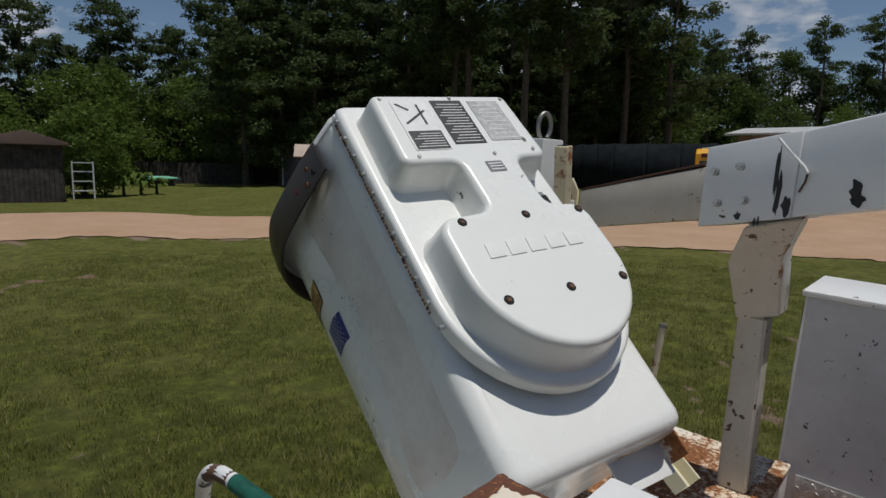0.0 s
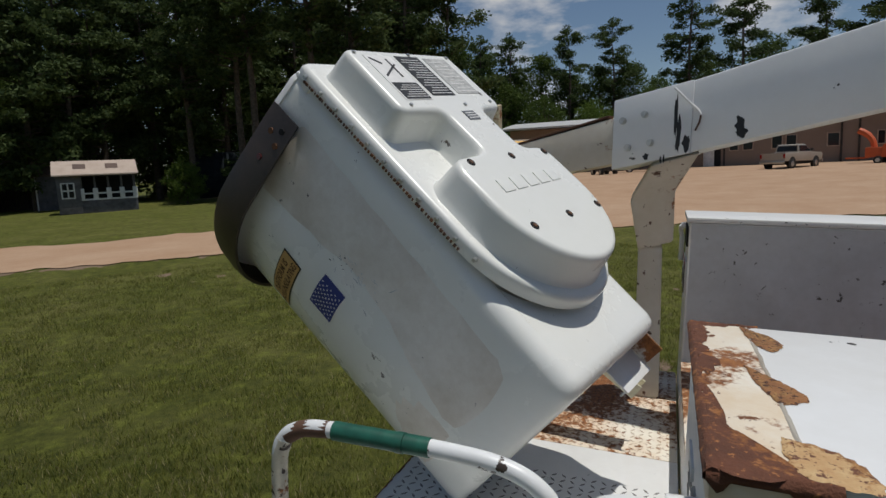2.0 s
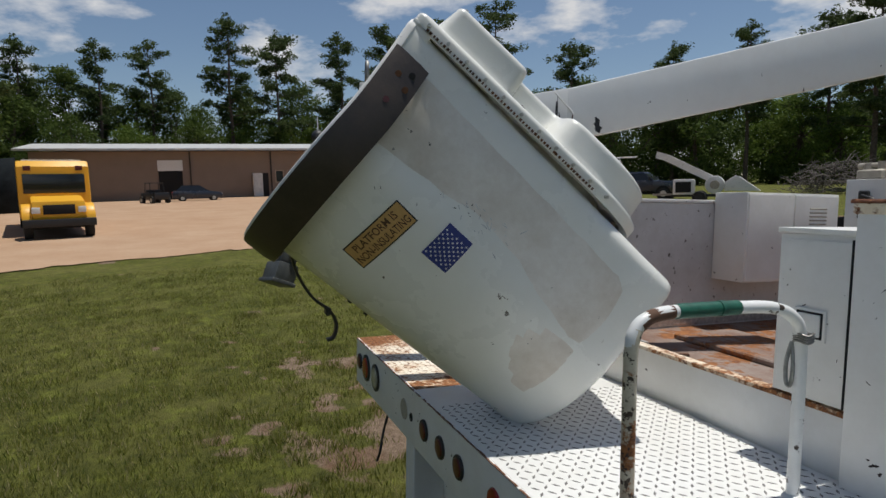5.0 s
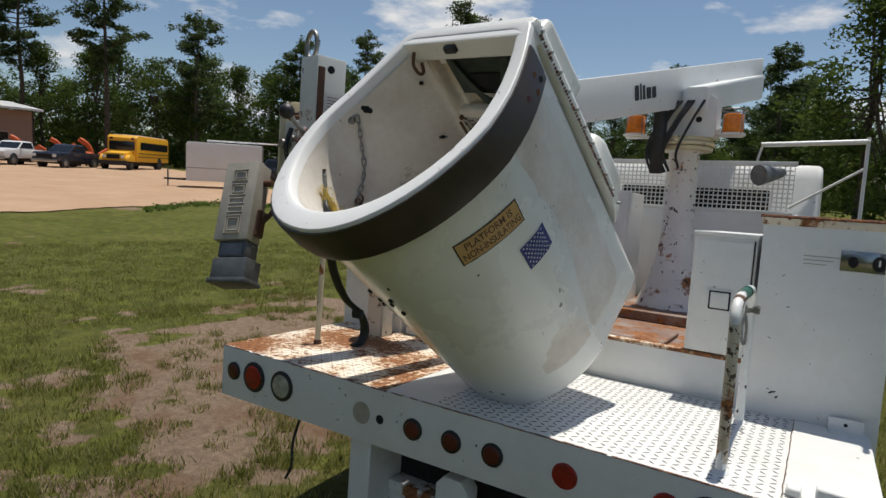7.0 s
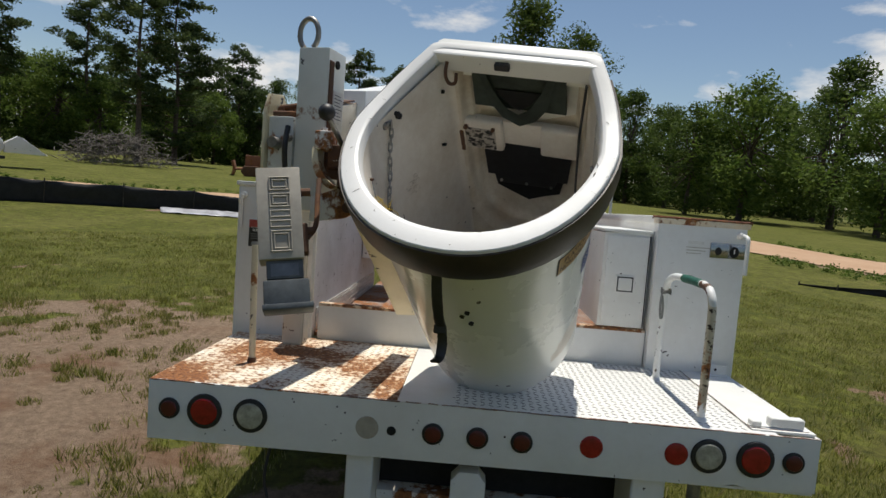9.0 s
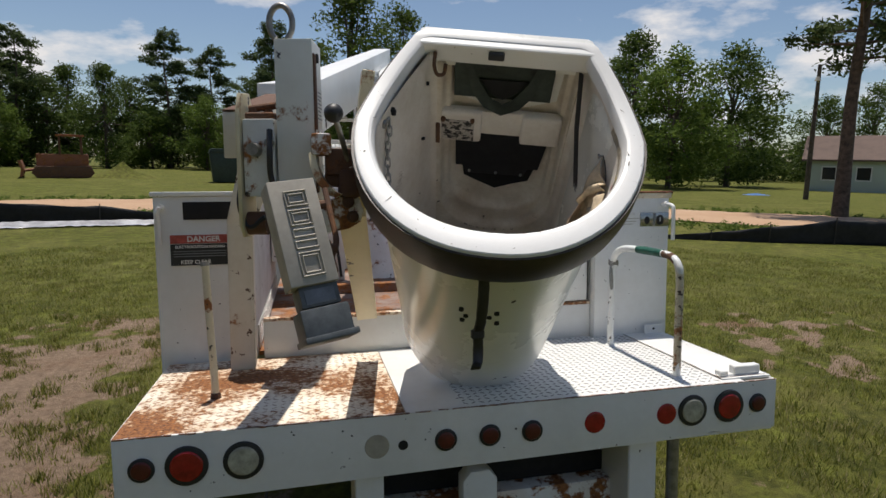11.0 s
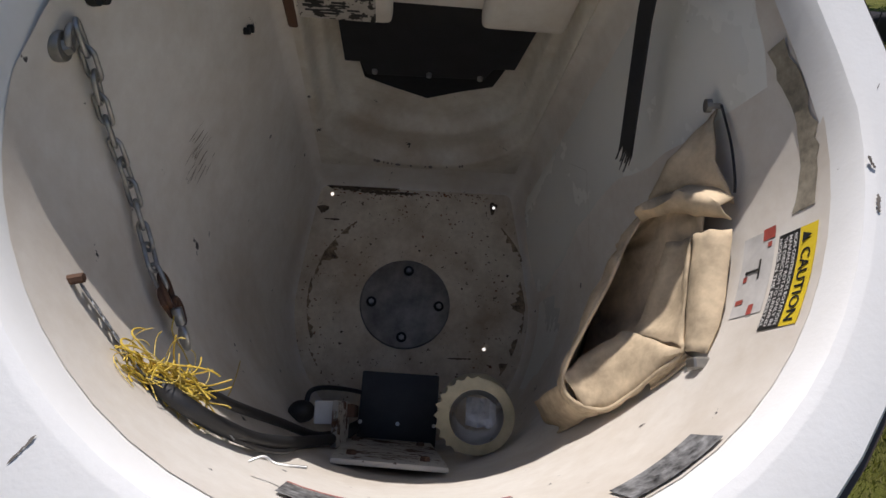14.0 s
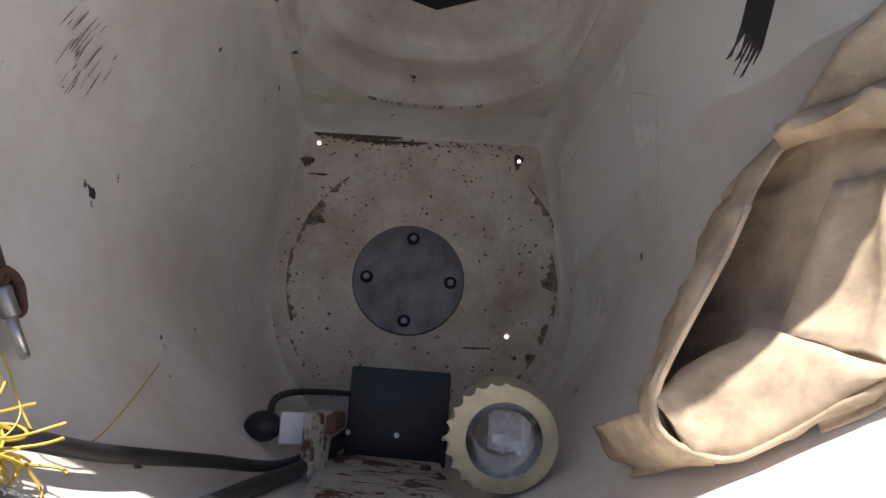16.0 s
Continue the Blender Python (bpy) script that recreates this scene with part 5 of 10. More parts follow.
# strap and brackets on the outside of the rounded side
for x, z in ((-0.055, 0.615), (0.05, 0.61), (-0.05, 0.545), (0.055, 0.545), (-0.04, 0.575), (0.03, 0.58)):
    bm = bmesh.new()
    y = wall_point(-1.45 if x > 0 else -1.45, z, 0).y
    cyl(bm, (x, y + 0.01, z), (x, y - 0.006, z), 0.008, 0.008, 10)
    part("wall_hole", bm, M_HOLE, bucket)
on_truck(bucket)

# ---- the truck ----
def tk(name, label, category, group="", kind=""):
    return thing(name, label, category, group, kind=kind)


def tpart(name, material_, parent_, x0, x1, y0, y1, z0, z1, bevel=0.004, label="", m=None, seg=2):
    bm_ = bmesh.new()
    box(bm_, x0, x1, y0, y1, z0, z1, bevel, m, seg)
    return part(name, bm_, material_, parent_, label, smooth=40)


deck = tk("truck_deck", "white and rusty steel rear step deck of a utility truck", "truck deck")
# tread plate: thin sheets under raised lozenges
tpart("plate_left", M_PLATERUST, deck, -1.2, -0.285, 0.006, 0.815, 0.990, 1.0, 0.002, "badly rusted white tread plate")
tpart("plate_middle", M_TRUCK, deck, -0.283, 1.06, 0.006, 0.815, 0.990, 1.0, 0.002, "worn white tread plate")
tpart("plate_right", M_TRUCK, deck, 0.98, 1.2, 0.03, 0.80, 0.996, 1.006, 0.002, "smooth white patch plate")


def lozenges(x0, x1, y0, y1, pitch=0.030):
    vs, fs = [], []
    i = 0
    for r_ in range(int((y1 - y0) / pitch)):
        for c_ in range(int((x1 - x0) / pitch)):
            cx, cy = x0 + (c_ + 0.5) * pitch, y0 + (r_ + 0.5) * pitch
            a = radians(40 if (r_ + c_) % 2 else -40)
            ca, sa = math.cos(a), math.sin(a)
            k = len(vs)
            for u, w, h in ((-0.0135, 0, 0), (0, -0.0042, 0), (0.0135, 0, 0), (0, 0.0042, 0), (-0.007, 0, 0.0017), (0.007, 0, 0.0017)):
                vs.append((cx + u * ca - w * sa, cy + u * sa + w * ca, 1.0 + h))
            fs += [(k, k + 1, k + 5, k + 4), (k + 1, k + 2, k + 5), (k + 2, k + 3, k + 4, k + 5), (k + 3, k, k + 4)]
    return vs, fs


for nm, mt, span in (("tread_left", M_TREADRUST, (-1.19, -0.29, 0.02, 0.81)), ("tread_middle", M_TREAD, (-0.08, 0.975, 0.02, 0.81))):
    v_, f_ = lozenges(*span)
    raw(nm, v_, f_, mt, deck, kind="stuff")
# tail board: a channel with lamps
bm = bmesh.new()
prism(bm, [(-1.2, 0.999), (1.2, 0.999), (1.2, 0.805), (0.98, 0.800), (0.92, 0.812), (0.86, 0.800), (0.62, 0.795), (-1.2, 0.775)], "y", -0.004, 0.010, 0.003)
tail = part("tail_board", bm, M_TRUCK, deck, "white tail board with round lamps", smooth=40)
tpart("tail_lip", M_TRUCK, deck, -1.2, 1.2, 0.010, 0.07, 0.79, 0.800, 0.003)
tpart("side_plate_left", M_TRUCK, deck, -1.204, -1.192, 0.012, 0.80, 0.84, 0.998, 0.003)
tpart("side_plate_right", M_TRUCK, deck, 1.192, 1.204, 0.012, 0.80, 0.84, 0.998, 0.003)


def lamp(x, z, r, lens, ring=True, label=""):
    bm_ = bmesh.new()
    if ring:
        cyl(bm_, (x, -0.003, z), (x, -0.012, z), r, r * 0.97, 28, 0.003)
        grommet = part("lamp", bm_, M_BLACK, deck, label, smooth=40)
        bm_ = bmesh.new()
        cyl(bm_, (x, -0.010, z), (x, -0.016, z), r * 0.78, r * 0.70, 28, 0.003)
        part("lens", bm_, lens, grommet, smooth=40)
    else:
        cyl(bm_, (x, -0.003, z), (x, -0.010, z), r, r * 0.9, 24, 0.002)
        part("lamp", bm_, lens, deck, label, smooth=40)


for x, z, r, lens, ring, lb in ((-1.118, 0.896, 0.040, M_REDDARK, True, "small dark red marker lamp"), (-0.986, 0.896, 0.066, M_REDLENS, True, "round red stop lamp in a rubber ring"),
                               (-0.815, 0.895, 0.064, M_CLEARLENS, True, "clear reversing lamp in a rubber ring"), (-0.146, 0.892, 0.040, M_REDDARK, True, "small dark red marker lamp"),
                               (0.014, 0.892, 0.040, M_REDDARK, True, "small dark red marker lamp"), (0.172, 0.892, 0.040, M_REDDARK, True, "small dark red marker lamp"),
                               (0.418, 0.898, 0.042, M_REDLENS, False, "round red reflector"), (0.714, 0.902, 0.042, M_REDLENS, False, "round red reflector"),
                               (0.824, 0.906, 0.062, M_CLEARLENS, True, "clear reversing lamp in a rubber ring"), (0.984, 0.909, 0.066, M_REDLENS, True, "round red stop lamp in a rubber ring"),
                               (1.114, 0.910, 0.038, M_REDDARK, True, "small dark red marker lamp")):
    lamp(x, z, r, lens, ring, lb)
bm = bmesh.new()
cyl(bm, (-0.385, -0.003, 0.892), (-0.385, -0.007, 0.892), 0.043, 0.040, 24)
part("cover_disc", bm, M_ALU, deck, "scratched metal cover disc")
bm = bmesh.new()
cyl(bm, (-0.296, -0.0035, 0.888), (-0.296, -0.006, 0.888), 0.017, 0.017, 18)
part("empty_hole", bm, M_HOLE, deck)
rg_e = random.Random(19)
vs_, fs_, x = [], [], -1.198
while x < 1.195:
    ln_ = rg_e.uniform(0.006, 0.05)
    dn_ = rg_e.uniform(0.0008, 0.0030) * (1.6 if x < -0.28 else 1.0)
    k = len(vs_)
    x1 = min(1.198, x + ln_)
    vs_ += [(x, -0.0046, 0.9995), (x1, -0.0046, 0.9995), (x1, -0.0046, 0.9995 - dn_ * rg_e.uniform(0.4, 1.0)), ((x + x1) / 2, -0.0046, 0.9995 - dn_), (x, -0.0046, 0.9995 - dn_ * rg_e.uniform(0.3, 1.0))]
    vs_ += [(x, -0.0046, 1.0004), (x1, -0.0046, 1.0004), (x1, rg_e.uniform(-0.002, 0.003), 1.0006), (x, rg_e.uniform(-0.002, 0.003), 1.0006)]
    fs_ += [(k, k + 1, k + 2, k + 3, k + 4), (k + 5, k + 6, k + 7, k + 8)]
    x = x1 + (rg_e.uniform(0.002, 0.03) if rg_e.random() < 0.12 else 0.0)
raw("worn_edge", vs_, fs_, M_SCALE, deck, "dark rusted edge where the paint has worn off", kind="stuff")
for seam_ in ([(0.978 + 0.004 * wob(k * 0.5, 3.3), 0.035 + 0.0255 * k, 1.0062) for k in range(31)], [(0.985 + 0.0105 * k, 0.043 + 0.002 * wob(k * 0.7, 1.0), 1.0062) for k in range(20)]):
    bm = bmesh.new()
    tube(bm, seam_, [0.0012 + 0.0016 * abs(wob(k * 0.8, 6.0)) for k in range(len(seam_))], 5)
    part("plate_seam", bm, M_RUST, deck, "thin rusty seam of the patch plate")
bm = bmesh.new()
for k in range(26):
    x, z = rg_e.uniform(-1.18, 1.18), 0.80 + 0.19 * rg_e.random()
    r_ = rg_e.uniform(0.001, 0.004)
    prism(bm, [(x + r_ * rg_e.uniform(0.5, 1.6) * math.cos(a), z + r_ * rg_e.uniform(0.5, 1.6) * math.sin(a)) for a in [k2 * 1.047 for k2 in range(6)]], "y", -0.0048, -0.0040)
part("paint_chip", bm, M_HOLE, deck, "small dark chips in the tail board", kind="stuff")
# small fittings on the right edge of the deck
bm = bmesh.new()
box(bm, 0.98, 1.17, 0.055, 0.075, 1.004, 1.012, 0.002)
box(bm, 1.05, 1.17, 0.05, 0.085, 1.010, 1.045, 0.004)
box(bm, 0.985, 1.02, 0.045, 0.085, 1.008, 1.03, 0.004)
part("latch_bracket", bm, M_TRUCK, deck, "white latch bracket on the deck edge", smooth=40)
bm = bmesh.new()
prism(bm, [(1.08, 1.004), (1.18, 1.004), (1.18, 1.055), (1.08, 1.055)], "y", 0.745, 0.751, 0.001)
box(bm, 1.08, 1.18, 0.72, 0.75, 1.004, 1.010, 0.001)
part("angle_tab", bm, M_TRUCK, deck, "white angle tab with a bolt hole")
bm = bmesh.new()
cyl(bm, (1.13, 0.7445, 1.035), (1.13, 0.743, 1.035), 0.006, 0.006, 10)
part("bolt_hole", bm, M_HOLE, deck)
# under the tail
bm = bmesh.new()
box(bm, -0.46, -0.36, 0.03, 0.25, 0.42, 0.80, 0.006)
part("hanger_plate", bm, M_TRUCK, deck, smooth=40)
bm = bmesh.new()
box(bm, 0.58, 0.70, 0.03, 0.25, 0.42, 0.80, 0.006)
part("hanger_plate", bm, M_TRUCK, deck, smooth=40)
tpart("crossmember", M_RUSTY, deck, -0.36, 0.58, 0.16, 0.25, 0.47, 0.585, 0.008, "chipped white crossmember")
# near-black box painted in for the shade behind the tail board
tpart("tail_shade", M_HOLE, deck, -0.36, 0.58, 0.24, 0.30, 0.58, 0.80, 0.002)
bm = bmesh.new()
prism(bm, [(-0.07, 0.60), (0.06, 0.60), (0.06, 0.70), (0.03, 0.735), (-0.04, 0.735), (-0.07, 0.70)], "y", 0.05, 0.13, 0.008)
part("hitch_block", bm, M_TRUCK, deck, "white hitch block", smooth=40)
bm = bmesh.new()
cyl(bm, (0.845, 0.14, 0.36), (0.845, 0.14, 0.80), 0.024, 0.024, 14)
part("down_pipe", bm, M_STEEL, deck, "grey pipe hanging below the tail")
bm = bmesh.new()
tube(bm, smooth_path([(-0.75, 0.05, 0.78), (-0.76, 0.02, 0.66), (-0.74, 0.0, 0.58), (-0.76, -0.01, 0.52)], 5), 0.006, 6)
part("loose_wire", bm, M_BLACK, deck, "short loose wire under the tail")
on_truck(deck)

# hand rail with green tape, clip and wire
rail = tk("hand_rail", "bent white tube hand rail with green tape and worn paint", "hand rail")
RX = 0.822
pts = [(RX + 0.004, 0.103, 1.0), (RX + 0.003, 0.100, 1.2), (RX + 0.002, 0.098, 1.40), (RX, 0.110, 1.455), (RX, 0.150, 1.480), (RX, 0.22, 1.488), (RX - 0.003, 0.40, 1.487), (RX - 0.003, 0.51, 1.480),
       (RX - 0.003, 0.575, 1.455), (RX - 0.004, 0.605, 1.41), (RX - 0.005, 0.614, 1.3), (RX - 0.006, 0.616, 1.0)]
bm = bmesh.new()
tube(bm, smooth_path(pts, 6), 0.0148, 14)
part("tube", bm, painted("rail_paint", WHITE, 0.35, 0.3, chips=0.8, chip_colour=(0.05, 0.035, 0.025), scale=1.3), rail, smooth=60)
bm = bmesh.new()
tube(bm, smooth_path([(RX, 0.118, 1.462), (RX, 0.150, 1.480), (RX, 0.205, 1.4875)], 6), 0.0153, 14)
part("worn_section", bm, M_RUST, rail, "bare rusty bend", smooth=60)
bm = bmesh.new()
tube(bm, smooth_path([(RX + 0.004, 0.103, 1.03), (RX + 0.003, 0.100, 1.2), (RX + 0.002, 0.098, 1.40), (RX, 0.110, 1.455)], 6), 0.0152, 14)
part("worn_post", bm, painted("worn_rail", (0.62, 0.56, 0.44), 0.5, 0.8, (0.22, 0.15, 0.09), chips=1.3, chip_colour=(0.05, 0.03, 0.02), rust=0.4, scale=3.0), rail, "worn brown post", smooth=60)
bm = bmesh.new()
tube(bm, smooth_path([(RX, 0.215, 1.4875), (RX, 0.30, 1.488), (RX - 0.003, 0.395, 1.487)], 6), 0.0168, 14)
tube(bm, [(RX, 0.335, 1.488), (RX, 0.350, 1.488)], 0.0180, 14)
part("green_tape", bm, M_GREEN, rail, "dark green tape wrap", smooth=60)
bm = bmesh.new()
for k in range(4):
    tube(bm, [(RX + 0.021 * math.cos(a), 0.612 + 0.021 * math.sin(a), 1.395 + 0.006 * k + 0.003 * math.sin(3 * a)) for a in [2 * math.pi * i / 14 for i in range(15)]], 0.003, 6)
part("wire_wrap", bm, M_STEEL, rail, "twisted wire round the post")
bm = bmesh.new()
tube(bm, smooth_path([(RX - 0.02, 0.60, 1.39), (RX - 0.026, 0.592, 1.34), (RX - 0.022, 0.590, 1.29), (RX - 0.014, 0.594, 1.285), (RX - 0.012, 0.598, 1.33), (RX - 0.018, 0.60, 1.38)], 5), 0.005, 7)
part("snap_hook", bm, M_CHAIN, rail, "steel snap hook on the post")
bm = bmesh.new()
cyl(bm, (RX + 0.004, 0.103, 0.999), (RX + 0.004, 0.103, 1.010), 0.026, 0.019, 14)
part("weld_collar", bm, M_TRUCK, rail, smooth=60)
bm = bmesh.new()
cyl(bm, (RX - 0.006, 0.616, 0.999), (RX - 0.006, 0.616, 1.010), 0.026, 0.019, 14)
part("weld_collar", bm, M_TRUCK, rail, smooth=60)
on_truck(rail)

pole = tk("marker_pole", "thin rusty white pole standing on the deck", "pole")
bm = bmesh.new()
tube(bm, [(-0.939, 0.317, 1.0), (-0.944, 0.322, 1.15), (-0.952, 0.332, 1.32), (-0.958, 0.340, 1.49)], 0.0135, 12)
part("tube", bm, painted("pole_paint", (0.66, 0.60, 0.45), 0.5, 0.4, chips=0.6, rust=0.35, scale=2.0), pole, smooth=60)
bm = bmesh.new()
cyl(bm, (-0.939, 0.317, 0.999), (-0.939, 0.317, 1.02), 0.020, 0.016, 12)
part("rusty_foot", bm, M_RUST, pole)
bm = bmesh.new()
cyl(bm, (-0.958, 0.340, 1.488), (-0.959, 0.341, 1.502), 0.017, 0.015, 12)
part("cap", bm, M_STEEL, pole)
on_truck(pole)

# side boxes
box_l = tk("tool_box", "long white truck tool box with a danger sign", "tool box", "truck tool boxes")
tpart("body", M_TRUCK, box_l, -1.235, -0.83, 0.822, 2.62, 0.62, 1.735, 0.006)
tpart("lid", M_TRUCK, box_l, -1.245, -0.822, 0.812, 2.63, 1.736, 1.756, 0.005)
# scuffed truck white, its base colour darkened to carry this side's shade
tpart("inner_sheet", painted("shaded_grey_white", (0.60, 0.61, 0.62), 0.6, 0.6, (0.36, 0.35, 0.33), chips=0.5, chip_colour=(0.10, 0.09, 0.08), scale=1.5), box_l, -0.831, -0.8288, 0.83, 2.61, 1.142, 1.730, 0.0, "scuffed inner side, its white greyed for shade")
tpart("kick_plate", M_KICK, box_l, -0.829, -0.822, 0.88, 2.60, 1.03, 1.14, 0.002, "bright tread-plate kick strip")
vs_, fs_ = [], []
for r_ in range(4):
    for c_ in range(62):
        cy, cz = 0.895 + 0.0272 * c_ + (0.0136 if r_ % 2 else 0.0), 1.046 + 0.026 * r_
        a = radians(40 if (r_ + c_) % 2 else -40)
        k = len(vs_)
        for u, w, h in ((-0.0125, 0, 0), (0, -0.0042, 0), (0.0125, 0, 0), (0, 0.0042, 0), (-0.006, 0, 0.0024), (0.006, 0, 0.0024)):
            vs_.append((-0.8218 + h, cy + u * math.cos(a) - w * math.sin(a), cz + u * math.sin(a) + w * math.cos(a)))
        fs_ += [(k, k + 1, k + 5, k + 4), (k + 1, k + 2, k + 5), (k + 2, k + 3, k + 4, k + 5), (k + 3, k, k + 4)]
raw("kick_lozenge", vs_, fs_, M_KICK, box_l, "raised lozenges of the bright tread plate", kind="stuff")
bm = bmesh.new()
cyl(bm, (-1.205, 0.822, 1.690), (-1.205, 0.800, 1.690), 0.016, 0.014, 14)
cyl(bm, (-1.215, 0.806, 1.64), (-1.215, 0.806, 1.53), 0.011, 0.011, 12)
tube(bm, smooth_path([(-1.215, 0.806, 1.64), (-1.215, 0.800, 1.665), (-1.205, 0.800, 1.690)], 4), 0.010, 10)
part("latch_handle", bm, M_TRUCK, box_l, "white bar latch handle", smooth=50)
tpart("vent_window", M_HOLE, box_l, -1.115, -0.87, 0.815, 0.823, 1.635, 1.712, 0.002, "dark rectangular window")
sg = tpart("danger_sign", M_LABEL, box_l, -1.175, -0.862, 0.816, 0.822, 1.432, 1.572, 0.001, "faded danger sign with white capitals on red and black")
tpart("red_band", M_REDSIGN, sg, -1.172, -0.925, 0.8145, 0.8165, 1.532, 1.569, 0.0)
tpart("black_band", M_INK, sg, -1.172, -0.925, 0.8145, 0.8165, 1.436, 1.530, 0.0)
UPRIGHT = Matrix.Rotation(radians(90), 4, "X")
writing("lettering", "DANGER", 0.034, Matrix.Translation((-1.035, 0.8140, 1.550)) @ UPRIGHT, M_LABEL, sg, 0.0008)
writing("lettering", "ELECTROCUTION HAZARD", 0.0165, Matrix.Translation((-1.05, 0.8140, 1.517)) @ UPRIGHT, M_LABEL, sg, 0.0004)
writing("lettering", "KEEP CLEAR", 0.023, Matrix.Translation((-1.07, 0.8140, 1.450)) @ UPRIGHT, M_LABEL, sg, 0.0006)
bm = bmesh.new()
for i in range(3):
    box(bm, -1.16, -0.945, 0.8135, 0.8146, 1.474 + 0.011 * i, 1.478 + 0.011 * i)
part("small_print", bm, M_SKYGREY, sg)
bm = bmesh.new()
box(bm, -0.905, -0.901, 0.8135, 0.8162, 1.45, 1.56)
box(bm, -0.915, -0.870, 0.8135, 0.8162, 1.548, 1.552)
cyl(bm, (-0.885, 0.8162, 1.488), (-0.885, 0.8135, 1.488), 0.006, 0.006, 10)
box(bm, -0.888, -0.882, 0.8135, 0.8162, 1.445, 1.482)
box(bm, -0.900, -0.870, 0.8135, 0.8162, 1.470, 1.474)
part("pictogram", bm, M_INK, sg)
on_truck(box_l)

box_r = tk("tool_box", "white truck tool box with a rusted top edge", "tool box", "truck tool boxes")
tpart("body", M_TRUCK, box_r, 0.815, 1.225, 0.782, 2.55, 0.62, 1.712, 0.006)
tpart("lid", M_TRUCK, box_r, 0.808, 1.235, 0.846, 2.56, 1.700, 1.738, 0.005)
tpart("rusted_edge", M_EDGE, box_r, 0.806, 1.238, 0.778, 0.850, 1.702, 1.738, 0.006, "rusted and flaking top edge")


def rust_scale(parent_, start, along, inward, length, seed, wide, drop, z_top=1.738):
    """A ragged crust of rust folded over a box edge, with tongues that run down the face."""
    vs_, fs_, n_ = [], [], int(length / 0.004)
    a_, i_ = Vector(along), Vector(inward)
    for k in range(n_ + 1):
        s_ = length * k / n_
        p_ = Vector(start) + a_ * s_
        w_ = wide * (0.70 + 1.3 * wob(s_ * 19, seed) + 0.9 * wob(s_ * 62, seed + 3) + 0.5 * wob(s_ * 170, seed + 6))
        d_ = drop * (0.20 + 2.0 * max(0.0, wob(s_ * 14, seed + 9) - 0.12) + 0.5 * wob(s_ * 60, seed + 5))
        w_, d_ = max(0.004, w_), max(0.009, d_)
        r1, r2, r3 = (0.0014 * wob(s_ * 90, seed + q, q * 2.0) for q in (11, 13, 17))
        for off, z_ in ((w_, z_top - 0.001), (w_ * 0.9, z_top + 0.0008), (w_ * 0.4, z_top + 0.0016 + r2), (0.001, z_top + 0.0012 + r3),
                        (-0.0022 + r1, z_top - 0.004), (-0.0025 + r2, z_top - d_ * 0.5), (-0.002 + r3 * 0.5, z_top - d_ * 0.9), (0.002, z_top - d_)):
            q_ = p_ + i_ * off
            vs_.append((q_.x, q_.y, z_))
    for k in range(n_):
        for j in range(7):
            b_ = k * 8 + j
            fs_.append((b_, b_ + 1, b_ + 9, b_ + 8))
    return raw("edge_strip", vs_, fs_, M_SCALE, parent_, "thick scaly rust along the corner", True)


rust_scale(box_r, (0.8025, 0.7765, 0), (1, 0, 0), (0, 1, 0), 0.438, 1.0, 0.015, 0.030)
rust_scale(box_r, (0.8045, 0.776, 0), (0, 1, 0), (1, 0, 0), 0.085, 5.0, 0.015, 0.030)
rust_scale(box_r, (1.2395, 0.776, 0), (0, 1, 0), (-1, 0, 0), 0.085, 8.0, 0.015, 0.040)
# lifted seam where the lid meets the rusted edge
bm = bmesh.new()
tube(bm, [(0.81 + 0.012 * k, 0.846 + 0.002 * wob(k * 0.4, 2.0), 1.7365 + 0.001 * wob(k * 0.7, 4.0)) for k in range(36)], 0.0028, 6)
part("lid_seam", bm, M_SEAM, box_r, "grey sealed seam", smooth=60)


def rust_patch(name, outline_, z_, mat_, label, ragged=0.003, lift=0.0012):
    """A thin ragged flake of rust on the lid, round a rough outline."""
    line_ = smooth_path([(x, y, 0) for x, y in outline_ + outline_[:1]], 9)[:-1]
    cx_, cy_ = sum(v.x for v in line_) / len(line_), sum(v.y for v in line_) / len(line_)
    vs_ = []
    for sc_, zz in ((1.0, z_), (0.86, z_ + lift), (0.4, z_ + lift * 0.8)):
        for v in line_:
            r_ = ragged * (wob(v.x * 140, v.y * 140, 3.0) + 0.6 * wob(v.x * 420, v.y * 420, 8.0))
            d_ = Vector((v.x - cx_, v.y - cy_, 0))
            d_ = d_ * sc_ + d_.normalized() * r_ * sc_
            vs_.append((cx_ + d_.x, cy_ + d_.y, zz + 0.0006 * wob(v.x * 300, v.y * 300, sc_)))
    n_ = len(line_)
    fs_ = [(q * n_ + k, q * n_ + (k + 1) % n_, (q + 1) * n_ + (k + 1) % n_, (q + 1) * n_ + k) for q in (0, 1) for k in range(n_)]
    fs_.append(tuple(2 * n_ + k for k in range(n_)))
    return raw(name, vs_, fs_, mat_, box_r, label)


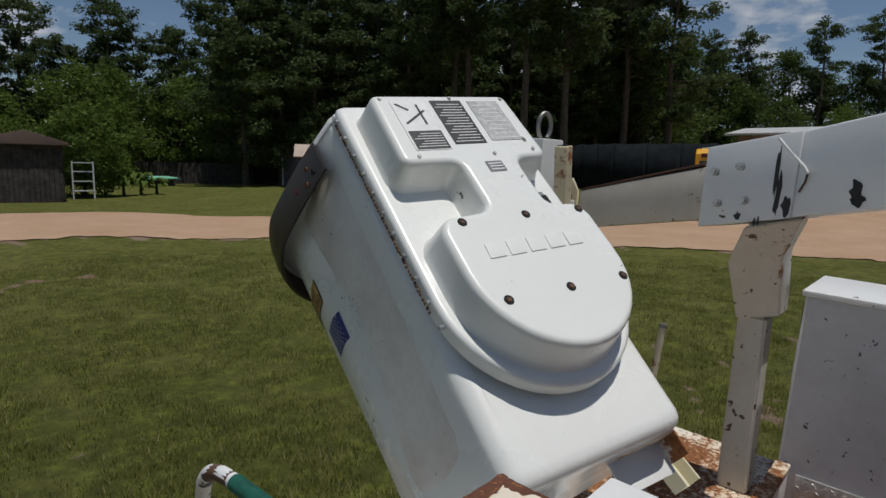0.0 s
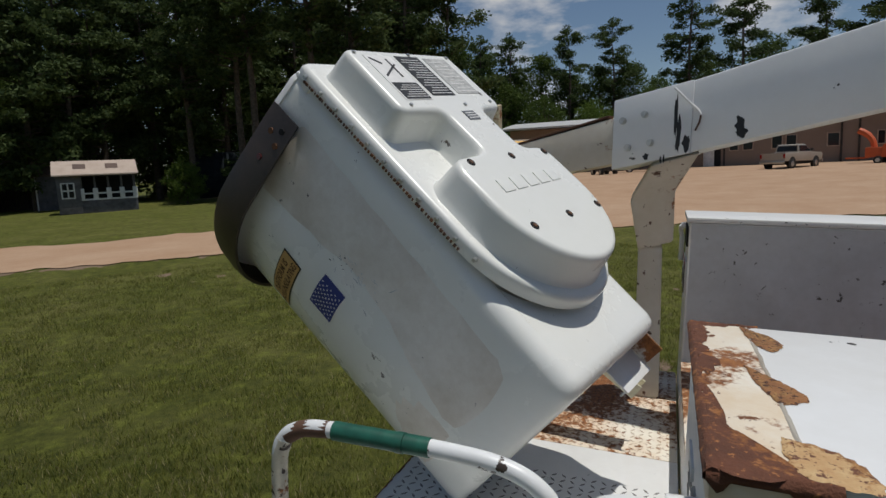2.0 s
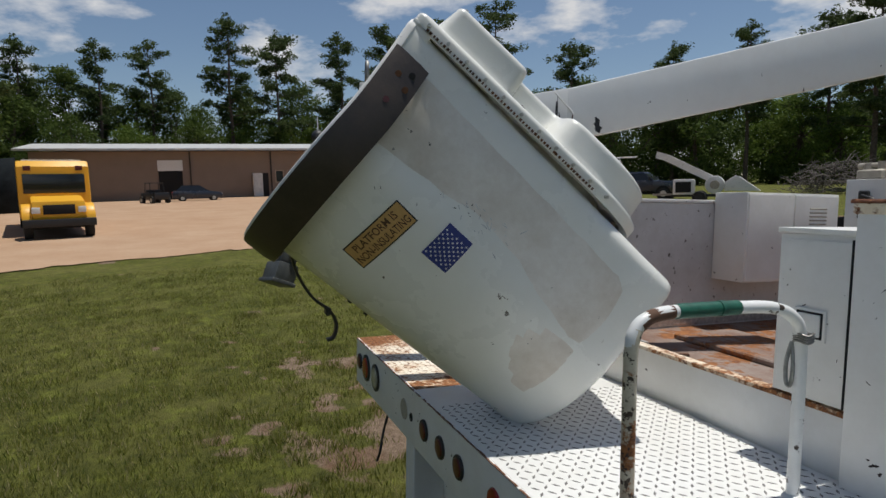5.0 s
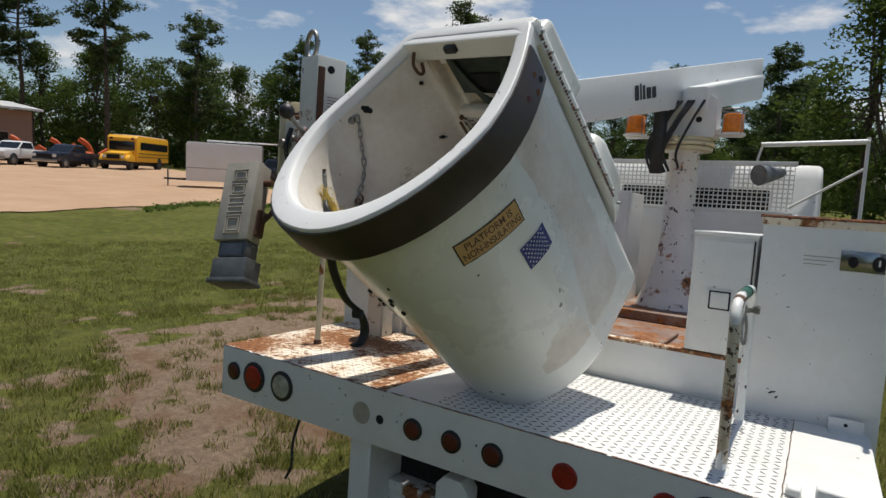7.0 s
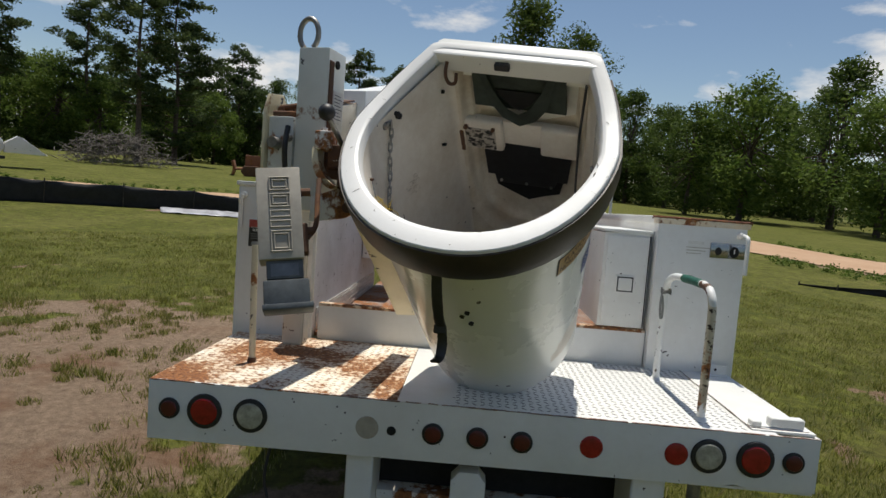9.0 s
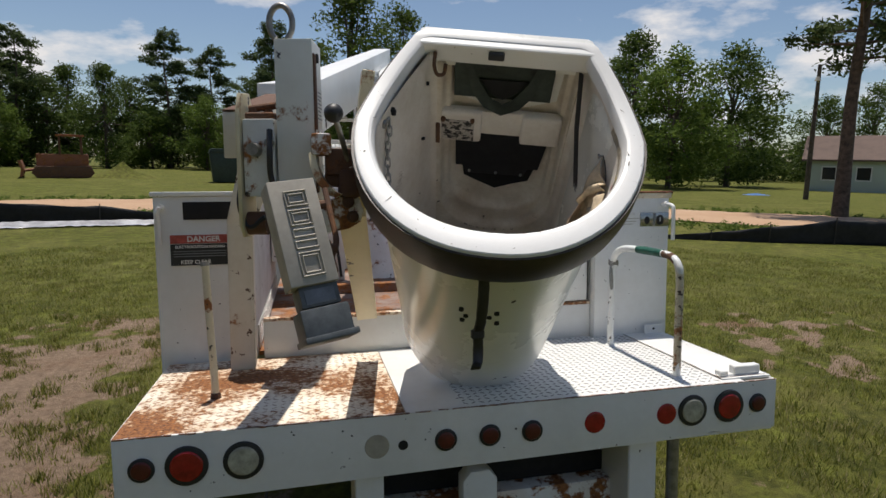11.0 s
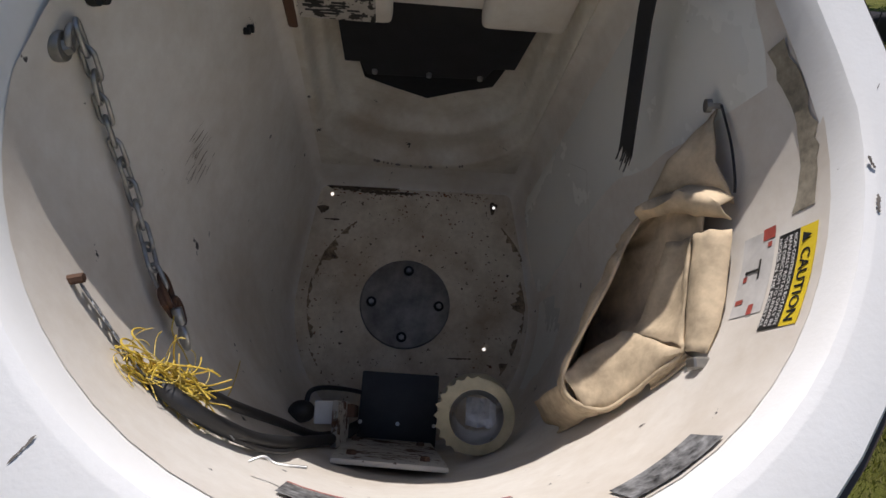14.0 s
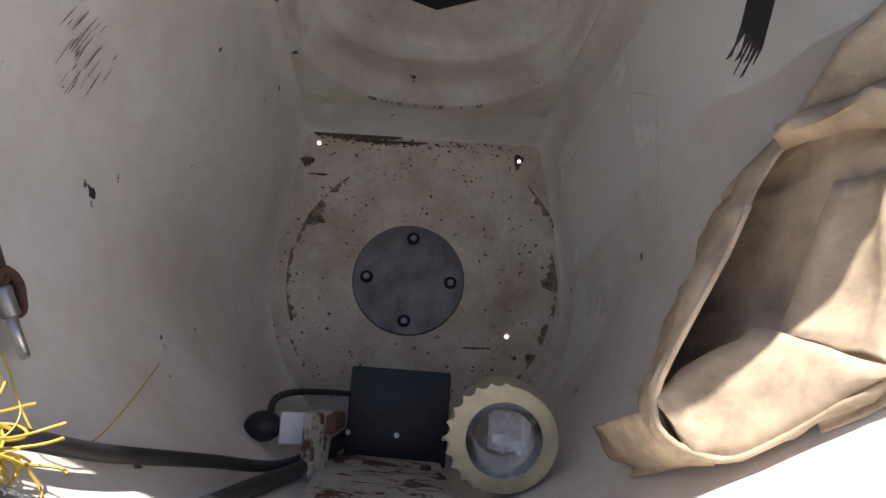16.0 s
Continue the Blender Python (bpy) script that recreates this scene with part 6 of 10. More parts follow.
for pts_ in ([(0.812, 0.838), (0.832, 0.852), (0.852, 0.868), (0.888, 0.878), (0.922, 0.864), (0.905, 0.850), (0.870, 0.842)],
             [(0.985, 0.826), (1.015, 0.846), (1.036, 0.858), (1.068, 0.872), (1.090, 0.854), (1.085, 0.842), (1.03, 0.830)],
             [(1.165, 0.834), (1.178, 0.862), (1.196, 0.880), (1.236, 0.884), (1.236, 0.850), (1.215, 0.832)]):
    rust_patch("seam_rust", pts_, 1.7386, M_STAIN if pts_[0][0] > 1.1 else M_FLAKE, "flaking rust that bleeds from the seam", 0.004)
for pts_ in ([(0.808, 0.790), (0.85, 0.797), (0.90, 0.794), (0.915, 0.782), (0.86, 0.780)], [(0.955, 0.782), (0.975, 0.803), (1.00, 0.799), (1.03, 0.788), (1.0, 0.780)], [(1.05, 0.782), (1.09, 0.790), (1.16, 0.792), (1.19, 0.816), (1.232, 0.838), (1.234, 0.782)]):
    rust_patch("rust_flake", pts_, 1.7386, M_SCALE, "dark scaly rust spreading from the edge", 0.005)
bm = bmesh.new()
cyl(bm, (1.195, 0.79, 1.672), (1.195, 0.752, 1.672), 0.017, 0.015, 14)
tube(bm, smooth_path([(1.195, 0.76, 1.672), (1.193, 0.715, 1.668), (1.192, 0.697, 1.655), (1.192, 0.694, 1.62), (1.192, 0.694, 1.495)], 5), 0.0095, 10)
part("latch_handle", bm, M_TRUCK, box_r, "white bent bar latch handle", smooth=50)
latch = tpart("latch_plate", plain("polished_latch", (0.32, 0.33, 0.34), 0.16, 0.9, 0.1, 12), box_r, 1.060, 1.222, 0.7765, 0.783, 1.560, 1.630, 0.002, "polished metal latch plate with dark cut-outs")
for x0_, x1_ in ((1.082, 1.112), (1.150, 1.192)):
    bm = bmesh.new()
    cyl(bm, ((x0_ + x1_) / 2, 0.7772, 1.592), ((x0_ + x1_) / 2, 0.7755, 1.592), (x1_ - x0_) / 2, (x1_ - x0_) / 2, 20)
    bmesh.ops.scale(bm, vec=(1, 1, 1.25), space=Matrix.Translation((0, 0, -1.592)), verts=bm.verts)
    part("cut_out", bm, M_HOLE, latch)
tpart("latch_slot", M_LABEL, latch, 1.168, 1.174, 0.7745, 0.7758, 1.584, 1.606, 0.0)
tpart("small_plate", M_LABEL, box_r, 0.955, 1.03, 0.779, 0.783, 1.618, 1.632, 0.0)
bm = bmesh.new()
for i in range(3):
    box(bm, 0.95, 1.06 - 0.02 * i, 0.780, 0.7825, 1.600 - 0.014 * i, 1.603 - 0.014 * i)
part("faint_print", bm, M_ALU, box_r)
on_truck(box_r)

sbox = tk("side_cabinet", "small white cabinet with a recessed paddle latch", "cabinet")
bm = bmesh.new()
prism(bm, [(0.575, 1.185), (0.800, 1.185), (0.800, 1.655), (0.575, 1.640)], "y", 0.825, 1.50, 0.005)
part("body", bm, M_TRUCK, sbox, smooth=40)
tpart("top_sheet", M_TRUCK, sbox, 0.570, 0.803, 0.818, 1.51, 1.645, 1.660, 0.003)
dr = tpart("door", M_TRUCK, sbox, 0.590, 0.788, 0.815, 0.826, 1.20, 1.628, 0.004)
tpart("latch_frame", M_TRUCK, dr, 0.640, 0.735, 0.809, 0.817, 1.352, 1.440, 0.004)
tpart("latch_gap", M_HOLE, dr, 0.650, 0.727, 0.8080, 0.8105, 1.360, 1.433, 0.001)
tpart("latch_paddle", M_TRUCK, dr, 0.656, 0.721, 0.8050, 0.8102, 1.366, 1.427, 0.003, "white paddle latch in a dark gap")
on_truck(sbox)

M_CHIP = plain("bare_chip", (0.045, 0.036, 0.030), 0.8, 0.0, 0.3)


def chip_marks(parent, origin, u_axis, w_axis, spots, seed, label="dark chips in the paint", mat_=None):
    """Ragged chips on a flat face; each spot is (u, w, length, width, turn)."""
    rg_c, vs_, fs_ = random.Random(seed), [], []
    o_, u_, w_ = Vector(origin), Vector(u_axis), Vector(w_axis)
    for cu, cw, ln_, wd_, tn_ in spots:
        k0, n_ = len(vs_), 7
        ring_ = [(ln_ / 2 * math.cos(a) * rg_c.uniform(0.6, 1.1), wd_ / 2 * math.sin(a) * rg_c.uniform(0.4, 1.3)) for a in [2 * math.pi * i / (2 * n_) for i in range(2 * n_)]]
        for a, b in ring_:
            vs_.append(o_ + u_ * (cu + a * math.cos(tn_) - b * math.sin(tn_)) + w_ * (cw + a * math.sin(tn_) + b * math.cos(tn_)))
        fs_.append(tuple(range(k0, k0 + 2 * n_)))
    return raw("chip", vs_, fs_, mat_ or M_CHIP, parent, label, kind="stuff")


def random_spots(seed, count, u0, u1, w0, w1, small=0.003, large=0.03):
    rg_c = random.Random(seed)
    return [(rg_c.uniform(u0, u1), rg_c.uniform(w0, w1), small + (large - small) * rg_c.random() ** 3, rg_c.uniform(0.0015, 0.0045), rg_c.choice((0.2, 0.9, 1.4, 2.4)) + rg_c.uniform(-0.3, 0.3)) for _ in range(count)]


# left box: its inner side, its end and its lid's edge
chip_marks(box_l, (-0.8280, 0, 0), (0, 1, 0), (0, 0, 1), random_spots(3, 46, 0.95, 2.45, 1.22, 1.68), 5)
chip_marks(box_l, (-0.8215, 0, 0), (0, 1, 0), (0, 0, 1), random_spots(4, 16, 0.90, 2.55, 1.740, 1.754, 0.004, 0.02), 6)
chip_marks(box_l, (0, 0.8205, 0), (1, 0, 0), (0, 0, 1), random_spots(6, 10, -1.22, -0.85, 0.98, 1.38, 0.003, 0.015), 7)
# right box: end face
chip_marks(box_r, (0, 0.7805, 0), (1, 0, 0), (0, 0, 1), random_spots(9, 16, 0.83, 1.21, 1.02, 1.55, 0.003, 0.022), 10)
chip_marks(box_r, (0, 0.7805, 0), (1, 0, 0), (0, 0, 1), [(0.90, 1.09, 0.028, 0.010, 0.3), (0.915, 1.075, 0.015, 0.008, 1.0), (0.885, 1.10, 0.010, 0.006, 0.0)], 11)
# small cabinet
chip_marks(sbox, (0, 0.8145, 0), (1, 0, 0), (0, 0, 1), random_spots(14, 12, 0.592, 0.786, 1.205, 1.62, 0.003, 0.016), 13)
tpart("hinge_gap", M_HOLE, sbox, 0.7885, 0.7935, 0.8135, 0.8165, 1.19, 1.635, 0.0)

# the bed between the boxes
bed = tk("truck_bed", "rust-brown truck bed floor behind a white cross beam", "truck bed")
tpart("floor_sheet", M_BED, bed, -0.828, 0.812, 0.868, 3.65, 1.0, 1.022, 0.003, "rusty tread-plate bed floor")
tpart("cross_beam", M_TRUCK, bed, -0.80, 0.812, 0.822, 0.862, 0.985, 1.168, 0.004, "white cross beam with chipped paint")
tpart("beam_top", M_PLATERUST, bed, -0.80, 0.812, 0.820, 0.866, 1.165, 1.180, 0.004, "rusted top edge of the beam")
bm = bmesh.new()
prism(bm, [(0.95, 1.022), (1.20, 1.022), (1.20, 1.03), (1.0, 1.03), (0.97, 1.16), (0.955, 1.16)], "x", 0.12, 0.30, 0.002, Matrix.Translation((-0.40, -0.02, 0)))
part("bracket", bm, M_KICK, bed, "loose grey metal bracket")
bm = bmesh.new()
box(bm, -0.60, 0.35, 1.55, 1.95, 1.022, 1.05, 0.006)
part("bed_rib", bm, M_BED, bed)
bm = bmesh.new()
box(bm, -0.45, 0.45, 2.3, 2.36, 1.022, 1.09, 0.006)
part("bed_rib", bm, M_BED, bed)
bm = bmesh.new()
prism(bm, [(1.02, 1.023), (1.30, 1.023), (1.30, 1.031), (1.06, 1.031), (1.03, 1.115), (1.018, 1.115)], "x", -0.02, 0.14, 0.002)
part("bracket", bm, M_ALU, bed, "second loose folded bracket")
for x_, y_, r_ in ((0.36, 1.02, 0.3), (-0.30, 1.30, 1.2), (0.52, 1.24, 2.0), (-0.55, 1.05, 0.8)):
    bm = bmesh.new()
    box(bm, -0.05, 0.05, -0.012, 0.012, 0.0, 0.014, 0.003, Matrix.Translation((x_, y_, 1.022)) @ Matrix.Rotation(r_, 4, "Z"))
    part("scrap", bm, M_RUST, bed, "rusty scrap of bar")
on_truck(bed)

# cabinet on the left wall, front cabinet with its hose, pedestal, turret
cab1 = tk("wall_cabinet", "white steel cabinet with a louvred door", "cabinet")
tpart("body", M_TRUCK, cab1, -0.822, -0.60, 2.02, 2.75, 1.30, 1.80, 0.005)
for y0, y1 in ((2.03, 2.37), (2.385, 2.74)):
    tpart("door", M_TRUCK, cab1, -0.602, -0.592, y0, y1, 1.31, 1.79, 0.003)
bm = bmesh.new()
for i in range(6):
    box(bm, -0.594, -0.586, 2.50, 2.64, 1.60 + 0.022 * i, 1.608 + 0.022 * i, 0.002)
part("louvre", bm, M_ALU, cab1)
on_truck(cab1)
cab2 = tk("front_cabinet", "chipped grey-white cabinet behind the cab with valves on top", "cabinet")
tpart("body", M_TRUCK, cab2, -0.72, -0.30, 2.98, 3.45, 1.02, 1.90, 0.006)
bm = bmesh.new()
box(bm, -0.68, -0.52, 3.0, 3.15, 1.90, 1.96, 0.01)
cyl(bm, (-0.64, 3.06, 1.96), (-0.64, 3.06, 2.0), 0.03, 0.025, 12)
cyl(bm, (-0.56, 3.06, 1.96), (-0.56, 3.06, 2.01), 0.025, 0.025, 12)
cyl(bm, (-0.70, 3.06, 1.985), (-0.48, 3.06, 1.985), 0.018, 0.018, 10)
part("valve_block", bm, M_ALU, cab2, "grey valve block", smooth=40)
bm = bmesh.new()
box(bm, -0.63, -0.57, 2.955, 2.982, 1.66, 1.83, 0.006)
part("black_unit", bm, M_BLACK, cab2)
bm = bmesh.new()
tube(bm, smooth_path([(-0.60, 2.95, 1.80), (-0.50, 2.92, 1.76), (-0.42, 2.93, 1.6), (-0.36, 2.95, 1.3), (-0.33, 2.96, 1.05)], 6), 0.011, 8)
part("hose", bm, M_BLACK, cab2, "black rubber hose", smooth=60)
on_truck(cab2)

boom = tk("aerial_boom", "white steel lift boom on a pedestal with a maker's word", "boom")
D = Vector((0.2182, 0.9759, 0))


def boom_box(name, mt, s0, s1, z0, z1, w, label="", bevel=0.008, side=0.0):
    """A tapered beam along the boom: s0 and s1 along it, z0 and z1 its (bottom, top) at each end; its right face lies on the boom's plane."""
    bm_ = bmesh.new()
    p = Vector((-0.535, 0.756, 0)) + Vector((D.y, -D.x, 0)) * side
    left = Vector((-D.y, D.x, 0)) * w
    rings_ = []
    for s, (zb, zt) in ((s0, z0), (s1, z1)):
        q = p + D * s
        rings_.append([q + Vector((0, 0, zb)), q + left + Vector((0, 0, zb)), q + left + Vector((0, 0, zt)), q + Vector((0, 0, zt))])
    loft(bm_, rings_, True, True, True)
    bmesh.ops.recalc_face_normals(bm_, faces=bm_.faces)
    bmesh.ops.bevel(bm_, geom=list(bm_.edges), offset=bevel, segments=2, affect="EDGES", profile=0.5)
    return part(name, bm_, mt, boom, label, smooth=40)


boom_box("main_beam", M_BOOM, -0.02, 4.10, (1.985, 2.222), (2.95, 3.31), 0.18)
boom_box("elbow_plate", M_BOOM, -0.222, 0.045, (1.938, 2.184), (1.998, 2.240), 0.20, "white bolted elbow plate with black scrapes", 0.004, 0.008)
boom_box("tip_arm", M_TIPARM, -0.74, -0.20, (1.86, 2.005), (1.965, 2.135), 0.12, "weathered pale tip arm with rust along its edge", 0.005, -0.03)
boom_box("rust_edge", M_RUST, -0.74, -0.25, (2.005, 2.012), (2.130, 2.137), 0.12, "", 0.001, -0.029)
side_n = Vector((D.y, -D.x, 0))
for s, z in ((-0.187, 2.112), (-0.112, 2.132), (-0.166, 2.018), (-0.088, 2.034)):
    q = Vector((-0.535, 0.756, z)) + D * s + side_n * 0.008
    bm = bmesh.new()
    cyl(bm, q - side_n * 0.002, q + side_n * 0.010, 0.013, 0.012, 16)
    cyl(bm, q + side_n * 0.008, q + side_n * 0.020, 0.009, 0.009, 6)
    part("bolt", bm, M_ZINC, boom)
# raised weld bead where the elbow meets the beam, and its rusty lower edge
bm = bmesh.new()
tube(bm, [Vector((-0.535, 0.756, z)) + D * s + side_n * 0.007 for s, z in ((-0.016, 2.216), (0.028, 2.172), (0.062, 2.140), (0.071, 2.125))], 0.0045, 8)
part("weld_bead", bm, M_RIM, boom, smooth=60)
bm = bmesh.new()
tube(bm, [Vector((-0.535, 0.756, z)) + D * s + side_n * 0.006 for s, z in ((0.071, 2.122), (0.068, 2.10), (0.056, 2.072))], 0.003, 6)
part("weld_crack", bm, M_RUST, boom)
# black scrapes on the boom's side
for s, z, hgt, w in ((-0.006, 2.12, 0.16, 0.007), (0.004, 2.06, 0.16, 0.010), (0.030, 2.03, 0.06, 0.012), (-0.05, 1.975, 0.03, 0.004), (-0.04, 1.98, 0.035, 0.003), (0.19, 2.085, 0.07, 0.014), (0.20, 2.06, 0.035, 0.02), (-0.10, 1.985, 0.03, 0.012)):
    rg2 = random.Random(int(s * 1000) + 3)
    bm = bmesh.new()
    base = Vector((-0.535, 0.756, z)) + D * s + side_n * (0.0095 if s < 0.044 else 0.0015)
    ring_ = []
    for k in range(14):
        a = 2 * math.pi * k / 14
        ring_.append(bm.verts.new(base + D * (math.cos(a) * w * rg2.uniform(0.4, 1.3)) + Vector((0, 0, math.sin(a) * hgt / 2 * rg2.uniform(0.6, 1.2)))))
    bm.faces.new(ring_)
    part("scrape", bm, M_BLACK, boom, "black scrape mark")
tm = Matrix.Translation(Vector((-0.535, 0.756, 0)) + D * 1.84 + side_n * 0.003 + Vector((0, 0, 2.575)))
bm = bmesh.new()
word = Matrix((D, Vector((0, 0, 1)), side_n)).transposed().to_4x4()
slope = Matrix.Rotation(radians(14.5), 4, "Z")
for x0, x1, y0, y1 in ((-0.155, -0.100, -0.05, 0.05), (-0.082, -0.062, -0.05, 0.06), (-0.044, -0.012, -0.05, 0.045), (0.010, 0.072, -0.05, 0.028), (0.092, 0.150, -0.05, 0.028)):
    box(bm, x0, x1, y0, y1, 0, 0.002, 0.0008)
bmesh.ops.transform(bm, matrix=tm @ word @ slope, verts=bm.verts)
part("maker_mark", bm, M_INK, boom, "black painted maker's mark")
# jib socket showing above the bucket
SOCK = Matrix.Translation((-0.386, 0.15, 2.063)) @ Matrix.Rotation(radians(8), 4, "Y")
bm = bmesh.new()
box(bm, -0.022, 0.022, -0.022, 0.022, -0.10, 0.10, 0.003, SOCK)
part("socket", bm, M_CREAM, boom, "open square tube socket")
bm = bmesh.new()
box(bm, -0.018, 0.018, -0.018, 0.018, 0.097, 0.1012, 0.0, SOCK)
part("socket_hole", bm, M_HOLE, boom)
# lower link past the pedestal
bm = bmesh.new()
loft(bm, [[Vector((0.02, 3.05, 2.52)), Vector((0.18, 3.05, 2.52)), Vector((0.18, 3.05, 2.70)), Vector((0.02, 3.05, 2.70))],
          [Vector((0.22, 4.55, 2.88)), Vector((0.40, 4.55, 2.88)), Vector((0.40, 4.55, 3.10)), Vector((0.22, 4.55, 3.10))]], True, True, True)
bmesh.ops.recalc_face_normals(bm, faces=bm.faces)
bmesh.ops.bevel(bm, geom=list(bm.edges), offset=0.01, segments=2, affect="EDGES")
part("lower_link", bm, M_BOOM, boom, smooth=40)
on_truck(boom)

ped = tk("pedestal", "chipped white round pedestal with a turntable and amber lamps", "pedestal")
bm = bmesh.new()
prof = [(0.26, 1.02), (0.25, 1.06), (0.19, 1.20), (0.135, 1.40), (0.115, 1.60), (0.112, 2.22), (0.135, 2.24)]
loft(bm, [[Vector((0.03 + r * math.cos(2 * math.pi * k / 28), 3.22 + r * math.sin(2 * math.pi * k / 28), z)) for k in range(28)] for r, z in prof], True, True, True)
part("column", bm, painted("pedestal_paint", WHITE, 0.4, 0.3, chips=0.9, rust=0.2), ped, smooth=50)
bm = bmesh.new()
for z, r in ((2.24, 0.20), (2.275, 0.215), (2.31, 0.20)):
    cyl(bm, (0.03, 3.22, z), (0.03, 3.22, z + 0.03), r, r, 32, 0.006)
part("turntable", bm, M_CREAM, ped, "rust-streaked turntable ring", smooth=40)
bm = bmesh.new()
prism(bm, [(-0.17, 2.34), (0.25, 2.34), (0.25, 2.62), (0.10, 2.72), (-0.17, 2.66)], "y", 3.12, 3.34, 0.01)
part("turret", bm, M_BOOM, ped, smooth=40)
tpart("step_arm", M_BOOM, ped, 0.22, 0.42, 3.14, 3.32, 2.36, 2.40, 0.005)
bm = bmesh.new()
cyl(bm, (0.13, 3.118, 2.47), (0.13, 3.112, 2.47), 0.022, 0.022, 14)
part("turret_hole", bm, M_HOLE, ped)
for cx in (-0.33, 0.37):
    bm = bmesh.new()
    cyl(bm, (cx, 3.1, 2.345), (cx, 3.1, 2.36), 0.09, 0.09, 20)
    base = part("lamp_base", bm, M_TRUCK, ped)
    bm = bmesh.new()
    cyl(bm, (cx, 3.1, 2.36), (cx, 3.1, 2.50), 0.072, 0.066, 24, 0.008)
    part("amber_lens", bm, M_AMBER, base, "orange plastic beacon lens", smooth=40)
    bm = bmesh.new()
    for k in range(4):
        a = radians(45 + 90 * k)
        tube(bm, [(cx + 0.088 * math.cos(a), 3.1 + 0.088 * math.sin(a), 2.35), (cx + 0.088 * math.cos(a), 3.1 + 0.088 * math.sin(a), 2.53)], 0.004, 6)
    tube(bm, [(cx + 0.088 * math.cos(a), 3.1 + 0.088 * math.sin(a), 2.53) for a in [2 * math.pi * i / 12 for i in range(13)]], 0.004, 6)
    part("guard", bm, M_STEEL, base, "wire guard")
tpart("lamp_bar", M_TRUCK, ped, -0.40, -0.10, 3.08, 3.13, 2.325, 2.345, 0.004)
bm = bmesh.new()
rg3 = random.Random(9)
for i in range(9):
    x = -0.20 + 0.03 * i * rg3.uniform(0.6, 1.1)
    bm = bmesh.new()
    tube(bm, smooth_path([(x + 0.15, 3.05, 2.60), (x + 0.06 + 0.03 * rg3.random(), 3.0, 2.45), (x - 0.03 * rg3.random(), 2.99, 2.22), (x + 0.05 * rg3.random(), 3.0, 2.05 + 0.08 * rg3.random())], 5), 0.010, 7)
    part("hose", bm, M_BLACK, ped, "black hydraulic hose", smooth=60)
bm = bmesh.new()
box(bm, -0.17, -0.08, 2.98, 3.06, 2.05, 2.62, 0.01)
part("hose_sleeve", bm, M_BLACK, ped, "black sleeve round the hoses", smooth=60)
on_truck(ped)

# cab guard of pierced sheet, cab roof, ladder rack, horn
guard = tk("cab_guard", "white cab guard of pierced metal sheet", "guard")
tpart("frame_top", M_TRUCK, guard, -0.80, 0.78, 3.70, 3.74, 2.19, 2.225, 0.006)
tpart("frame_bottom", M_TRUCK, guard, -0.80, 0.78, 3.70, 3.74, 1.80, 1.83, 0.006)
vs_, fs_ = [], []
pitch, hole = 0.036, 0.027
for r_ in range(10):
    for c_ in range(43):
        x0, z0 = -0.78 + c_ * pitch, 1.83 + r_ * pitch
        k = len(vs_)
        a, b = (pitch - hole) / 2, (pitch + hole) / 2
        for u, w in ((0, 0), (pitch, 0), (pitch, pitch), (0, pitch), (a, a), (b, a), (b, b), (a, b)):
            vs_.append((x0 + u, 3.72, z0 + w))
        fs_ += [(k, k + 1, k + 5, k + 4), (k + 1, k + 2, k + 6, k + 5), (k + 2, k + 3, k + 7, k + 6), (k + 3, k, k + 4, k + 7)]
mesh_ob = raw("pierced_sheet", vs_, fs_, M_TRUCK, guard, kind="stuff")
tpart("lower_sheet", M_TRUCK, guard, -0.80, 0.80, 3.70, 3.73, 1.02, 1.80, 0.004)
on_truck(guard)
cab = tk("truck_cab", "white truck cab seen behind the pierced guard", "truck cab")
bm = bmesh.new()
prism(bm, [(3.82, 0.55), (5.7, 0.55), (5.7, 1.25), (5.25, 1.5), (4.95, 2.18), (3.95, 2.22), (3.85, 2.1)], "x", -0.95, 0.95, 0.05, seg=3)
part("body", bm, M_TRUCK, cab, smooth=40)
tpart("rear_window", M_HOLE, cab, -0.6, 0.6, 3.802, 3.822, 1.62, 2.0, 0.01, "dark rear window")
on_truck(cab)
rack = tk("ladder_rack", "thin white tube rack with a diagonal brace", "rack")
for a_, b_, r_, nm in (((0.52, 3.62, 2.345), (1.22, 3.62, 2.37), 0.020, "top_tube"), ((1.21, 3.62, 2.40), (1.21, 3.62, 1.73), 0.013, "upright"), ((1.20, 3.62, 2.17), (0.75, 3.62, 1.86), 0.010, "diagonal_brace"),
                       ((0.53, 3.62, 2.35), (0.50, 3.64, 2.22), 0.009, "short_strut"), ((0.80, 3.62, 1.80), (1.21, 3.62, 1.74), 0.009, "lower_tube")):
    bm = bmesh.new()
    tube(bm, [a_, b_], r_, 10)
    part(nm, bm, M_TRUCK, rack, smooth=60)
bm = bmesh.new()
cyl(bm, (0.53, 3.55, 2.10), (0.68, 3.75, 2.14), 0.082, 0.035, 20)
part("horn_lamp", bm, M_SKYGREY, rack, "round grey spot lamp", smooth=40)
on_truck(rack)

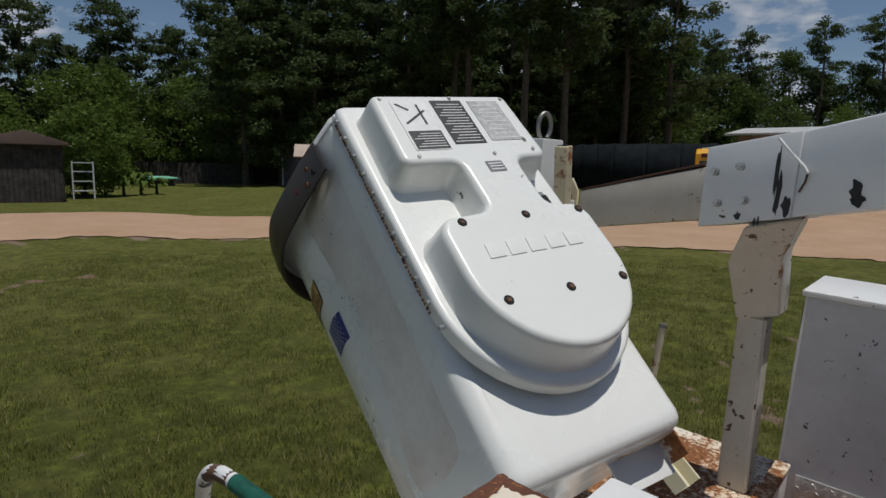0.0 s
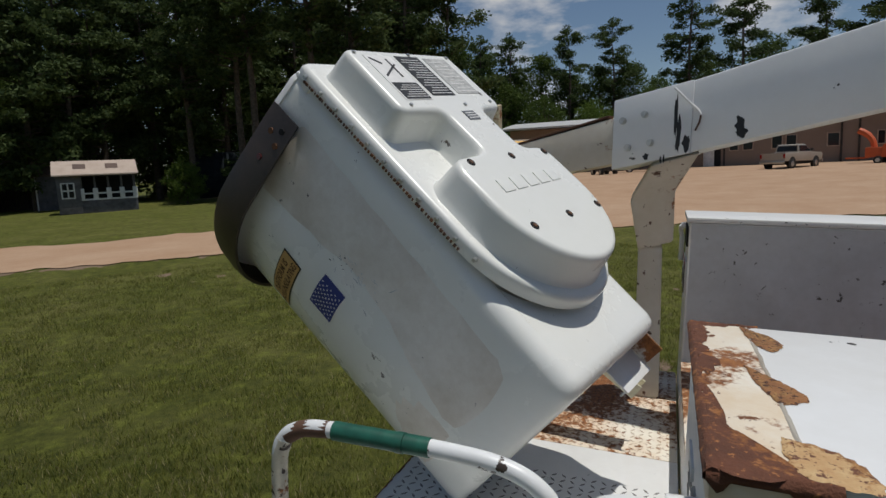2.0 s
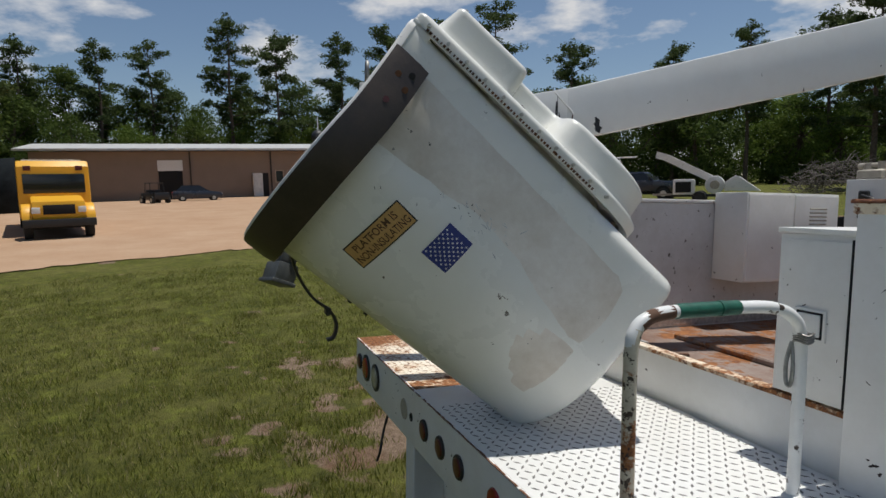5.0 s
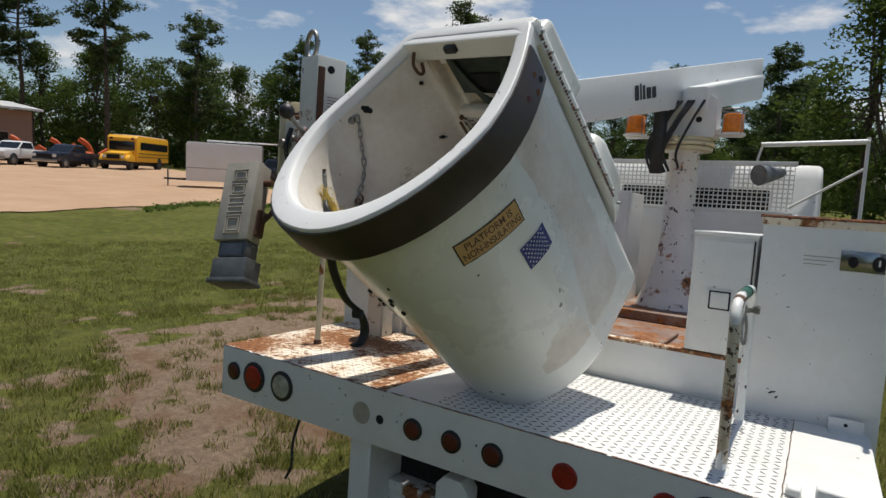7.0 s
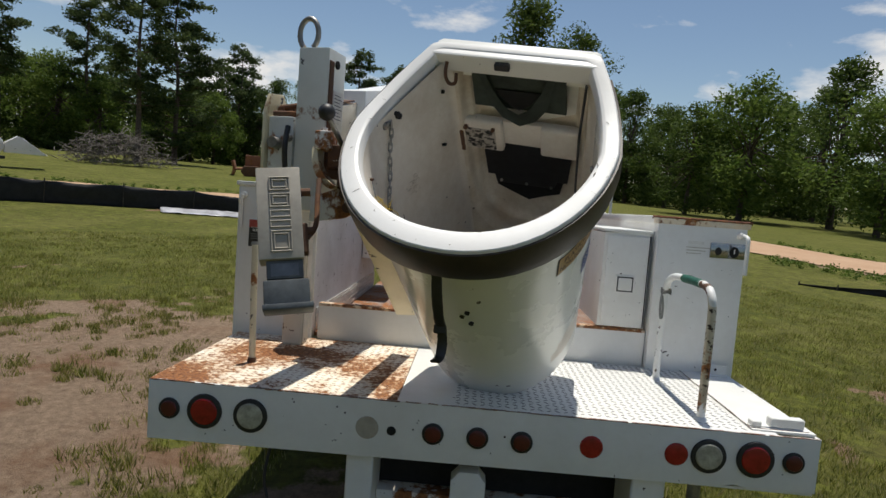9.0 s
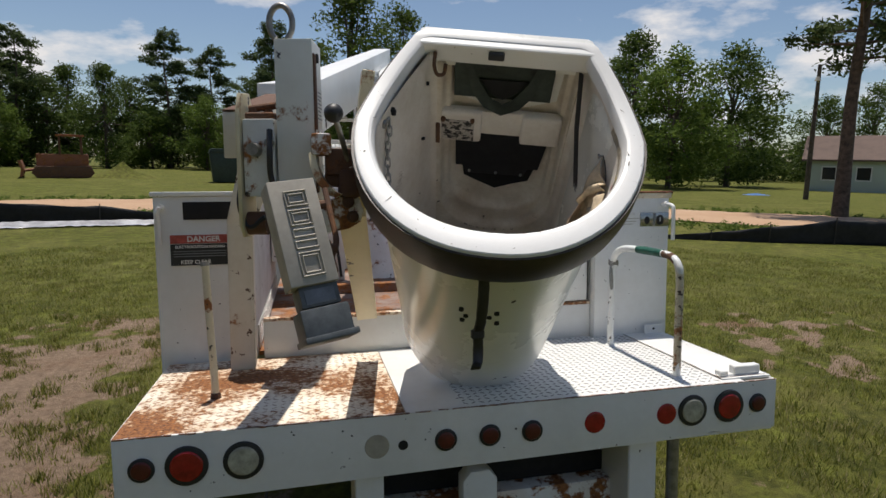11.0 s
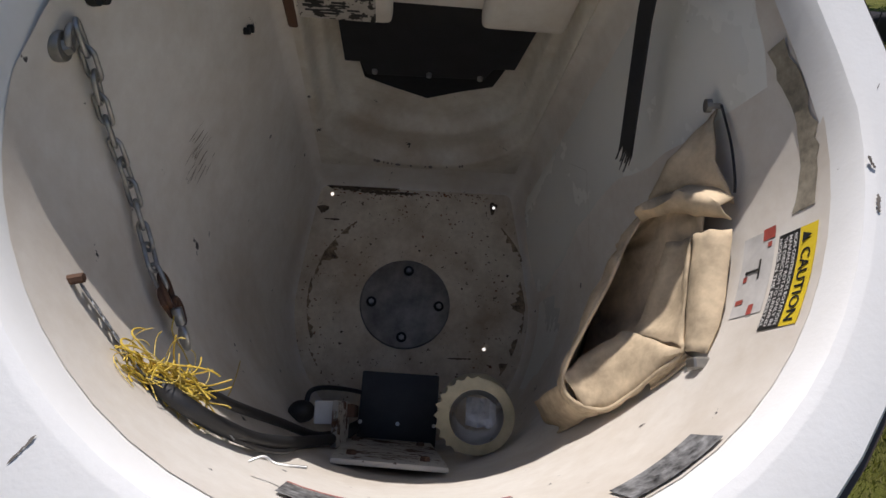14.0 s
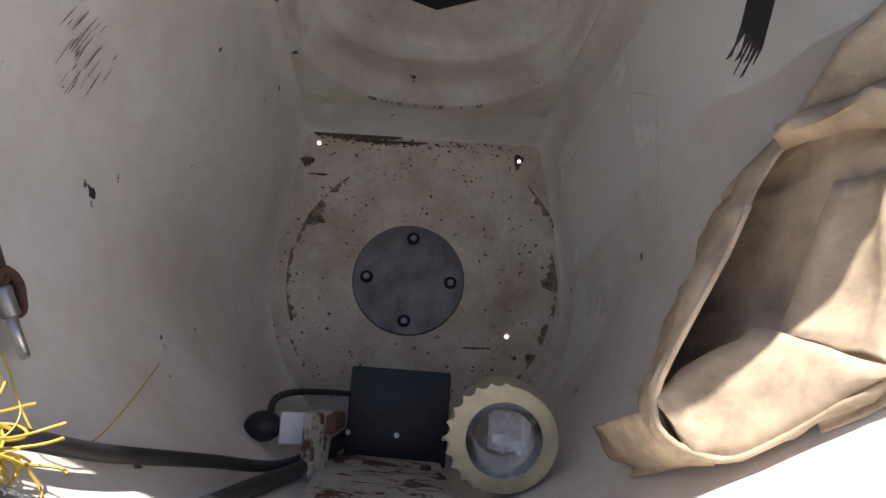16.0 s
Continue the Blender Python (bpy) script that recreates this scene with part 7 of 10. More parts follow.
# boom rest leg on the deck
M_LEG = painted("rest_leg_paint", (0.68, 0.65, 0.58), 0.5, 0.55, (0.44, 0.37, 0.26), chips=0.8, chip_colour=(0.09, 0.045, 0.025), rust=0.08, scale=1.3)
leg = tk("boom_rest", "bent off-white steel boom rest leg with chipped rusty paint", "boom rest")
bm = bmesh.new()
loft(bm, [[Vector((-0.925, 0.645, 1.0)), Vector((-0.825, 0.645, 1.0)), Vector((-0.825, 0.745, 1.0)), Vector((-0.925, 0.745, 1.0))],
          [Vector((-0.915, 0.635, 1.64)), Vector((-0.815, 0.635, 1.64)), Vector((-0.815, 0.725, 1.64)), Vector((-0.915, 0.725, 1.64))]], True, True, True)
bmesh.ops.recalc_face_normals(bm, faces=bm.faces)
bmesh.ops.bevel(bm, geom=list(bm.edges), offset=0.008, segments=2, affect="EDGES")
part("post", bm, M_LEG, leg, smooth=40)
bm = bmesh.new()
loft(bm, [[Vector((-0.918, 0.635, 1.62)), Vector((-0.800, 0.635, 1.62)), Vector((-0.800, 0.765, 1.66)), Vector((-0.918, 0.765, 1.66))],
          [Vector((-0.86, 0.60, 1.84)), Vector((-0.73, 0.60, 1.82)), Vector((-0.72, 0.76, 1.86)), Vector((-0.86, 0.76, 1.88))],
          [Vector((-0.70, 0.68, 1.985)), Vector((-0.54, 0.68, 1.955)), Vector((-0.52, 0.83, 2.0)), Vector((-0.68, 0.83, 2.03))]], True, True, True)
bmesh.ops.recalc_face_normals(bm, faces=bm.faces)
bmesh.ops.bevel(bm, geom=list(bm.edges), offset=0.006, segments=2, affect="EDGES")
part("bent_head", bm, M_LEG, leg, smooth=40)
on_truck(leg)

# ---- the boom's tip: pin post, valves, control box, pivot and brace ----
U_, W_ = side_n, D
POST = Matrix.Translation((-0.604, -0.078, 0)) @ Matrix((U_, W_, Vector((0, 0, 1)))).transposed().to_4x4()
tip = tk("tip_assembly", "weathered white boom-tip post with valves and a control box", "boom tip")
bm = bmesh.new()
box(bm, -0.055, 0.055, -0.062, 0.062, 1.66, 2.19, 0.006, POST, 2)
part("post", bm, painted("tip_paint", (0.72, 0.73, 0.69), 0.42, 0.35, (0.42, 0.40, 0.32), chips=0.35, rust=0.1), tip, smooth=40)
bm = bmesh.new()
box(bm, 0.0555, 0.058, -0.02, 0.05, 1.96, 2.06, 0.0, POST)
plq = part("faded_label", bm, M_LABEL, tip)
bm = bmesh.new()
for i in range(8):
    box(bm, 0.058, 0.0588, -0.015, 0.04 - 0.008 * (i % 3), 1.968 + 0.011 * i, 1.971 + 0.011 * i, 0.0, POST)
part("label_print", bm, M_SKYGREY, plq)
bm = bmesh.new()
box(bm, 0.054, 0.060, -0.058, -0.030, 1.75, 2.15, 0.002, POST)
part("rust_streak", bm, M_RUST, tip, "rusty weld seam")
for u, w, z in ((0.056, -0.005, 2.145), (0.056, 0.01, 1.90)):
    bm = bmesh.new()
    cyl(bm, POST @ Vector((u - 0.004, w, z)), POST @ Vector((u + 0.004, w, z)), 0.014, 0.014, 14)
    part("pin_hole", bm, M_HOLE, tip)
bm = bmesh.new()
ring_pts = [POST @ Vector((-0.052 + 0.034 * math.sin(a) + 0.012, -0.03 + 0.0 * a, 2.195 + 0.045 + 0.050 * -math.cos(a))) for a in [radians(30 + 300 * i / 18) for i in range(19)]]
tube(bm, ring_pts, 0.009, 10)
part("lifting_eye", bm, M_STEEL, tip, "dark forged lifting eye on the post", smooth=60)
# valve block on the far side
bm = bmesh.new()
box(bm, -0.155, -0.062, -0.06, 0.06, 1.74, 1.965, 0.006, POST, 2)
part("valve_block", bm, painted("valve_paint", (0.70, 0.71, 0.68), 0.45, 0.4, chips=0.35, rust=0.12, scale=1.6), tip, smooth=40)
bm = bmesh.new()
prism(bm, [(-0.075, 1.66), (-0.045, 1.62), (0.02, 1.62), (0.06, 1.68), (0.065, 2.0), (0.03, 2.05), (-0.05, 2.04), (-0.075, 1.98)], "x", -0.170, -0.158, 0.003, POST)
part("side_plate", bm, M_CREAM, tip, "worn edge plate", smooth=40)
bm = bmesh.new()
for u, w, z0, h, r in ((-0.135, -0.02, 1.965, 0.035, 0.014), (-0.10, 0.02, 1.965, 0.045, 0.016), (-0.085, -0.03, 1.965, 0.03, 0.012)):
    bm = bmesh.new()
    cyl(bm, POST @ Vector((u, w, z0)), POST @ Vector((u, w, z0 + h)), r, r * 0.8, 8)
    part("valve_fitting", bm, M_RUST, tip, "rusty valve fitting")
bm = bmesh.new()
box(bm, -0.15, -0.065, -0.05, 0.05, 1.966, 1.985, 0.004, POST)
cyl(bm, POST @ Vector((-0.15, 0.0, 2.0)), POST @ Vector((-0.07, 0.0, 2.01)), 0.011, 0.011, 10)
part("valve_cover", bm, M_RUST, tip, "rusty valve cover plate")
bm = bmesh.new()
cyl(bm, POST @ Vector((-0.118, -0.06, 1.875)), POST @ Vector((-0.118, -0.095, 1.875)), 0.020, 0.018, 16)
part("knob", bm, M_STEEL, tip, smooth=40)
bm = bmesh.new()
cyl(bm, POST @ Vector((-0.075, -0.06, 1.895)), POST @ Vector((-0.075, -0.080, 1.895)), 0.013, 0.012, 12)
part("knob", bm, M_STEEL, tip, smooth=40)
bm = bmesh.new()
tube(bm, smooth_path([POST @ Vector(v) for v in ((-0.07, -0.08, 1.93), (-0.066, -0.10, 1.87), (-0.068, -0.09, 1.80), (-0.05, -0.09, 1.73))], 5), 0.009, 8)
tube(bm, smooth_path([POST @ Vector(v) for v in ((-0.165, -0.04, 1.80), (-0.175, -0.05, 1.72), (-0.15, -0.05, 1.65), (-0.10, -0.05, 1.68))], 5), 0.008, 8)
part("hydraulic_hose", bm, M_BLACK, tip, "short black hydraulic hoses", smooth=60)
bm = bmesh.new()
cyl(bm, POST @ Vector((-0.165, -0.02, 1.66)), POST @ Vector((-0.10, -0.02, 1.66)), 0.035, 0.035, 20)
part("worn_roller", bm, M_RUST, tip, "brown worn roller", smooth=40)
# control box with the raised maker's mark
TL, TR_, BL = Vector((-0.689, -0.412, 1.777)), Vector((-0.574, -0.376, 1.790)), Vector((-0.653, -0.503, 1.522))
cu_ = (TR_ - TL).normalized()
cw_ = (TL - BL).normalized()
cn_ = cu_.cross(cw_).normalized()
cw_ = cn_.cross(cu_)
CTRL = Matrix.Translation(TL) @ Matrix((cu_, cw_, cn_)).transposed().to_4x4()
bm = bmesh.new()
box(bm, 0.0, 0.122, -0.272, 0.0, -0.075, 0.0, 0.004, CTRL, 2)
ctrl = part("control_box", bm, M_ALU, tip, "grey cast control box with raised outlined shapes", smooth=40)
bm = bmesh.new()


def stroke(x0, x1, y0, y1):
    box(bm, x0, x1, y0, y1, 0.0, 0.005, 0.0015, CTRL)


for y0, y1 in ((-0.252, -0.190), (-0.182, -0.160), (-0.152, -0.130), (-0.122, -0.080), (-0.072, -0.030)):
    for k in range(2):
        o = 0.008 * k
        if y1 - y0 < 0.03 and k:
            continue
        stroke(0.034 + o, 0.038 + o, y0 + o, y1 - o)
        stroke(0.088 - o, 0.092 - o, y0 + o, y1 - o)
        stroke(0.034 + o, 0.092 - o, y0 + o, y0 + o + 0.004)
        stroke(0.034 + o, 0.092 - o, y1 - o - 0.004, y1 - o)
part("raised_mark", bm, M_ALU, ctrl, kind="stuff")
bm = bmesh.new()
box(bm, 0.018, 0.118, -0.325, -0.272, -0.080, -0.012, 0.005, CTRL, 2)
sub = part("lower_unit", bm, M_GREY, tip, "dark grey unit with a scuffed label", smooth=40)
bm = bmesh.new()
box(bm, 0.030, 0.105, -0.318, -0.282, -0.0115, -0.0100, 0.0, CTRL)
part("worn_label", bm, M_SKYGREY, sub)
bm = bmesh.new()
box(bm, 0.008, 0.132, -0.402, -0.328, -0.090, -0.005, 0.007, CTRL, 2)
box(bm, 0.004, 0.140, -0.412, -0.396, -0.094, 0.004, 0.004, CTRL, 2)
part("base_unit", bm, M_GREY, tip, "dark grey plastic foot of the control box", smooth=40)
bm = bmesh.new()
for yy in (-0.06, -0.18):
    cyl(bm, CTRL @ Vector((0.122, yy, -0.05)), CTRL @ Vector((0.150, yy, -0.05)), 0.012, 0.012, 10)
box(bm, 0.120, 0.136, -0.25, -0.16, -0.07, -0.03, 0.004, CTRL)
tube(bm, smooth_path([CTRL @ Vector(v) for v in ((0.135, -0.2, -0.05), (0.16, -0.16, -0.06), (0.17, -0.08, -0.08), (0.18, 0.0, -0.10))], 5), 0.008, 8)
part("side_fitting", bm, M_RUST, tip, "greasy side fittings")
# joystick lever with a black ball
bm = bmesh.new()
tube(bm, smooth_path([(-0.463, -0.175, 1.80), (-0.480, -0.225, 1.86), (-0.498, -0.28, 1.91), (-0.513, -0.318, 1.95)], 5), 0.008, 10)
lev = part("lever", bm, M_STEEL, tip, "bent lever with a black ball knob", smooth=60)
bm = bmesh.new()
bmesh.ops.create_uvsphere(bm, u_segments=24, v_segments=16, radius=0.0255, matrix=Matrix.Translation((-0.516, -0.324, 1.958)))
part("ball_knob", bm, M_BLACK, lev, smooth=80)
# pivot hardware between post and bucket
bm = bmesh.new()
box(bm, -0.575, -0.520, -0.235, -0.150, 1.855, 1.915, 0.008, None, 2)
cyl(bm, (-0.55, -0.215, 1.91), (-0.55, -0.215, 1.925), 0.013, 0.012, 6)
part("lever_bracket", bm, M_RUSTY, tip, "white bracket with rust and a bolt", smooth=40)
bm = bmesh.new()
arc = smooth_path([(-0.565, -0.22, 1.86), (-0.560, -0.235, 1.82), (-0.545, -0.245, 1.78), (-0.515, -0.245, 1.745), (-0.495, -0.24, 1.735)], 5)
loft(bm, [[a_ + Vector(o) for o in ((-0.018, 0, 0), (0.0, 0, 0.010), (0.006, 0.04, 0.010), (-0.012, 0.04, 0))] for a_ in arc], True, True, True)
bmesh.ops.recalc_face_normals(bm, faces=bm.faces)
part("curved_guard", bm, M_CREAM, tip, "curved cream guard strip")
bm = bmesh.new()
box(bm, -0.535, -0.455, -0.215, -0.10, 1.80, 1.875, 0.008, None, 2)
box(bm, -0.500, -0.440, -0.225, -0.12, 1.735, 1.815, 0.012, None, 2)
cyl(bm, (-0.535, -0.17, 1.79), (-0.43, -0.20, 1.78), 0.022, 0.022, 14)
part("pivot_block", bm, M_RUST, tip, "rusty pivot casting", smooth=40)
bm = bmesh.new()
prism(bm, [(-0.585, 1.625), (-0.475, 1.645), (-0.440, 1.665), (-0.432, 1.70), (-0.445, 1.735), (-0.475, 1.748), (-0.585, 1.705)], "y", -0.205, -0.150, 0.005)
hp = part("hinge_plate", bm, M_RUSTY, tip, "white hinge plate with rusty rounded ear", smooth=40)
for x, z in ((-0.475, 1.722), (-0.463, 1.680)):
    bm = bmesh.new()
    cyl(bm, (x, -0.203, z), (x, -0.216, z), 0.018, 0.016, 18)
    cyl(bm, (x, -0.214, z), (x, -0.224, z), 0.009, 0.009, 6)
    part("bolt", bm, M_RUST, hp, smooth=40)
for x0, x1, y0, y1, z0, z1 in ((-0.46, -0.40, -0.10, -0.02, 1.70, 1.78), (-0.46, -0.40, -0.04, 0.03, 1.82, 1.90)):
    bm = bmesh.new()
    box(bm, x0, x1, y0, y1, z0, z1, 0.008, None, 2)
    part("mounting_arm", bm, M_CREAM, tip, "cream mounting arm behind the bucket", smooth=40)
# cream brace down to the beam
bm = bmesh.new()
a_, b_ = Vector((-0.452, -0.03, 1.675)), Vector((-0.345, 0.67, 1.190))
ax = (b_ - a_).normalized()
sx_ = Vector((1, 0, 0))
sx_ = (sx_ - ax * sx_.dot(ax)).normalized()
sy_ = ax.cross(sx_)
for off, hx, hy in ((0.0, 0.040, 0.006),):
    loft(bm, [[p + sx_ * i * hx + sy_ * j * hy for i, j in ((-1, -1), (1, -1), (1, 1), (-1, 1))] for p in (a_, b_)], True, True, True)
for sgn in (-1, 1):
    loft(bm, [[p + sx_ * (sgn * 0.040 + i * 0.004) + sy_ * j for i, j in ((-1, -0.045), (1, -0.045), (1, 0.006), (-1, 0.006))] for p in (a_, b_)], True, True, True)
bmesh.ops.recalc_face_normals(bm, faces=bm.faces)
part("brace", bm, M_BRACE, tip, "cream channel brace leaning on the beam", smooth=40)
on_truck(tip)

# rubber strap that hangs off the bucket's rim
strap_t = tk("hanging_strap", "black rubber strap hanging below the bucket rim", "strap")
bm = bmesh.new()
line_ = smooth_path([(-0.150, -0.478, 1.555), (-0.145, -0.452, 1.47), (-0.138, -0.405, 1.395), (-0.130, -0.352, 1.352), (-0.124, -0.330, 1.305), (-0.128, -0.338, 1.262), (-0.140, -0.358, 1.250)], 6)
rings_ = []
for k, q in enumerate(line_):
    d_ = (line_[min(k + 1, len(line_) - 1)] - line_[max(k - 1, 0)]).normalized()
    n_ = d_.cross(Vector((1, 0, 0))).normalized()
    w_ = 0.0150 + 0.0022 * wob(k * 0.5, 3.0)
    rings_.append([q + Vector((i * w_, 0, 0)) + n_ * j * 0.0045 for i, j in ((-1, -0.6), (-0.8, -1), (0.8, -1), (1, -0.6), (1, 0.6), (0.8, 1), (-0.8, 1), (-1, 0.6))])
loft(bm, rings_, True, True, True)
bmesh.ops.recalc_face_normals(bm, faces=bm.faces)
part("strap", bm, M_BLACK, strap_t, smooth=60)
bm = bmesh.new()
box(bm, -0.152, -0.114, -0.365, -0.347, 1.335, 1.362, 0.004)
part("clamp", bm, M_BLACK, strap_t)
on_truck(strap_t)
# bare frame under the bucket's heel
heel = tk("heel_bracket", "white folded bracket under the bucket's lower edge", "bracket")
HB = BUCKET @ Matrix.Translation((-0.10, 0.24, -0.045))
for nm, dims, mt_, lb_ in (("top_plate", (-0.16, 0.02, -0.02, 0.05, -0.035, -0.029), M_EDGE, "stained top plate"), ("foot_plate", (-0.16, 0.02, -0.026, -0.020, -0.115, -0.030), M_TRUCK, ""),
                           ("side_plate", (-0.164, -0.158, -0.026, 0.05, -0.095, -0.030), M_RUSTY, "rusty side plate"), ("lower_plate", (-0.135, 0.0, -0.060, -0.024, -0.112, -0.106), M_TRUCK, "bent lower plate")):
    bm = bmesh.new()
    box(bm, *dims, 0.002, HB, 2)
    part(nm, bm, mt_, heel, lb_, smooth=40)
for x_ in (-0.13, -0.02):
    bm = bmesh.new()
    cyl(bm, HB @ Vector((x_, -0.026, -0.07)), HB @ Vector((x_, -0.034, -0.07)), 0.009, 0.008, 6)
    part("bolt", bm, M_RUST, heel)
on_truck(heel)

# ---- loose things in the bucket, in the bucket's axes ----
def in_bucket(name, label, category):
    return thing(name, label, category, m=BUCKET)


def wall_in(y, z, side, off=0.002):
    """A point on the rounded inner wall at a given y and height, on the +x or -x side."""
    t = max(0.0, min(1.0, z / 0.95))
    wm, yr = 0.292 + 0.053 * t, -0.330 - 0.016 * t
    if y >= 0:
        q = max(0.0, 1 - y / 0.29)
        x = 0.254 + (wm - 0.254) * (q + (0.25 + 0.35 * t) * q * (1 - q))
    else:
        x = wm * max(0.0, 1 - (y / yr) ** 2) ** 0.46
    return Vector((side * (x - off) + lean(y, z), y + (0 if y > -0.25 else off), z))


def inner_sheet(name, mat_, parent_, y0, y1, z0, z1, side, off, label="", n_=6, slant=0.0):
    vs_, fs_ = [], []
    for i in range(n_ + 1):
        for j in range(n_ + 1):
            y = y0 + (y1 - y0) * i / n_
            vs_.append(wall_in(y + slant * (j / n_), z0 + (z1 - z0) * j / n_, side, off))
    for i in range(n_):
        for j in range(n_):
            p = i * (n_ + 1) + j
            fs_.append((p, p + 1, p + n_ + 2, p + n_ + 1))
    return raw(name, vs_, fs_, mat_, parent_, label, True)


def inner_text(text, parent_, mat_, y0, y1, z_mid, height, side, off):
    """Letters that run down the wall from y0 to y1."""
    ob = writing("lettering", text, 1.0, Matrix.Identity(4), mat_, parent_, 0.015, "LEFT", 0.0)
    xs, ys = [v.co.x for v in ob.data.vertices], [v.co.y for v in ob.data.vertices]
    x0, x1, b0, b1 = min(xs), max(xs), min(ys), max(ys)
    for v in ob.data.vertices:
        y = y0 + (y1 - y0) * (v.co.x - x0) / (x1 - x0)
        z = z_mid + height * ((v.co.y - (b0 + b1) / 2) / (b1 - b0))
        v.co = wall_in(y, z, side, off)


decals = in_bucket("caution_label", "black and yellow caution label with white text", "label")
inner_sheet("backing", M_INK, decals, -0.088, -0.180, 0.894, 0.9225, 1, 0.0015)
bar = inner_sheet("yellow_bar", M_CAUTION, decals, -0.088, -0.180, 0.923, 0.945, 1, 0.0015)
inner_text("CAUTION", decals, M_INK, -0.110, -0.176, 0.934, 0.012, 1, 0.0024)
for i, txt in enumerate(("NON-CONTINUOUS ROTATION", "MANUALLY ROTATE ONLY IN", "THE DIRECTION TO UNWIND", "HOSES IN THE PEDESTAL")):
    inner_text(txt, decals, M_LABEL, -0.092, -0.177, 0.9185 - 0.0068 * i, 0.0046, 1, 0.0024)
tri = [wall_in(-0.094, 0.928, 1, 0.0026), wall_in(-0.104, 0.928, 1, 0.0026), wall_in(-0.099, 0.940, 1, 0.0026)]
raw("warning_triangle", tri, [(0, 1, 2)], M_INK, decals)
on_truck(decals)
pict = in_bucket("pictogram_label", "torn white label with a black line figure and red scraps", "label")
inner_sheet("paper", plain("old_paper", (0.58, 0.56, 0.53), 0.7, 0, 0.12, 25), pict, -0.076, -0.160, 0.838, 0.888, 1, 0.0013)
for y0, y1, z0, z1 in ((-0.074, -0.086, 0.870, 0.888), (-0.089, -0.094, 0.878, 0.884), (-0.118, -0.124, 0.846, 0.852), (-0.142, -0.147, 0.842, 0.854), (-0.150, -0.160, 0.866, 0.874)):
    inner_sheet("red_scrap", M_REDSIGN, pict, y0, y1, z0, z1, 1, 0.002, n_=2)
inner_sheet("figure_bar", M_INK, pict, -0.104, -0.124, 0.868, 0.871, 1, 0.0021, n_=2)
inner_sheet("figure_bar", M_INK, pict, -0.113, -0.116, 0.848, 0.871, 1, 0.0023, n_=2)
on_truck(pict)
glue = in_bucket("glue_patch", "tan dried glue patch where a label peeled off", "glue patch")
vs_, fs_ = [], []
rg4 = random.Random(8)
edge0, edge1 = [], []
for i in range(17):
    t = i / 16
    y, z = 0.100 - 0.170 * t, 0.926 + 0.012 * math.sin(3 * t) - 0.004 * t
    w = 0.010 + 0.006 * rg4.random()
    edge0.append(wall_in(y, z - w, 1, 0.0012))
    edge1.append(wall_in(y, z + w * rg4.uniform(0.6, 1.2), 1, 0.0012))
raw("patch", edge0 + edge1, [(i, i + 1, 17 + i + 1, 17 + i) for i in range(16)], plain("dried_glue", (0.33, 0.29, 0.22), 0.8, 0, 0.25, 60), glue)
on_truck(glue)
front = in_bucket("worn_label", "worn grey label strips with red edges under the rim", "label")
M_WORN = plain("worn_print", (0.22, 0.22, 0.22), 0.7, 0, 0.5, 90)
for x0, x1 in ((-0.124, -0.027), (-0.018, 0.085)):
    for k, (zz0, zz1, mt) in enumerate(((0.812, 0.872, M_WORN), (0.806, 0.8115, M_REDSIGN))):
        vs_ = []
        for i in range(7):
            x = x0 + (x1 - x0) * i / 6
            for z in (zz0, zz1):
                t = z / 0.95
                wm, yr = 0.292 + 0.053 * t, -0.330 - 0.016 * t
                vs_.append((x, yr * (1 - (abs(x) / wm) ** 2.17) ** 0.5 + 0.004, z))
        raw("strip", vs_, [(2 * i, 2 * i + 1, 2 * i + 3, 2 * i + 2) for i in range(6)], mt, front)
inner_sheet("strip", M_WORN, front, -0.272, -0.317, 0.905, 0.953, 1, 0.002)
on_truck(front)

# canvas tool bag on the right wall
bag = in_bucket("canvas_bag", "sagging tan canvas tool bag with an open mouth", "bag")


def keep_in(p, off=0.004):
    """Hold a point of the cloth inside the wall."""
    lim = wall_in(max(-0.30, p.y), p.z, 1, off).x
    return Vector((min(p.x, lim), p.y, p.z))


def cloth(name, rows, label="", thick=0.0022, crumple=0.004, seed=0.0):
    """A creased sheet of canvas through rows of points."""
    bm_ = bmesh.new()
    n_i = len(rows)
    out = []
    for i, row in enumerate(rows):
        line = smooth_path(row, 5)
        m_j = len(line)
        out.append([keep_in(v + Vector((wob(i * 0.7, j * 0.30, seed), wob(i * 0.8, j * 0.33, seed + 4), wob(i * 0.6, j * 0.28, seed + 8))) * crumple) for j, v in enumerate(line)])
    loft(bm_, out, False)
    bmesh.ops.recalc_face_normals(bm_, faces=bm_.faces)
    ob_ = part(name, bm_, M_CANVAS, bag, label, smooth=75)
    so_ = ob_.modifiers.new("cloth", "SOLIDIFY")
    so_.thickness, so_.offset = thick, 0
    return ob_


def between(a_, b_, n_, bulge=(0, 0, 0)):
    """Rows that go from one line of points to another."""
    return [[Vector(p).lerp(Vector(q), k / n_) + Vector(bulge) * math.sin(math.pi * k / n_) for p, q in zip(a_, b_)] for k in range(n_ + 1)]


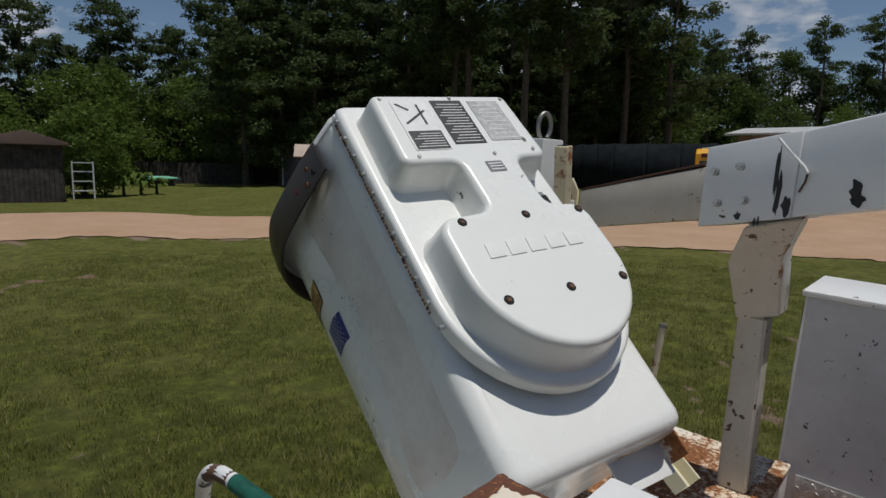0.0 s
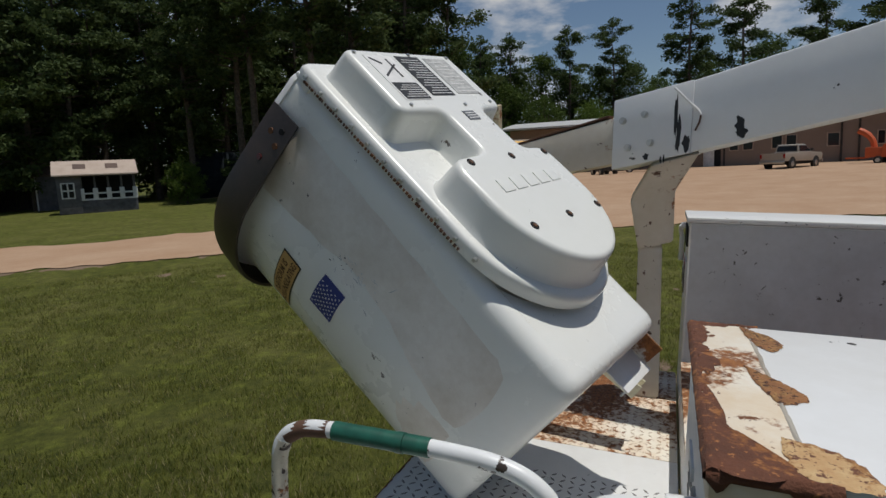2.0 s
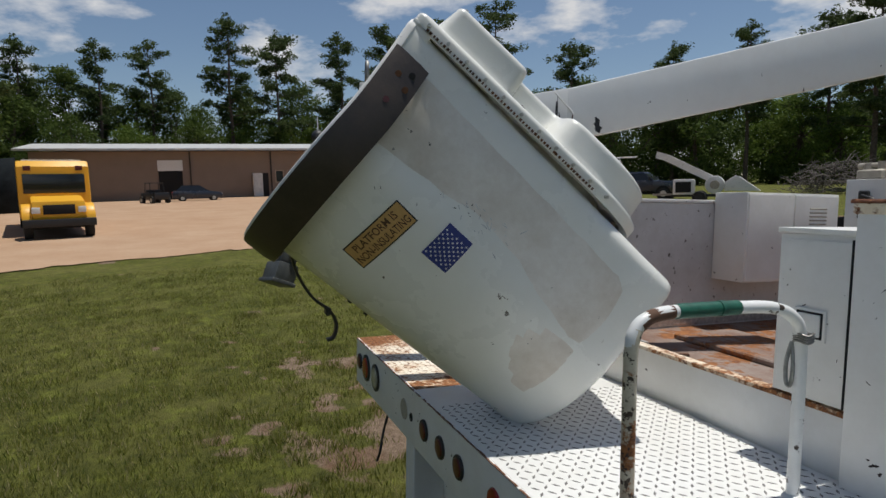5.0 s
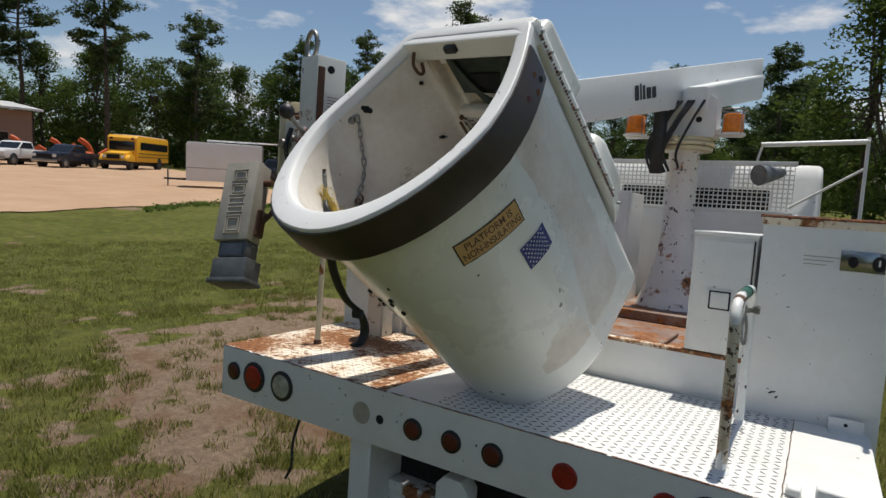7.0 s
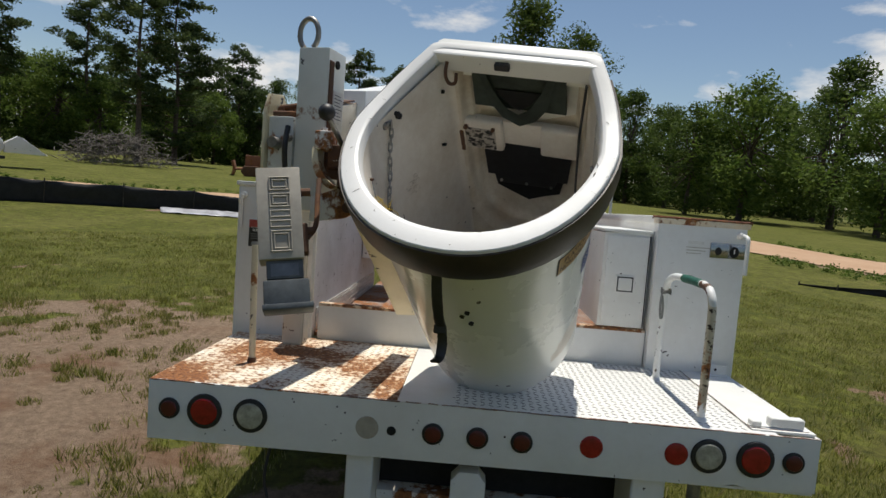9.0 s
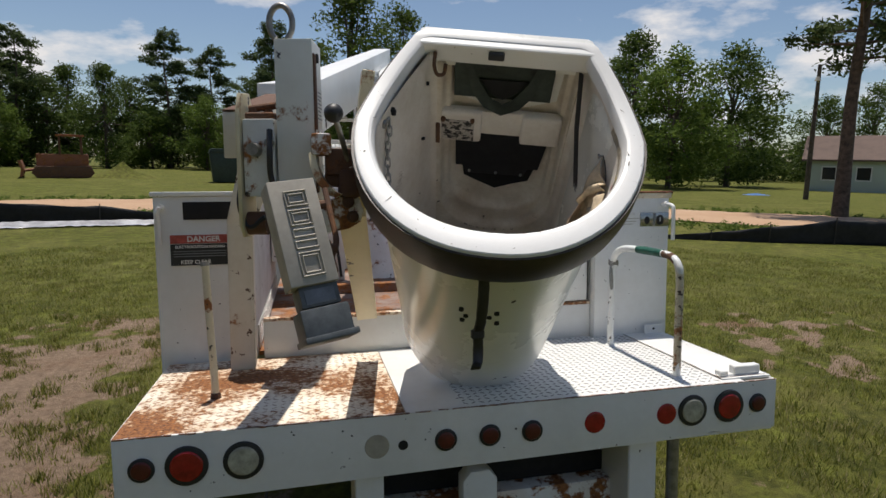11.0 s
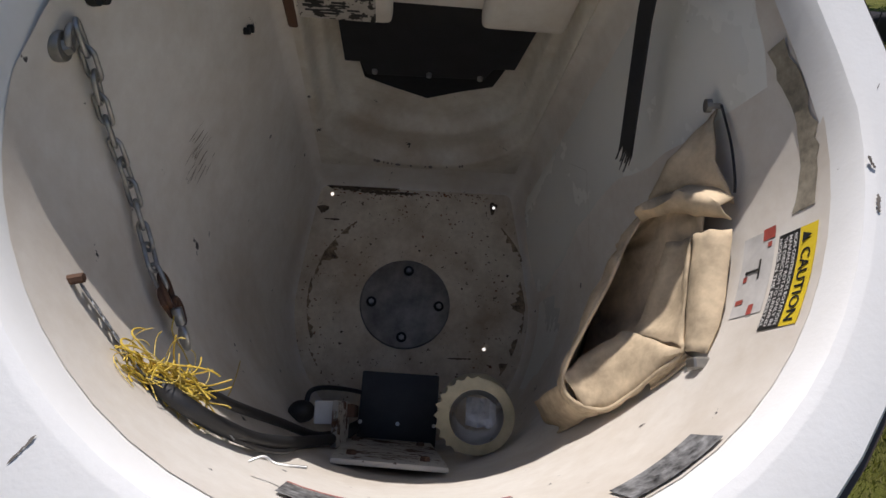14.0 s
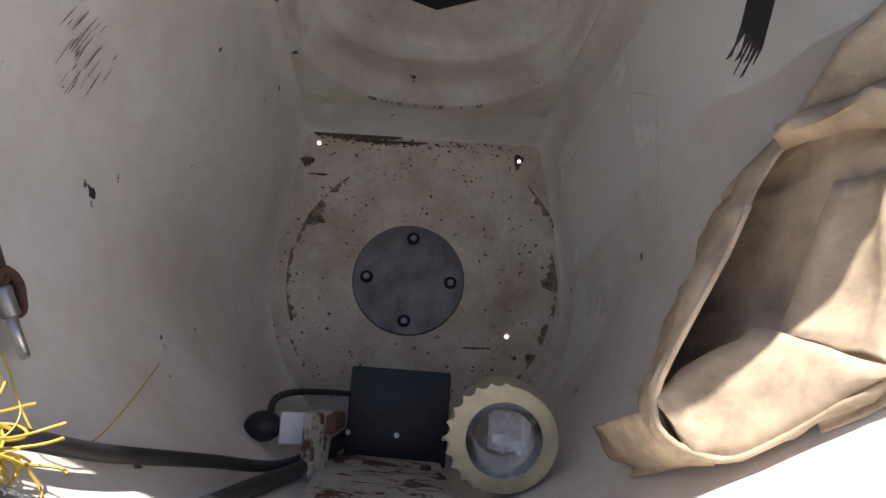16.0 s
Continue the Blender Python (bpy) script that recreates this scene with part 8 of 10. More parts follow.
mouth = smooth_path([(0.290, 0.000, 0.735), (0.272, -0.022, 0.713), (0.252, -0.060, 0.704), (0.235, -0.098, 0.696), (0.206, -0.150, 0.688), (0.180, -0.204, 0.680), (0.184, -0.234, 0.684), (0.217, -0.248, 0.699),
                     (0.240, -0.232, 0.730), (0.256, -0.212, 0.760), (0.274, -0.189, 0.796), (0.292, -0.150, 0.790), (0.302, -0.110, 0.790), (0.310, -0.057, 0.794), (0.312, -0.020, 0.802), (0.302, 0.000, 0.770),
                     (0.290, 0.000, 0.735)], 4)[:-1]
pit = [Vector((0.285, -0.020, 0.610)), Vector((0.268, -0.110, 0.540)), Vector((0.232, -0.205, 0.520))]
rings_ = []
for k, (d, s) in enumerate(((0.0, 0.0), (0.04, 0.006), (0.14, 0.012), (0.35, 0.010), (0.60, 0.004), (0.85, 0.0), (0.97, 0.0))):
    ring_ = []
    cen = sum(mouth, Vector((0, 0, 0))) / len(mouth)
    for i, v in enumerate(mouth):
        t = max(0.0, min(1.0, (-0.01 - v.y) / 0.23))
        foot_ = pit[0].lerp(pit[1], t * 2) if t < 0.5 else pit[1].lerp(pit[2], t * 2 - 1)
        p = v.lerp(foot_, d) + (v - cen).normalized() * s
        p += Vector((wob(i * 0.40, k * 0.9, 2.0), wob(i * 0.45, k * 0.8, 5.0), wob(i * 0.4, k, 9.0))) * 0.010 * (1 if k else 0.2)
        ring_.append(keep_in(p, 0.005))
    rings_.append(ring_)
bm = bmesh.new()
loft(bm, rings_, True, False, True)
bmesh.ops.recalc_face_normals(bm, faces=bm.faces)
pouch = part("pouch", bm, M_CANVAS, bag, smooth=70)
so = pouch.modifiers.new("cloth", "SOLIDIFY")
so.thickness, so.offset = 0.0022, 0
bm = bmesh.new()
tube(bm, [v + Vector((-0.001, 0, 0.001)) for v in mouth[8:44]], 0.0026, 7, True)
part("hem", bm, M_CANVAS, bag, "stitched hem round the mouth", smooth=70)
# flap that hangs from the nail, with a rolled lower edge
cloth("back_flap", between([(0.326, 0.086, 0.828), (0.322, 0.078, 0.818), (0.318, 0.072, 0.806)], [(0.331, -0.028, 0.829), (0.309, -0.002, 0.790), (0.284, 0.004, 0.722)], 7, (-0.012, 0, 0)),
      "limp back flap hung from a nail", crumple=0.005, seed=1.0)
cloth("flap_roll", between([(0.331, -0.024, 0.830), (0.311, 0.004, 0.800), (0.300, 0.006, 0.765), (0.284, 0.008, 0.722)], [(0.326, -0.048, 0.826), (0.308, -0.034, 0.798), (0.292, -0.020, 0.762), (0.276, -0.016, 0.716)], 5,
      (-0.016, 0, 0.004)), "stained rolled edge of the flap", crumple=0.006, seed=3.0)
# stiff side fold along the wall
cloth("side_fold", between([(0.326, -0.060, 0.828), (0.314, -0.105, 0.832), (0.303, -0.150, 0.830), (0.289, -0.193, 0.827)], [(0.304, -0.056, 0.786), (0.298, -0.100, 0.784), (0.291, -0.145, 0.782), (0.279, -0.186, 0.790)], 6,
      (-0.012, 0, 0.002)), "folded side of the bag", crumple=0.003, seed=5.0)
# inner back panel, in the sun
cloth("inner_panel", between([(0.303, -0.056, 0.785), (0.296, -0.100, 0.782), (0.286, -0.150, 0.782), (0.277, -0.186, 0.793)], [(0.293, -0.050, 0.742), (0.280, -0.100, 0.724), (0.263, -0.148, 0.716), (0.251, -0.160, 0.708)], 6,
      (0.010, 0, 0)), "creased inner back of the bag", crumple=0.005, seed=7.0)
# front, folded inward to a peak
cloth("front_fold", between([(0.182, -0.214, 0.682), (0.200, -0.246, 0.690), (0.217, -0.250, 0.699), (0.236, -0.236, 0.727), (0.253, -0.215, 0.756), (0.275, -0.189, 0.797)],
                            [(0.186, -0.200, 0.672), (0.206, -0.184, 0.676), (0.232, -0.166, 0.692), (0.251, -0.156, 0.707), (0.262, -0.170, 0.748), (0.275, -0.187, 0.794)], 6, (-0.006, 0.0, 0.006)),
      "front of the bag folded in to a peak", crumple=0.003, seed=11.0)
cloth("corner_gusset", between([(0.253, -0.214, 0.757), (0.262, -0.206, 0.775), (0.276, -0.190, 0.798)], [(0.262, -0.226, 0.748), (0.274, -0.214, 0.775), (0.288, -0.196, 0.806)], 4, (0.0, 0.0, -0.006)), "", crumple=0.002, seed=12.0)
cloth("loose_foot", between([(0.184, -0.214, 0.672), (0.196, -0.240, 0.672), (0.218, -0.252, 0.685)], [(0.178, -0.236, 0.536), (0.192, -0.262, 0.545), (0.214, -0.276, 0.570)], 4, (-0.004, 0, 0)), "loose lower corner", crumple=0.004, seed=14.0)
bm = bmesh.new()
cyl(bm, (0.336, 0.088, 0.829), (0.316, 0.088, 0.827), 0.0035, 0.0035, 8)
cyl(bm, (0.318, 0.088, 0.828), (0.312, 0.088, 0.827), 0.008, 0.008, 10)
part("nail", bm, M_STEEL, bag, "bent nail")
bm = bmesh.new()
tube(bm, smooth_path([keep_in(Vector(v), 0.003) for v in ((0.33, 0.086, 0.834), (0.33, 0.040, 0.838), (0.33, 0.0, 0.838), (0.33, -0.02, 0.834))], 5), 0.0016, 6)
part("cord", bm, M_BLACK, bag, "dark cord")
bm = bmesh.new()
box(bm, -0.012, 0.012, -0.006, 0.006, -0.010, 0.010, 0.002, Matrix.Translation((0.279, -0.203, 0.822)))
part("buckle", bm, M_STEEL, bag, "dark metal buckle")
on_truck(bag)

# chain on the left wall
chain = in_bucket("chain", "galvanised chain hanging from an eye bolt", "chain")
grav = Vector((0.102, -0.755, -0.648)).normalized()
p = wall_in(0.044, 0.925, -1, 0.0)
bm = bmesh.new()
cyl(bm, p + Vector((-0.006, 0, 0)), p + Vector((0.005, 0, 0)), 0.0145, 0.013, 18, 0.001)
cyl(bm, p + Vector((0.004, 0, 0)), p + Vector((0.010, 0.002, 0)), 0.008, 0.007, 6)
part("eye_bolt", bm, M_STEEL, chain, smooth=40)
bm = bmesh.new()
tube(bm, [p + Vector((0.009 + 0.003 * math.sin(a), 0.008 + 0.009 * math.cos(a), 0.003 + 0.009 * math.sin(a))) for a in [0.3927 * k for k in range(17)]], 0.0030, 8, False)
part("eye", bm, M_CHAIN, chain, smooth=70)
run = smooth_path([p + Vector((0.013, 0.018, 0.0)), wall_in(0.043, 0.893, -1, 0.012), wall_in(0.015, 0.846, -1, 0.012), wall_in(-0.030, 0.782, -1, 0.013), wall_in(-0.080, 0.750, -1, 0.015), wall_in(-0.112, 0.741, -1, 0.017), wall_in(-0.160, 0.715, -1, 0.018)], 12)
PITCH = 0.0242


def along(path, d):
    """The point and the direction at a length along a line of points."""
    for a_, b_ in zip(path, path[1:]):
        l_ = (b_ - a_).length
        if d <= l_:
            return a_.lerp(b_, d / l_), (b_ - a_).normalized()
        d -= l_
    return path[-1], (path[-1] - path[-2]).normalized()


def link_part(name, centre, dirn, across, half, wide, wire, mat_, parent_, label=""):
    """One oval link round a centre."""
    bm_ = bmesh.new()
    pts_ = []
    for i in range(20):
        a = 2 * math.pi * i / 20
        c_, s_ = math.cos(a), math.sin(a)
        pts_.append(centre + dirn * ((half - wide) * (1 if c_ > 0 else -1) + wide * c_) + across * wide * s_)
    tube(bm_, pts_ + [pts_[0]], wire, 8, False)
    return part(name, bm_, mat_, parent_, label, smooth=80)


for k in range(13):
    c_, d_ = along(run, 0.008 + PITCH * k)
    out_ = Vector((1, 0.35, 0))
    flat_ = d_.cross(out_).normalized()
    up_ = flat_.cross(d_).normalized()
    tw_ = 0.35 * math.sin(k * 1.7)
    ac = (flat_ * math.cos(tw_) + up_ * math.sin(tw_)) if k % 2 == 0 else (up_ * 0.80 + flat_ * 0.60)
    link_part("link", c_, d_, ac, 0.0162, 0.0078, 0.0024, M_CHAIN, chain)
p, d_ = along(run, 0.008 + PITCH * 11.7)
flat_ = d_.cross(Vector((1, 0.35, 0))).normalized()
up_ = flat_.cross(d_).normalized()
for o_, turn_, hf_, wd_ in ((0.000, 0.5, 0.020, 0.011), (0.014, -0.7, 0.019, 0.012), (0.026, 0.9, 0.016, 0.011)):
    dd_ = (d_ + flat_ * turn_ * 0.8).normalized()
    link_part("rusty_link", p + d_ * o_ - flat_ * 0.004 + up_ * 0.004 * turn_, dd_, (flat_ - dd_ * flat_.dot(dd_)).normalized(), hf_, wd_, 0.0034, M_RUST, chain, "rusty shackle link")
tail_ = [p + d_ * 0.020 + flat_ * 0.008 + up_ * 0.006, p + d_ * 0.040 + flat_ * 0.010 + up_ * 0.004, p + d_ * 0.052 + flat_ * 0.010, p + d_ * 0.066 + flat_ * 0.012]
bm = bmesh.new()
cyl(bm, tail_[0], tail_[1], 0.0062, 0.0056, 12, 0.001)
link = part("snap_hook", bm, M_CHAIN, chain, "steel snap hook", smooth=60)
bm = bmesh.new()
tube(bm, smooth_path([tail_[1], tail_[2] + Vector((0.006, 0, 0.008)), tail_[3], tail_[2] + Vector((-0.004, 0, -0.010)), tail_[1]], 5), 0.0036, 8)
part("hook_loop", bm, M_ZINC, chain, smooth=80)
on_truck(chain)
# hole and rivets through the wall beside it
for y, z, r_ in ((0.104, 0.922, 0.013), (0.110, 0.912, 0.010), (0.098, 0.934, 0.008), (0.258, 0.667, 0.006), (0.250, 0.672, 0.005), (0.292, 0.880, 0.007)):
    c_ = wall_in(y, z, -1, 0.0)
    bm = bmesh.new()
    cyl(bm, c_ + Vector((-0.006, 0, 0)), c_ + Vector((0.0022 + r_ * 0.05, 0, 0)), r_, r_ * 0.92, 11)
    part("wall_hole", bm, M_HOLE, bucket, "dark hole through the lining")

# pierced strip, cable and yellow twine along the rounded wall
strip = in_bucket("pierced_strip", "dark perforated hanger strip bent along the wall", "strip")
ln = smooth_path([wall_in(-0.156, 0.884, -1, 0.006), wall_in(-0.192, 0.858, -1, 0.006), wall_in(-0.229, 0.846, -1, 0.007), wall_in(-0.256, 0.815, -1, 0.007), wall_in(-0.276, 0.785, -1, 0.007), wall_in(-0.296, 0.815, -1, 0.008), wall_in(-0.308, 0.850, -1, 0.008)], 8)
HOLE = 0.0165
vs_, fs_ = [], []
for k in range(13):
    c_, d_ = along(ln, 0.009 + HOLE * k)
    w_ = Vector((0.12, 0.16, 0.98))
    w_ = (w_ - d_ * w_.dot(d_)).normalized()
    b_ = len(vs_)
    for q in range(12):
        a = 2 * math.pi * q / 12
        ca, sa = math.cos(a), math.sin(a)
        m_ = max(abs(ca), abs(sa))
        vs_.append(c_ + d_ * ca / m_ * HOLE / 2 + w_ * sa / m_ * 0.0085)
        vs_.append(c_ + d_ * ca * 0.0052 + w_ * sa * 0.0052)
    fs_ += [(b_ + 2 * q, b_ + 2 * ((q + 1) % 12), b_ + 2 * ((q + 1) % 12) + 1, b_ + 2 * q + 1) for q in range(12)]
band = raw("band", vs_, fs_, M_SKYGREY, strip, "dark steel band with a row of round holes", kind="stuff")
so = band.modifiers.new("gauge", "SOLIDIFY")
so.thickness, so.offset = 0.0014, 0
bm = bmesh.new()
cyl(bm, ln[0] + Vector((-0.008, 0, 0.005)), ln[0] + Vector((0.006, 0.003, 0.006)), 0.0046, 0.0046, 8, 0.001)
part("end_bolt", bm, M_RUST, strip, "rusty end bolt")
bm = bmesh.new()
tube(bm, smooth_path([ln[-1], ln[-1] + Vector((0.012, 0.004, -0.004)), ln[-1] + Vector((0.024, -0.002, -0.003)), ln[-1] + Vector((0.050, -0.004, 0.002))], 4), 0.0014, 6)
part("tie_wire", bm, M_ZINC, strip, "loose end of bare wire", smooth=70)
on_truck(strip)
cable = in_bucket("black_cable", "black cables running down to the foot switch", "cable")
bm = bmesh.new()
tube(bm, smooth_path([wall_in(-0.234, 0.842, -1, 0.010), (-0.215, -0.254, 0.838), (-0.196, -0.268, 0.815), (-0.172, -0.284, 0.765), (-0.153, -0.292, 0.68), (-0.140, -0.295, 0.54), (-0.120, -0.296, 0.40), (-0.100, -0.290, 0.25), (-0.085, -0.275, 0.12)], 6), 0.0082, 12)
part("thick_cable", bm, M_BLACK, cable, smooth=70)
bm = bmesh.new()
tube(bm, smooth_path([wall_in(-0.232, 0.790, -1, 0.010), wall_in(-0.250, 0.755, -1, 0.010), wall_in(-0.262, 0.700, -1, 0.010), wall_in(-0.280, 0.575, -1, 0.010), (-0.139, -0.290, 0.43), (-0.110, -0.285, 0.28), (-0.086, -0.27, 0.14)], 6), 0.0060, 10)
part("thin_cable", bm, M_BLACK, cable, smooth=70)
bm = bmesh.new()
tube(bm, smooth_path([wall_in(-0.262, 0.812, -1, 0.006), wall_in(-0.285, 0.800, -1, 0.006), wall_in(-0.300, 0.760, -1, 0.006), wall_in(-0.306, 0.70, -1, 0.006), (-0.142, -0.300, 0.60), (-0.118, -0.302, 0.42)], 6), 0.0026, 8)
part("lead", bm, M_BLACK, cable, "thin lead", smooth=70)
on_truck(cable)
twine = in_bucket("yellow_twine", "tangled bunch of frayed yellow twine", "twine")
rg5 = random.Random(21)
lie = smooth_path([wall_in(-0.208, 0.860, -1, 0.014), wall_in(-0.226, 0.835, -1, 0.016), wall_in(-0.240, 0.795, -1, 0.018), wall_in(-0.252, 0.745, -1, 0.016)], 8)


def strands(count, thick, wild):
    """Curling threads that lie along the line of the bunch."""
    bm_ = bmesh.new()
    for i in range(count):
        t0 = rg5.uniform(0.0, 0.085)
        q, dr_ = along(lie, t0)
        q = q + Vector((rg5.gauss(0, 0.006), rg5.gauss(0, 0.005), rg5.gauss(0, 0.012)))
        dr_ = (dr_ * rg5.choice((1, 1, 1, -0.6)) + Vector((rg5.gauss(0, wild), rg5.gauss(0, wild * 0.7), rg5.gauss(0, wild)))).normalized()
        curl = Vector((rg5.gauss(0, 1), rg5.gauss(0, 1), rg5.gauss(0, 1))).normalized()
        bend, pts_ = rg5.uniform(-0.5, 0.5), []
        for k in range(rg5.randrange(5, 11)):
            pts_.append(q.copy())
            q = q + dr_ * rg5.uniform(0.004, 0.0085)
            lim = wall_in(max(-0.31, q.y), q.z, -1, 0.003).x
            q.x = max(q.x, lim)
            dr_.rotate(Matrix.Rotation(bend, 3, curl))
            mid_ = along(lie, 0.05)[0]
            dr_ = (dr_ + grav * 0.10 + (mid_ - q) * (5 if (mid_ - q).length > 0.038 else 0)).normalized()
        tube(bm_, smooth_path(pts_, 3), thick, 5, True)
    return bm_


part("tangle", strands(90, 0.0009, 0.30), M_YELLOW, twine, kind="stuff")
part("frayed_end", strands(60, 0.0005, 0.45), plain("pale_twine", (0.66, 0.50, 0.13), 0.6, 0.0, 0.2), twine, "paler frayed fibres", kind="stuff")
bm = bmesh.new()
tube(bm, smooth_path([wall_in(-0.160, 0.740, -1, 0.024), wall_in(-0.178, 0.736, -1, 0.014), wall_in(-0.198, 0.734, -1, 0.016), wall_in(-0.222, 0.738, -1, 0.014), wall_in(-0.240, 0.735, -1, 0.012), wall_in(-0.247, 0.700, -1, 0.014), wall_in(-0.220, 0.610, -1, 0.018), wall_in(-0.188, 0.520, -1, 0.016)], 5), 0.0007, 5)
part("loose_strand", bm, M_YELLOW, twine, smooth=80)
on_truck(twine)

# foot switch box and tape roll on the floor
sw = in_bucket("foot_switch", "black metal box with a worn pale base by the wall", "switch box")
SWM = Matrix.Translation((-0.010, -0.246, 0.0)) @ Matrix.Rotation(radians(-2.5), 4, "Z")
bm = bmesh.new()
box(bm, -0.077, 0.077, -0.070, 0.071, 0.006, 0.188, 0.004, SWM, 2)
swb = part("case", bm, M_BLACK, sw, smooth=40)
for x in (-0.073, 0.0, 0.072):
    bm = bmesh.new()
    cyl(bm, SWM @ Vector((x, -0.027, 0.187)), SWM @ Vector((x, -0.027, 0.192)), 0.0042, 0.0036, 10)
    part("screw", bm, M_ZINC, swb)
PLATE = Matrix.Translation((-0.027, -0.314, 0.392)) @ Matrix.Rotation(radians(-4), 4, "Z") @ Matrix.Rotation(radians(-87), 4, "X")
M_PLATE = painted("worn_plate", (0.54, 0.52, 0.47), 0.5, 0.6, chips=0.9, chip_colour=(0.06, 0.035, 0.025), rust=0.30, scale=4, tones=((0.07, 0.035, 0.02), (0.17, 0.08, 0.04)))
bm = bmesh.new()
box(bm, -0.080, 0.080, -0.170, 0.170, -0.004, 0.004, 0.003, PLATE, 2)
plate_ = part("back_plate", bm, M_PLATE, sw, "scratched pale back plate", smooth=40)
for x_, y_ in ((-0.055, -0.115), (0.050, -0.120), (-0.060, 0.10), (0.055, 0.10)):
    bm = bmesh.new()
    cyl(bm, PLATE @ Vector((x_, y_, 0.003)), PLATE @ Vector((x_, y_, 0.010)), 0.0085, 0.0075, 6, 0.001)
    part("plate_bolt", bm, M_RUST, plate_)
rg_p = random.Random(77)
vs_, fs_ = [], []
for k in range(46):
    x_, y_ = rg_p.uniform(-0.06, 0.06), rg_p.uniform(-0.15, 0.15)
    l_, w_, b_ = rg_p.uniform(0.004, 0.030), rg_p.uniform(0.0008, 0.0042), len(vs_)
    for q in range(8):
        a = 0.7854 * q
        vs_.append(PLATE @ Vector((x_ + l_ * math.cos(a) * rg_p.uniform(0.5, 1.1), y_ + w_ * math.sin(a) * rg_p.uniform(0.5, 1.3), 0.0046)))
    fs_.append(tuple(range(b_, b_ + 8)))
raw("worn_paint", vs_, fs_, M_RUST, plate_, "rust streaks where the paint is rubbed off", kind="stuff")
# upright edge of the plate, with the gland, the tag and the lead beside it
bm = bmesh.new()
prism(bm, [(-0.128, 0.215), (-0.104, 0.215), (-0.098, 0.330), (-0.112, 0.400), (-0.122, 0.392)], "y", -0.310, -0.236, 0.003)
part("upright_edge", bm, M_PLATE, sw, "chipped pale upright edge", smooth=40)
bm = bmesh.new()
box(bm, -0.154, -0.122, -0.274, -0.236, 0.348, 0.366, 0.003, seg=2)
part("white_tag", bm, M_LABEL, sw, "torn white tag")
bm = bmesh.new()
box(bm, -0.106, -0.088, -0.262, -0.240, 0.20, 0.345, 0.003, seg=2)
part("rusty_link_bar", bm, M_RUST, sw, "rusty bar")
bm = bmesh.new()
bmesh.ops.create_uvsphere(bm, u_segments=18, v_segments=12, radius=0.020, matrix=Matrix.Translation((-0.176, -0.254, 0.352)) @ Matrix.Diagonal((1.15, 0.95, 1.2, 1)))
part("cable_gland", bm, M_BLACK, sw, smooth=70)
bm = bmesh.new()
tube(bm, smooth_path([(-0.170, -0.244, 0.352), (-0.166, -0.222, 0.345), (-0.148, -0.213, 0.320), (-0.115, -0.212, 0.265), (-0.084, -0.214, 0.180)], 5), 0.0044, 9)
part("lead", bm, M_BLACK, sw, "short black lead", smooth=70)
on_truck(sw)
roll = in_bucket("tape_roll", "roll of tan packing tape with a ragged edge", "tape roll")
RM = Matrix.Translation((0.110, -0.252, 0.415)) @ Matrix.Rotation(radians(14), 4, "X") @ Matrix.Rotation(radians(-6), 4, "Y")
bm = bmesh.new()
n_ = 72
tape_ = []
for r, z, tooth in ((0.043, -0.026, 0), (0.0600, -0.026, 0), (0.0612, -0.024, 0), (0.0612, 0.020, 0), (0.0606, 0.024, 1), (0.0575, 0.026, 0), (0.043, 0.026, 0), (0.043, -0.026, 0)):
    ring_ = []
    for k in range(n_):
        a = 2 * math.pi * k / n_
        tt = max(0.0, math.cos(a - 2.9)) ** 0.5 * tooth * (1 if k % 3 == 0 else 0.15)
        ring_.append(RM @ Vector(((r + 0.0075 * tt) * math.cos(a), (r + 0.0075 * tt) * math.sin(a), z + 0.002 * tt)))
    tape_.append(ring_)
loft(bm, tape_)
bmesh.ops.recalc_face_normals(bm, faces=bm.faces)
part("tape", bm, M_TAPE, roll, smooth=40)
for r, lift, seed_ in ((0.0425, 0.006, 1.0), (0.0400, 0.003, 5.0), (0.0370, 0.004, 9.0), (0.0345, -0.002, 13.0)):
    bm = bmesh.new()
    rows_ = []
    for z in (-0.024, -0.008, 0.010, 0.024 + lift):
        rows_.append([RM @ Vector((r * math.cos(a) * (1 + 0.05 * wob(2 * math.cos(a), 2 * math.sin(a), seed_)), r * math.sin(a) * (1 + 0.05 * wob(2 * math.cos(a), 2 * math.sin(a), seed_ + 3)), z + 0.004 * wob(3 * math.cos(a), 3 * math.sin(a), seed_ + 6))) for a in [2 * math.pi * k / 40 for k in range(40)]])
    loft(bm, rows_)
    part("paper_core", bm, M_LABEL, roll, "loose layer of the white paper core", smooth=60)
bm = bmesh.new()
bmesh.ops.create_grid(bm, x_segments=10, y_segments=10, size=0.024)
for v in bm.verts:
    v.co = RM @ Vector((v.co.x + 0.008, v.co.y, -0.006 + 0.010 * wob(v.co.x * 90, v.co.y * 70) + 0.25 * v.co.x))
part("crumpled_paper", bm, plain("grey_foil", (0.52, 0.53, 0.55), 0.4, 0.2, 0.2), roll, "crumpled grey foil", smooth=30)
on_truck(roll)

# scuffs and a scored line on the lining
rg_s = random.Random(31)
M_SCUFF = plain("scuff_brown", (0.23, 0.19, 0.14), 0.7, 0.0, 0.2)


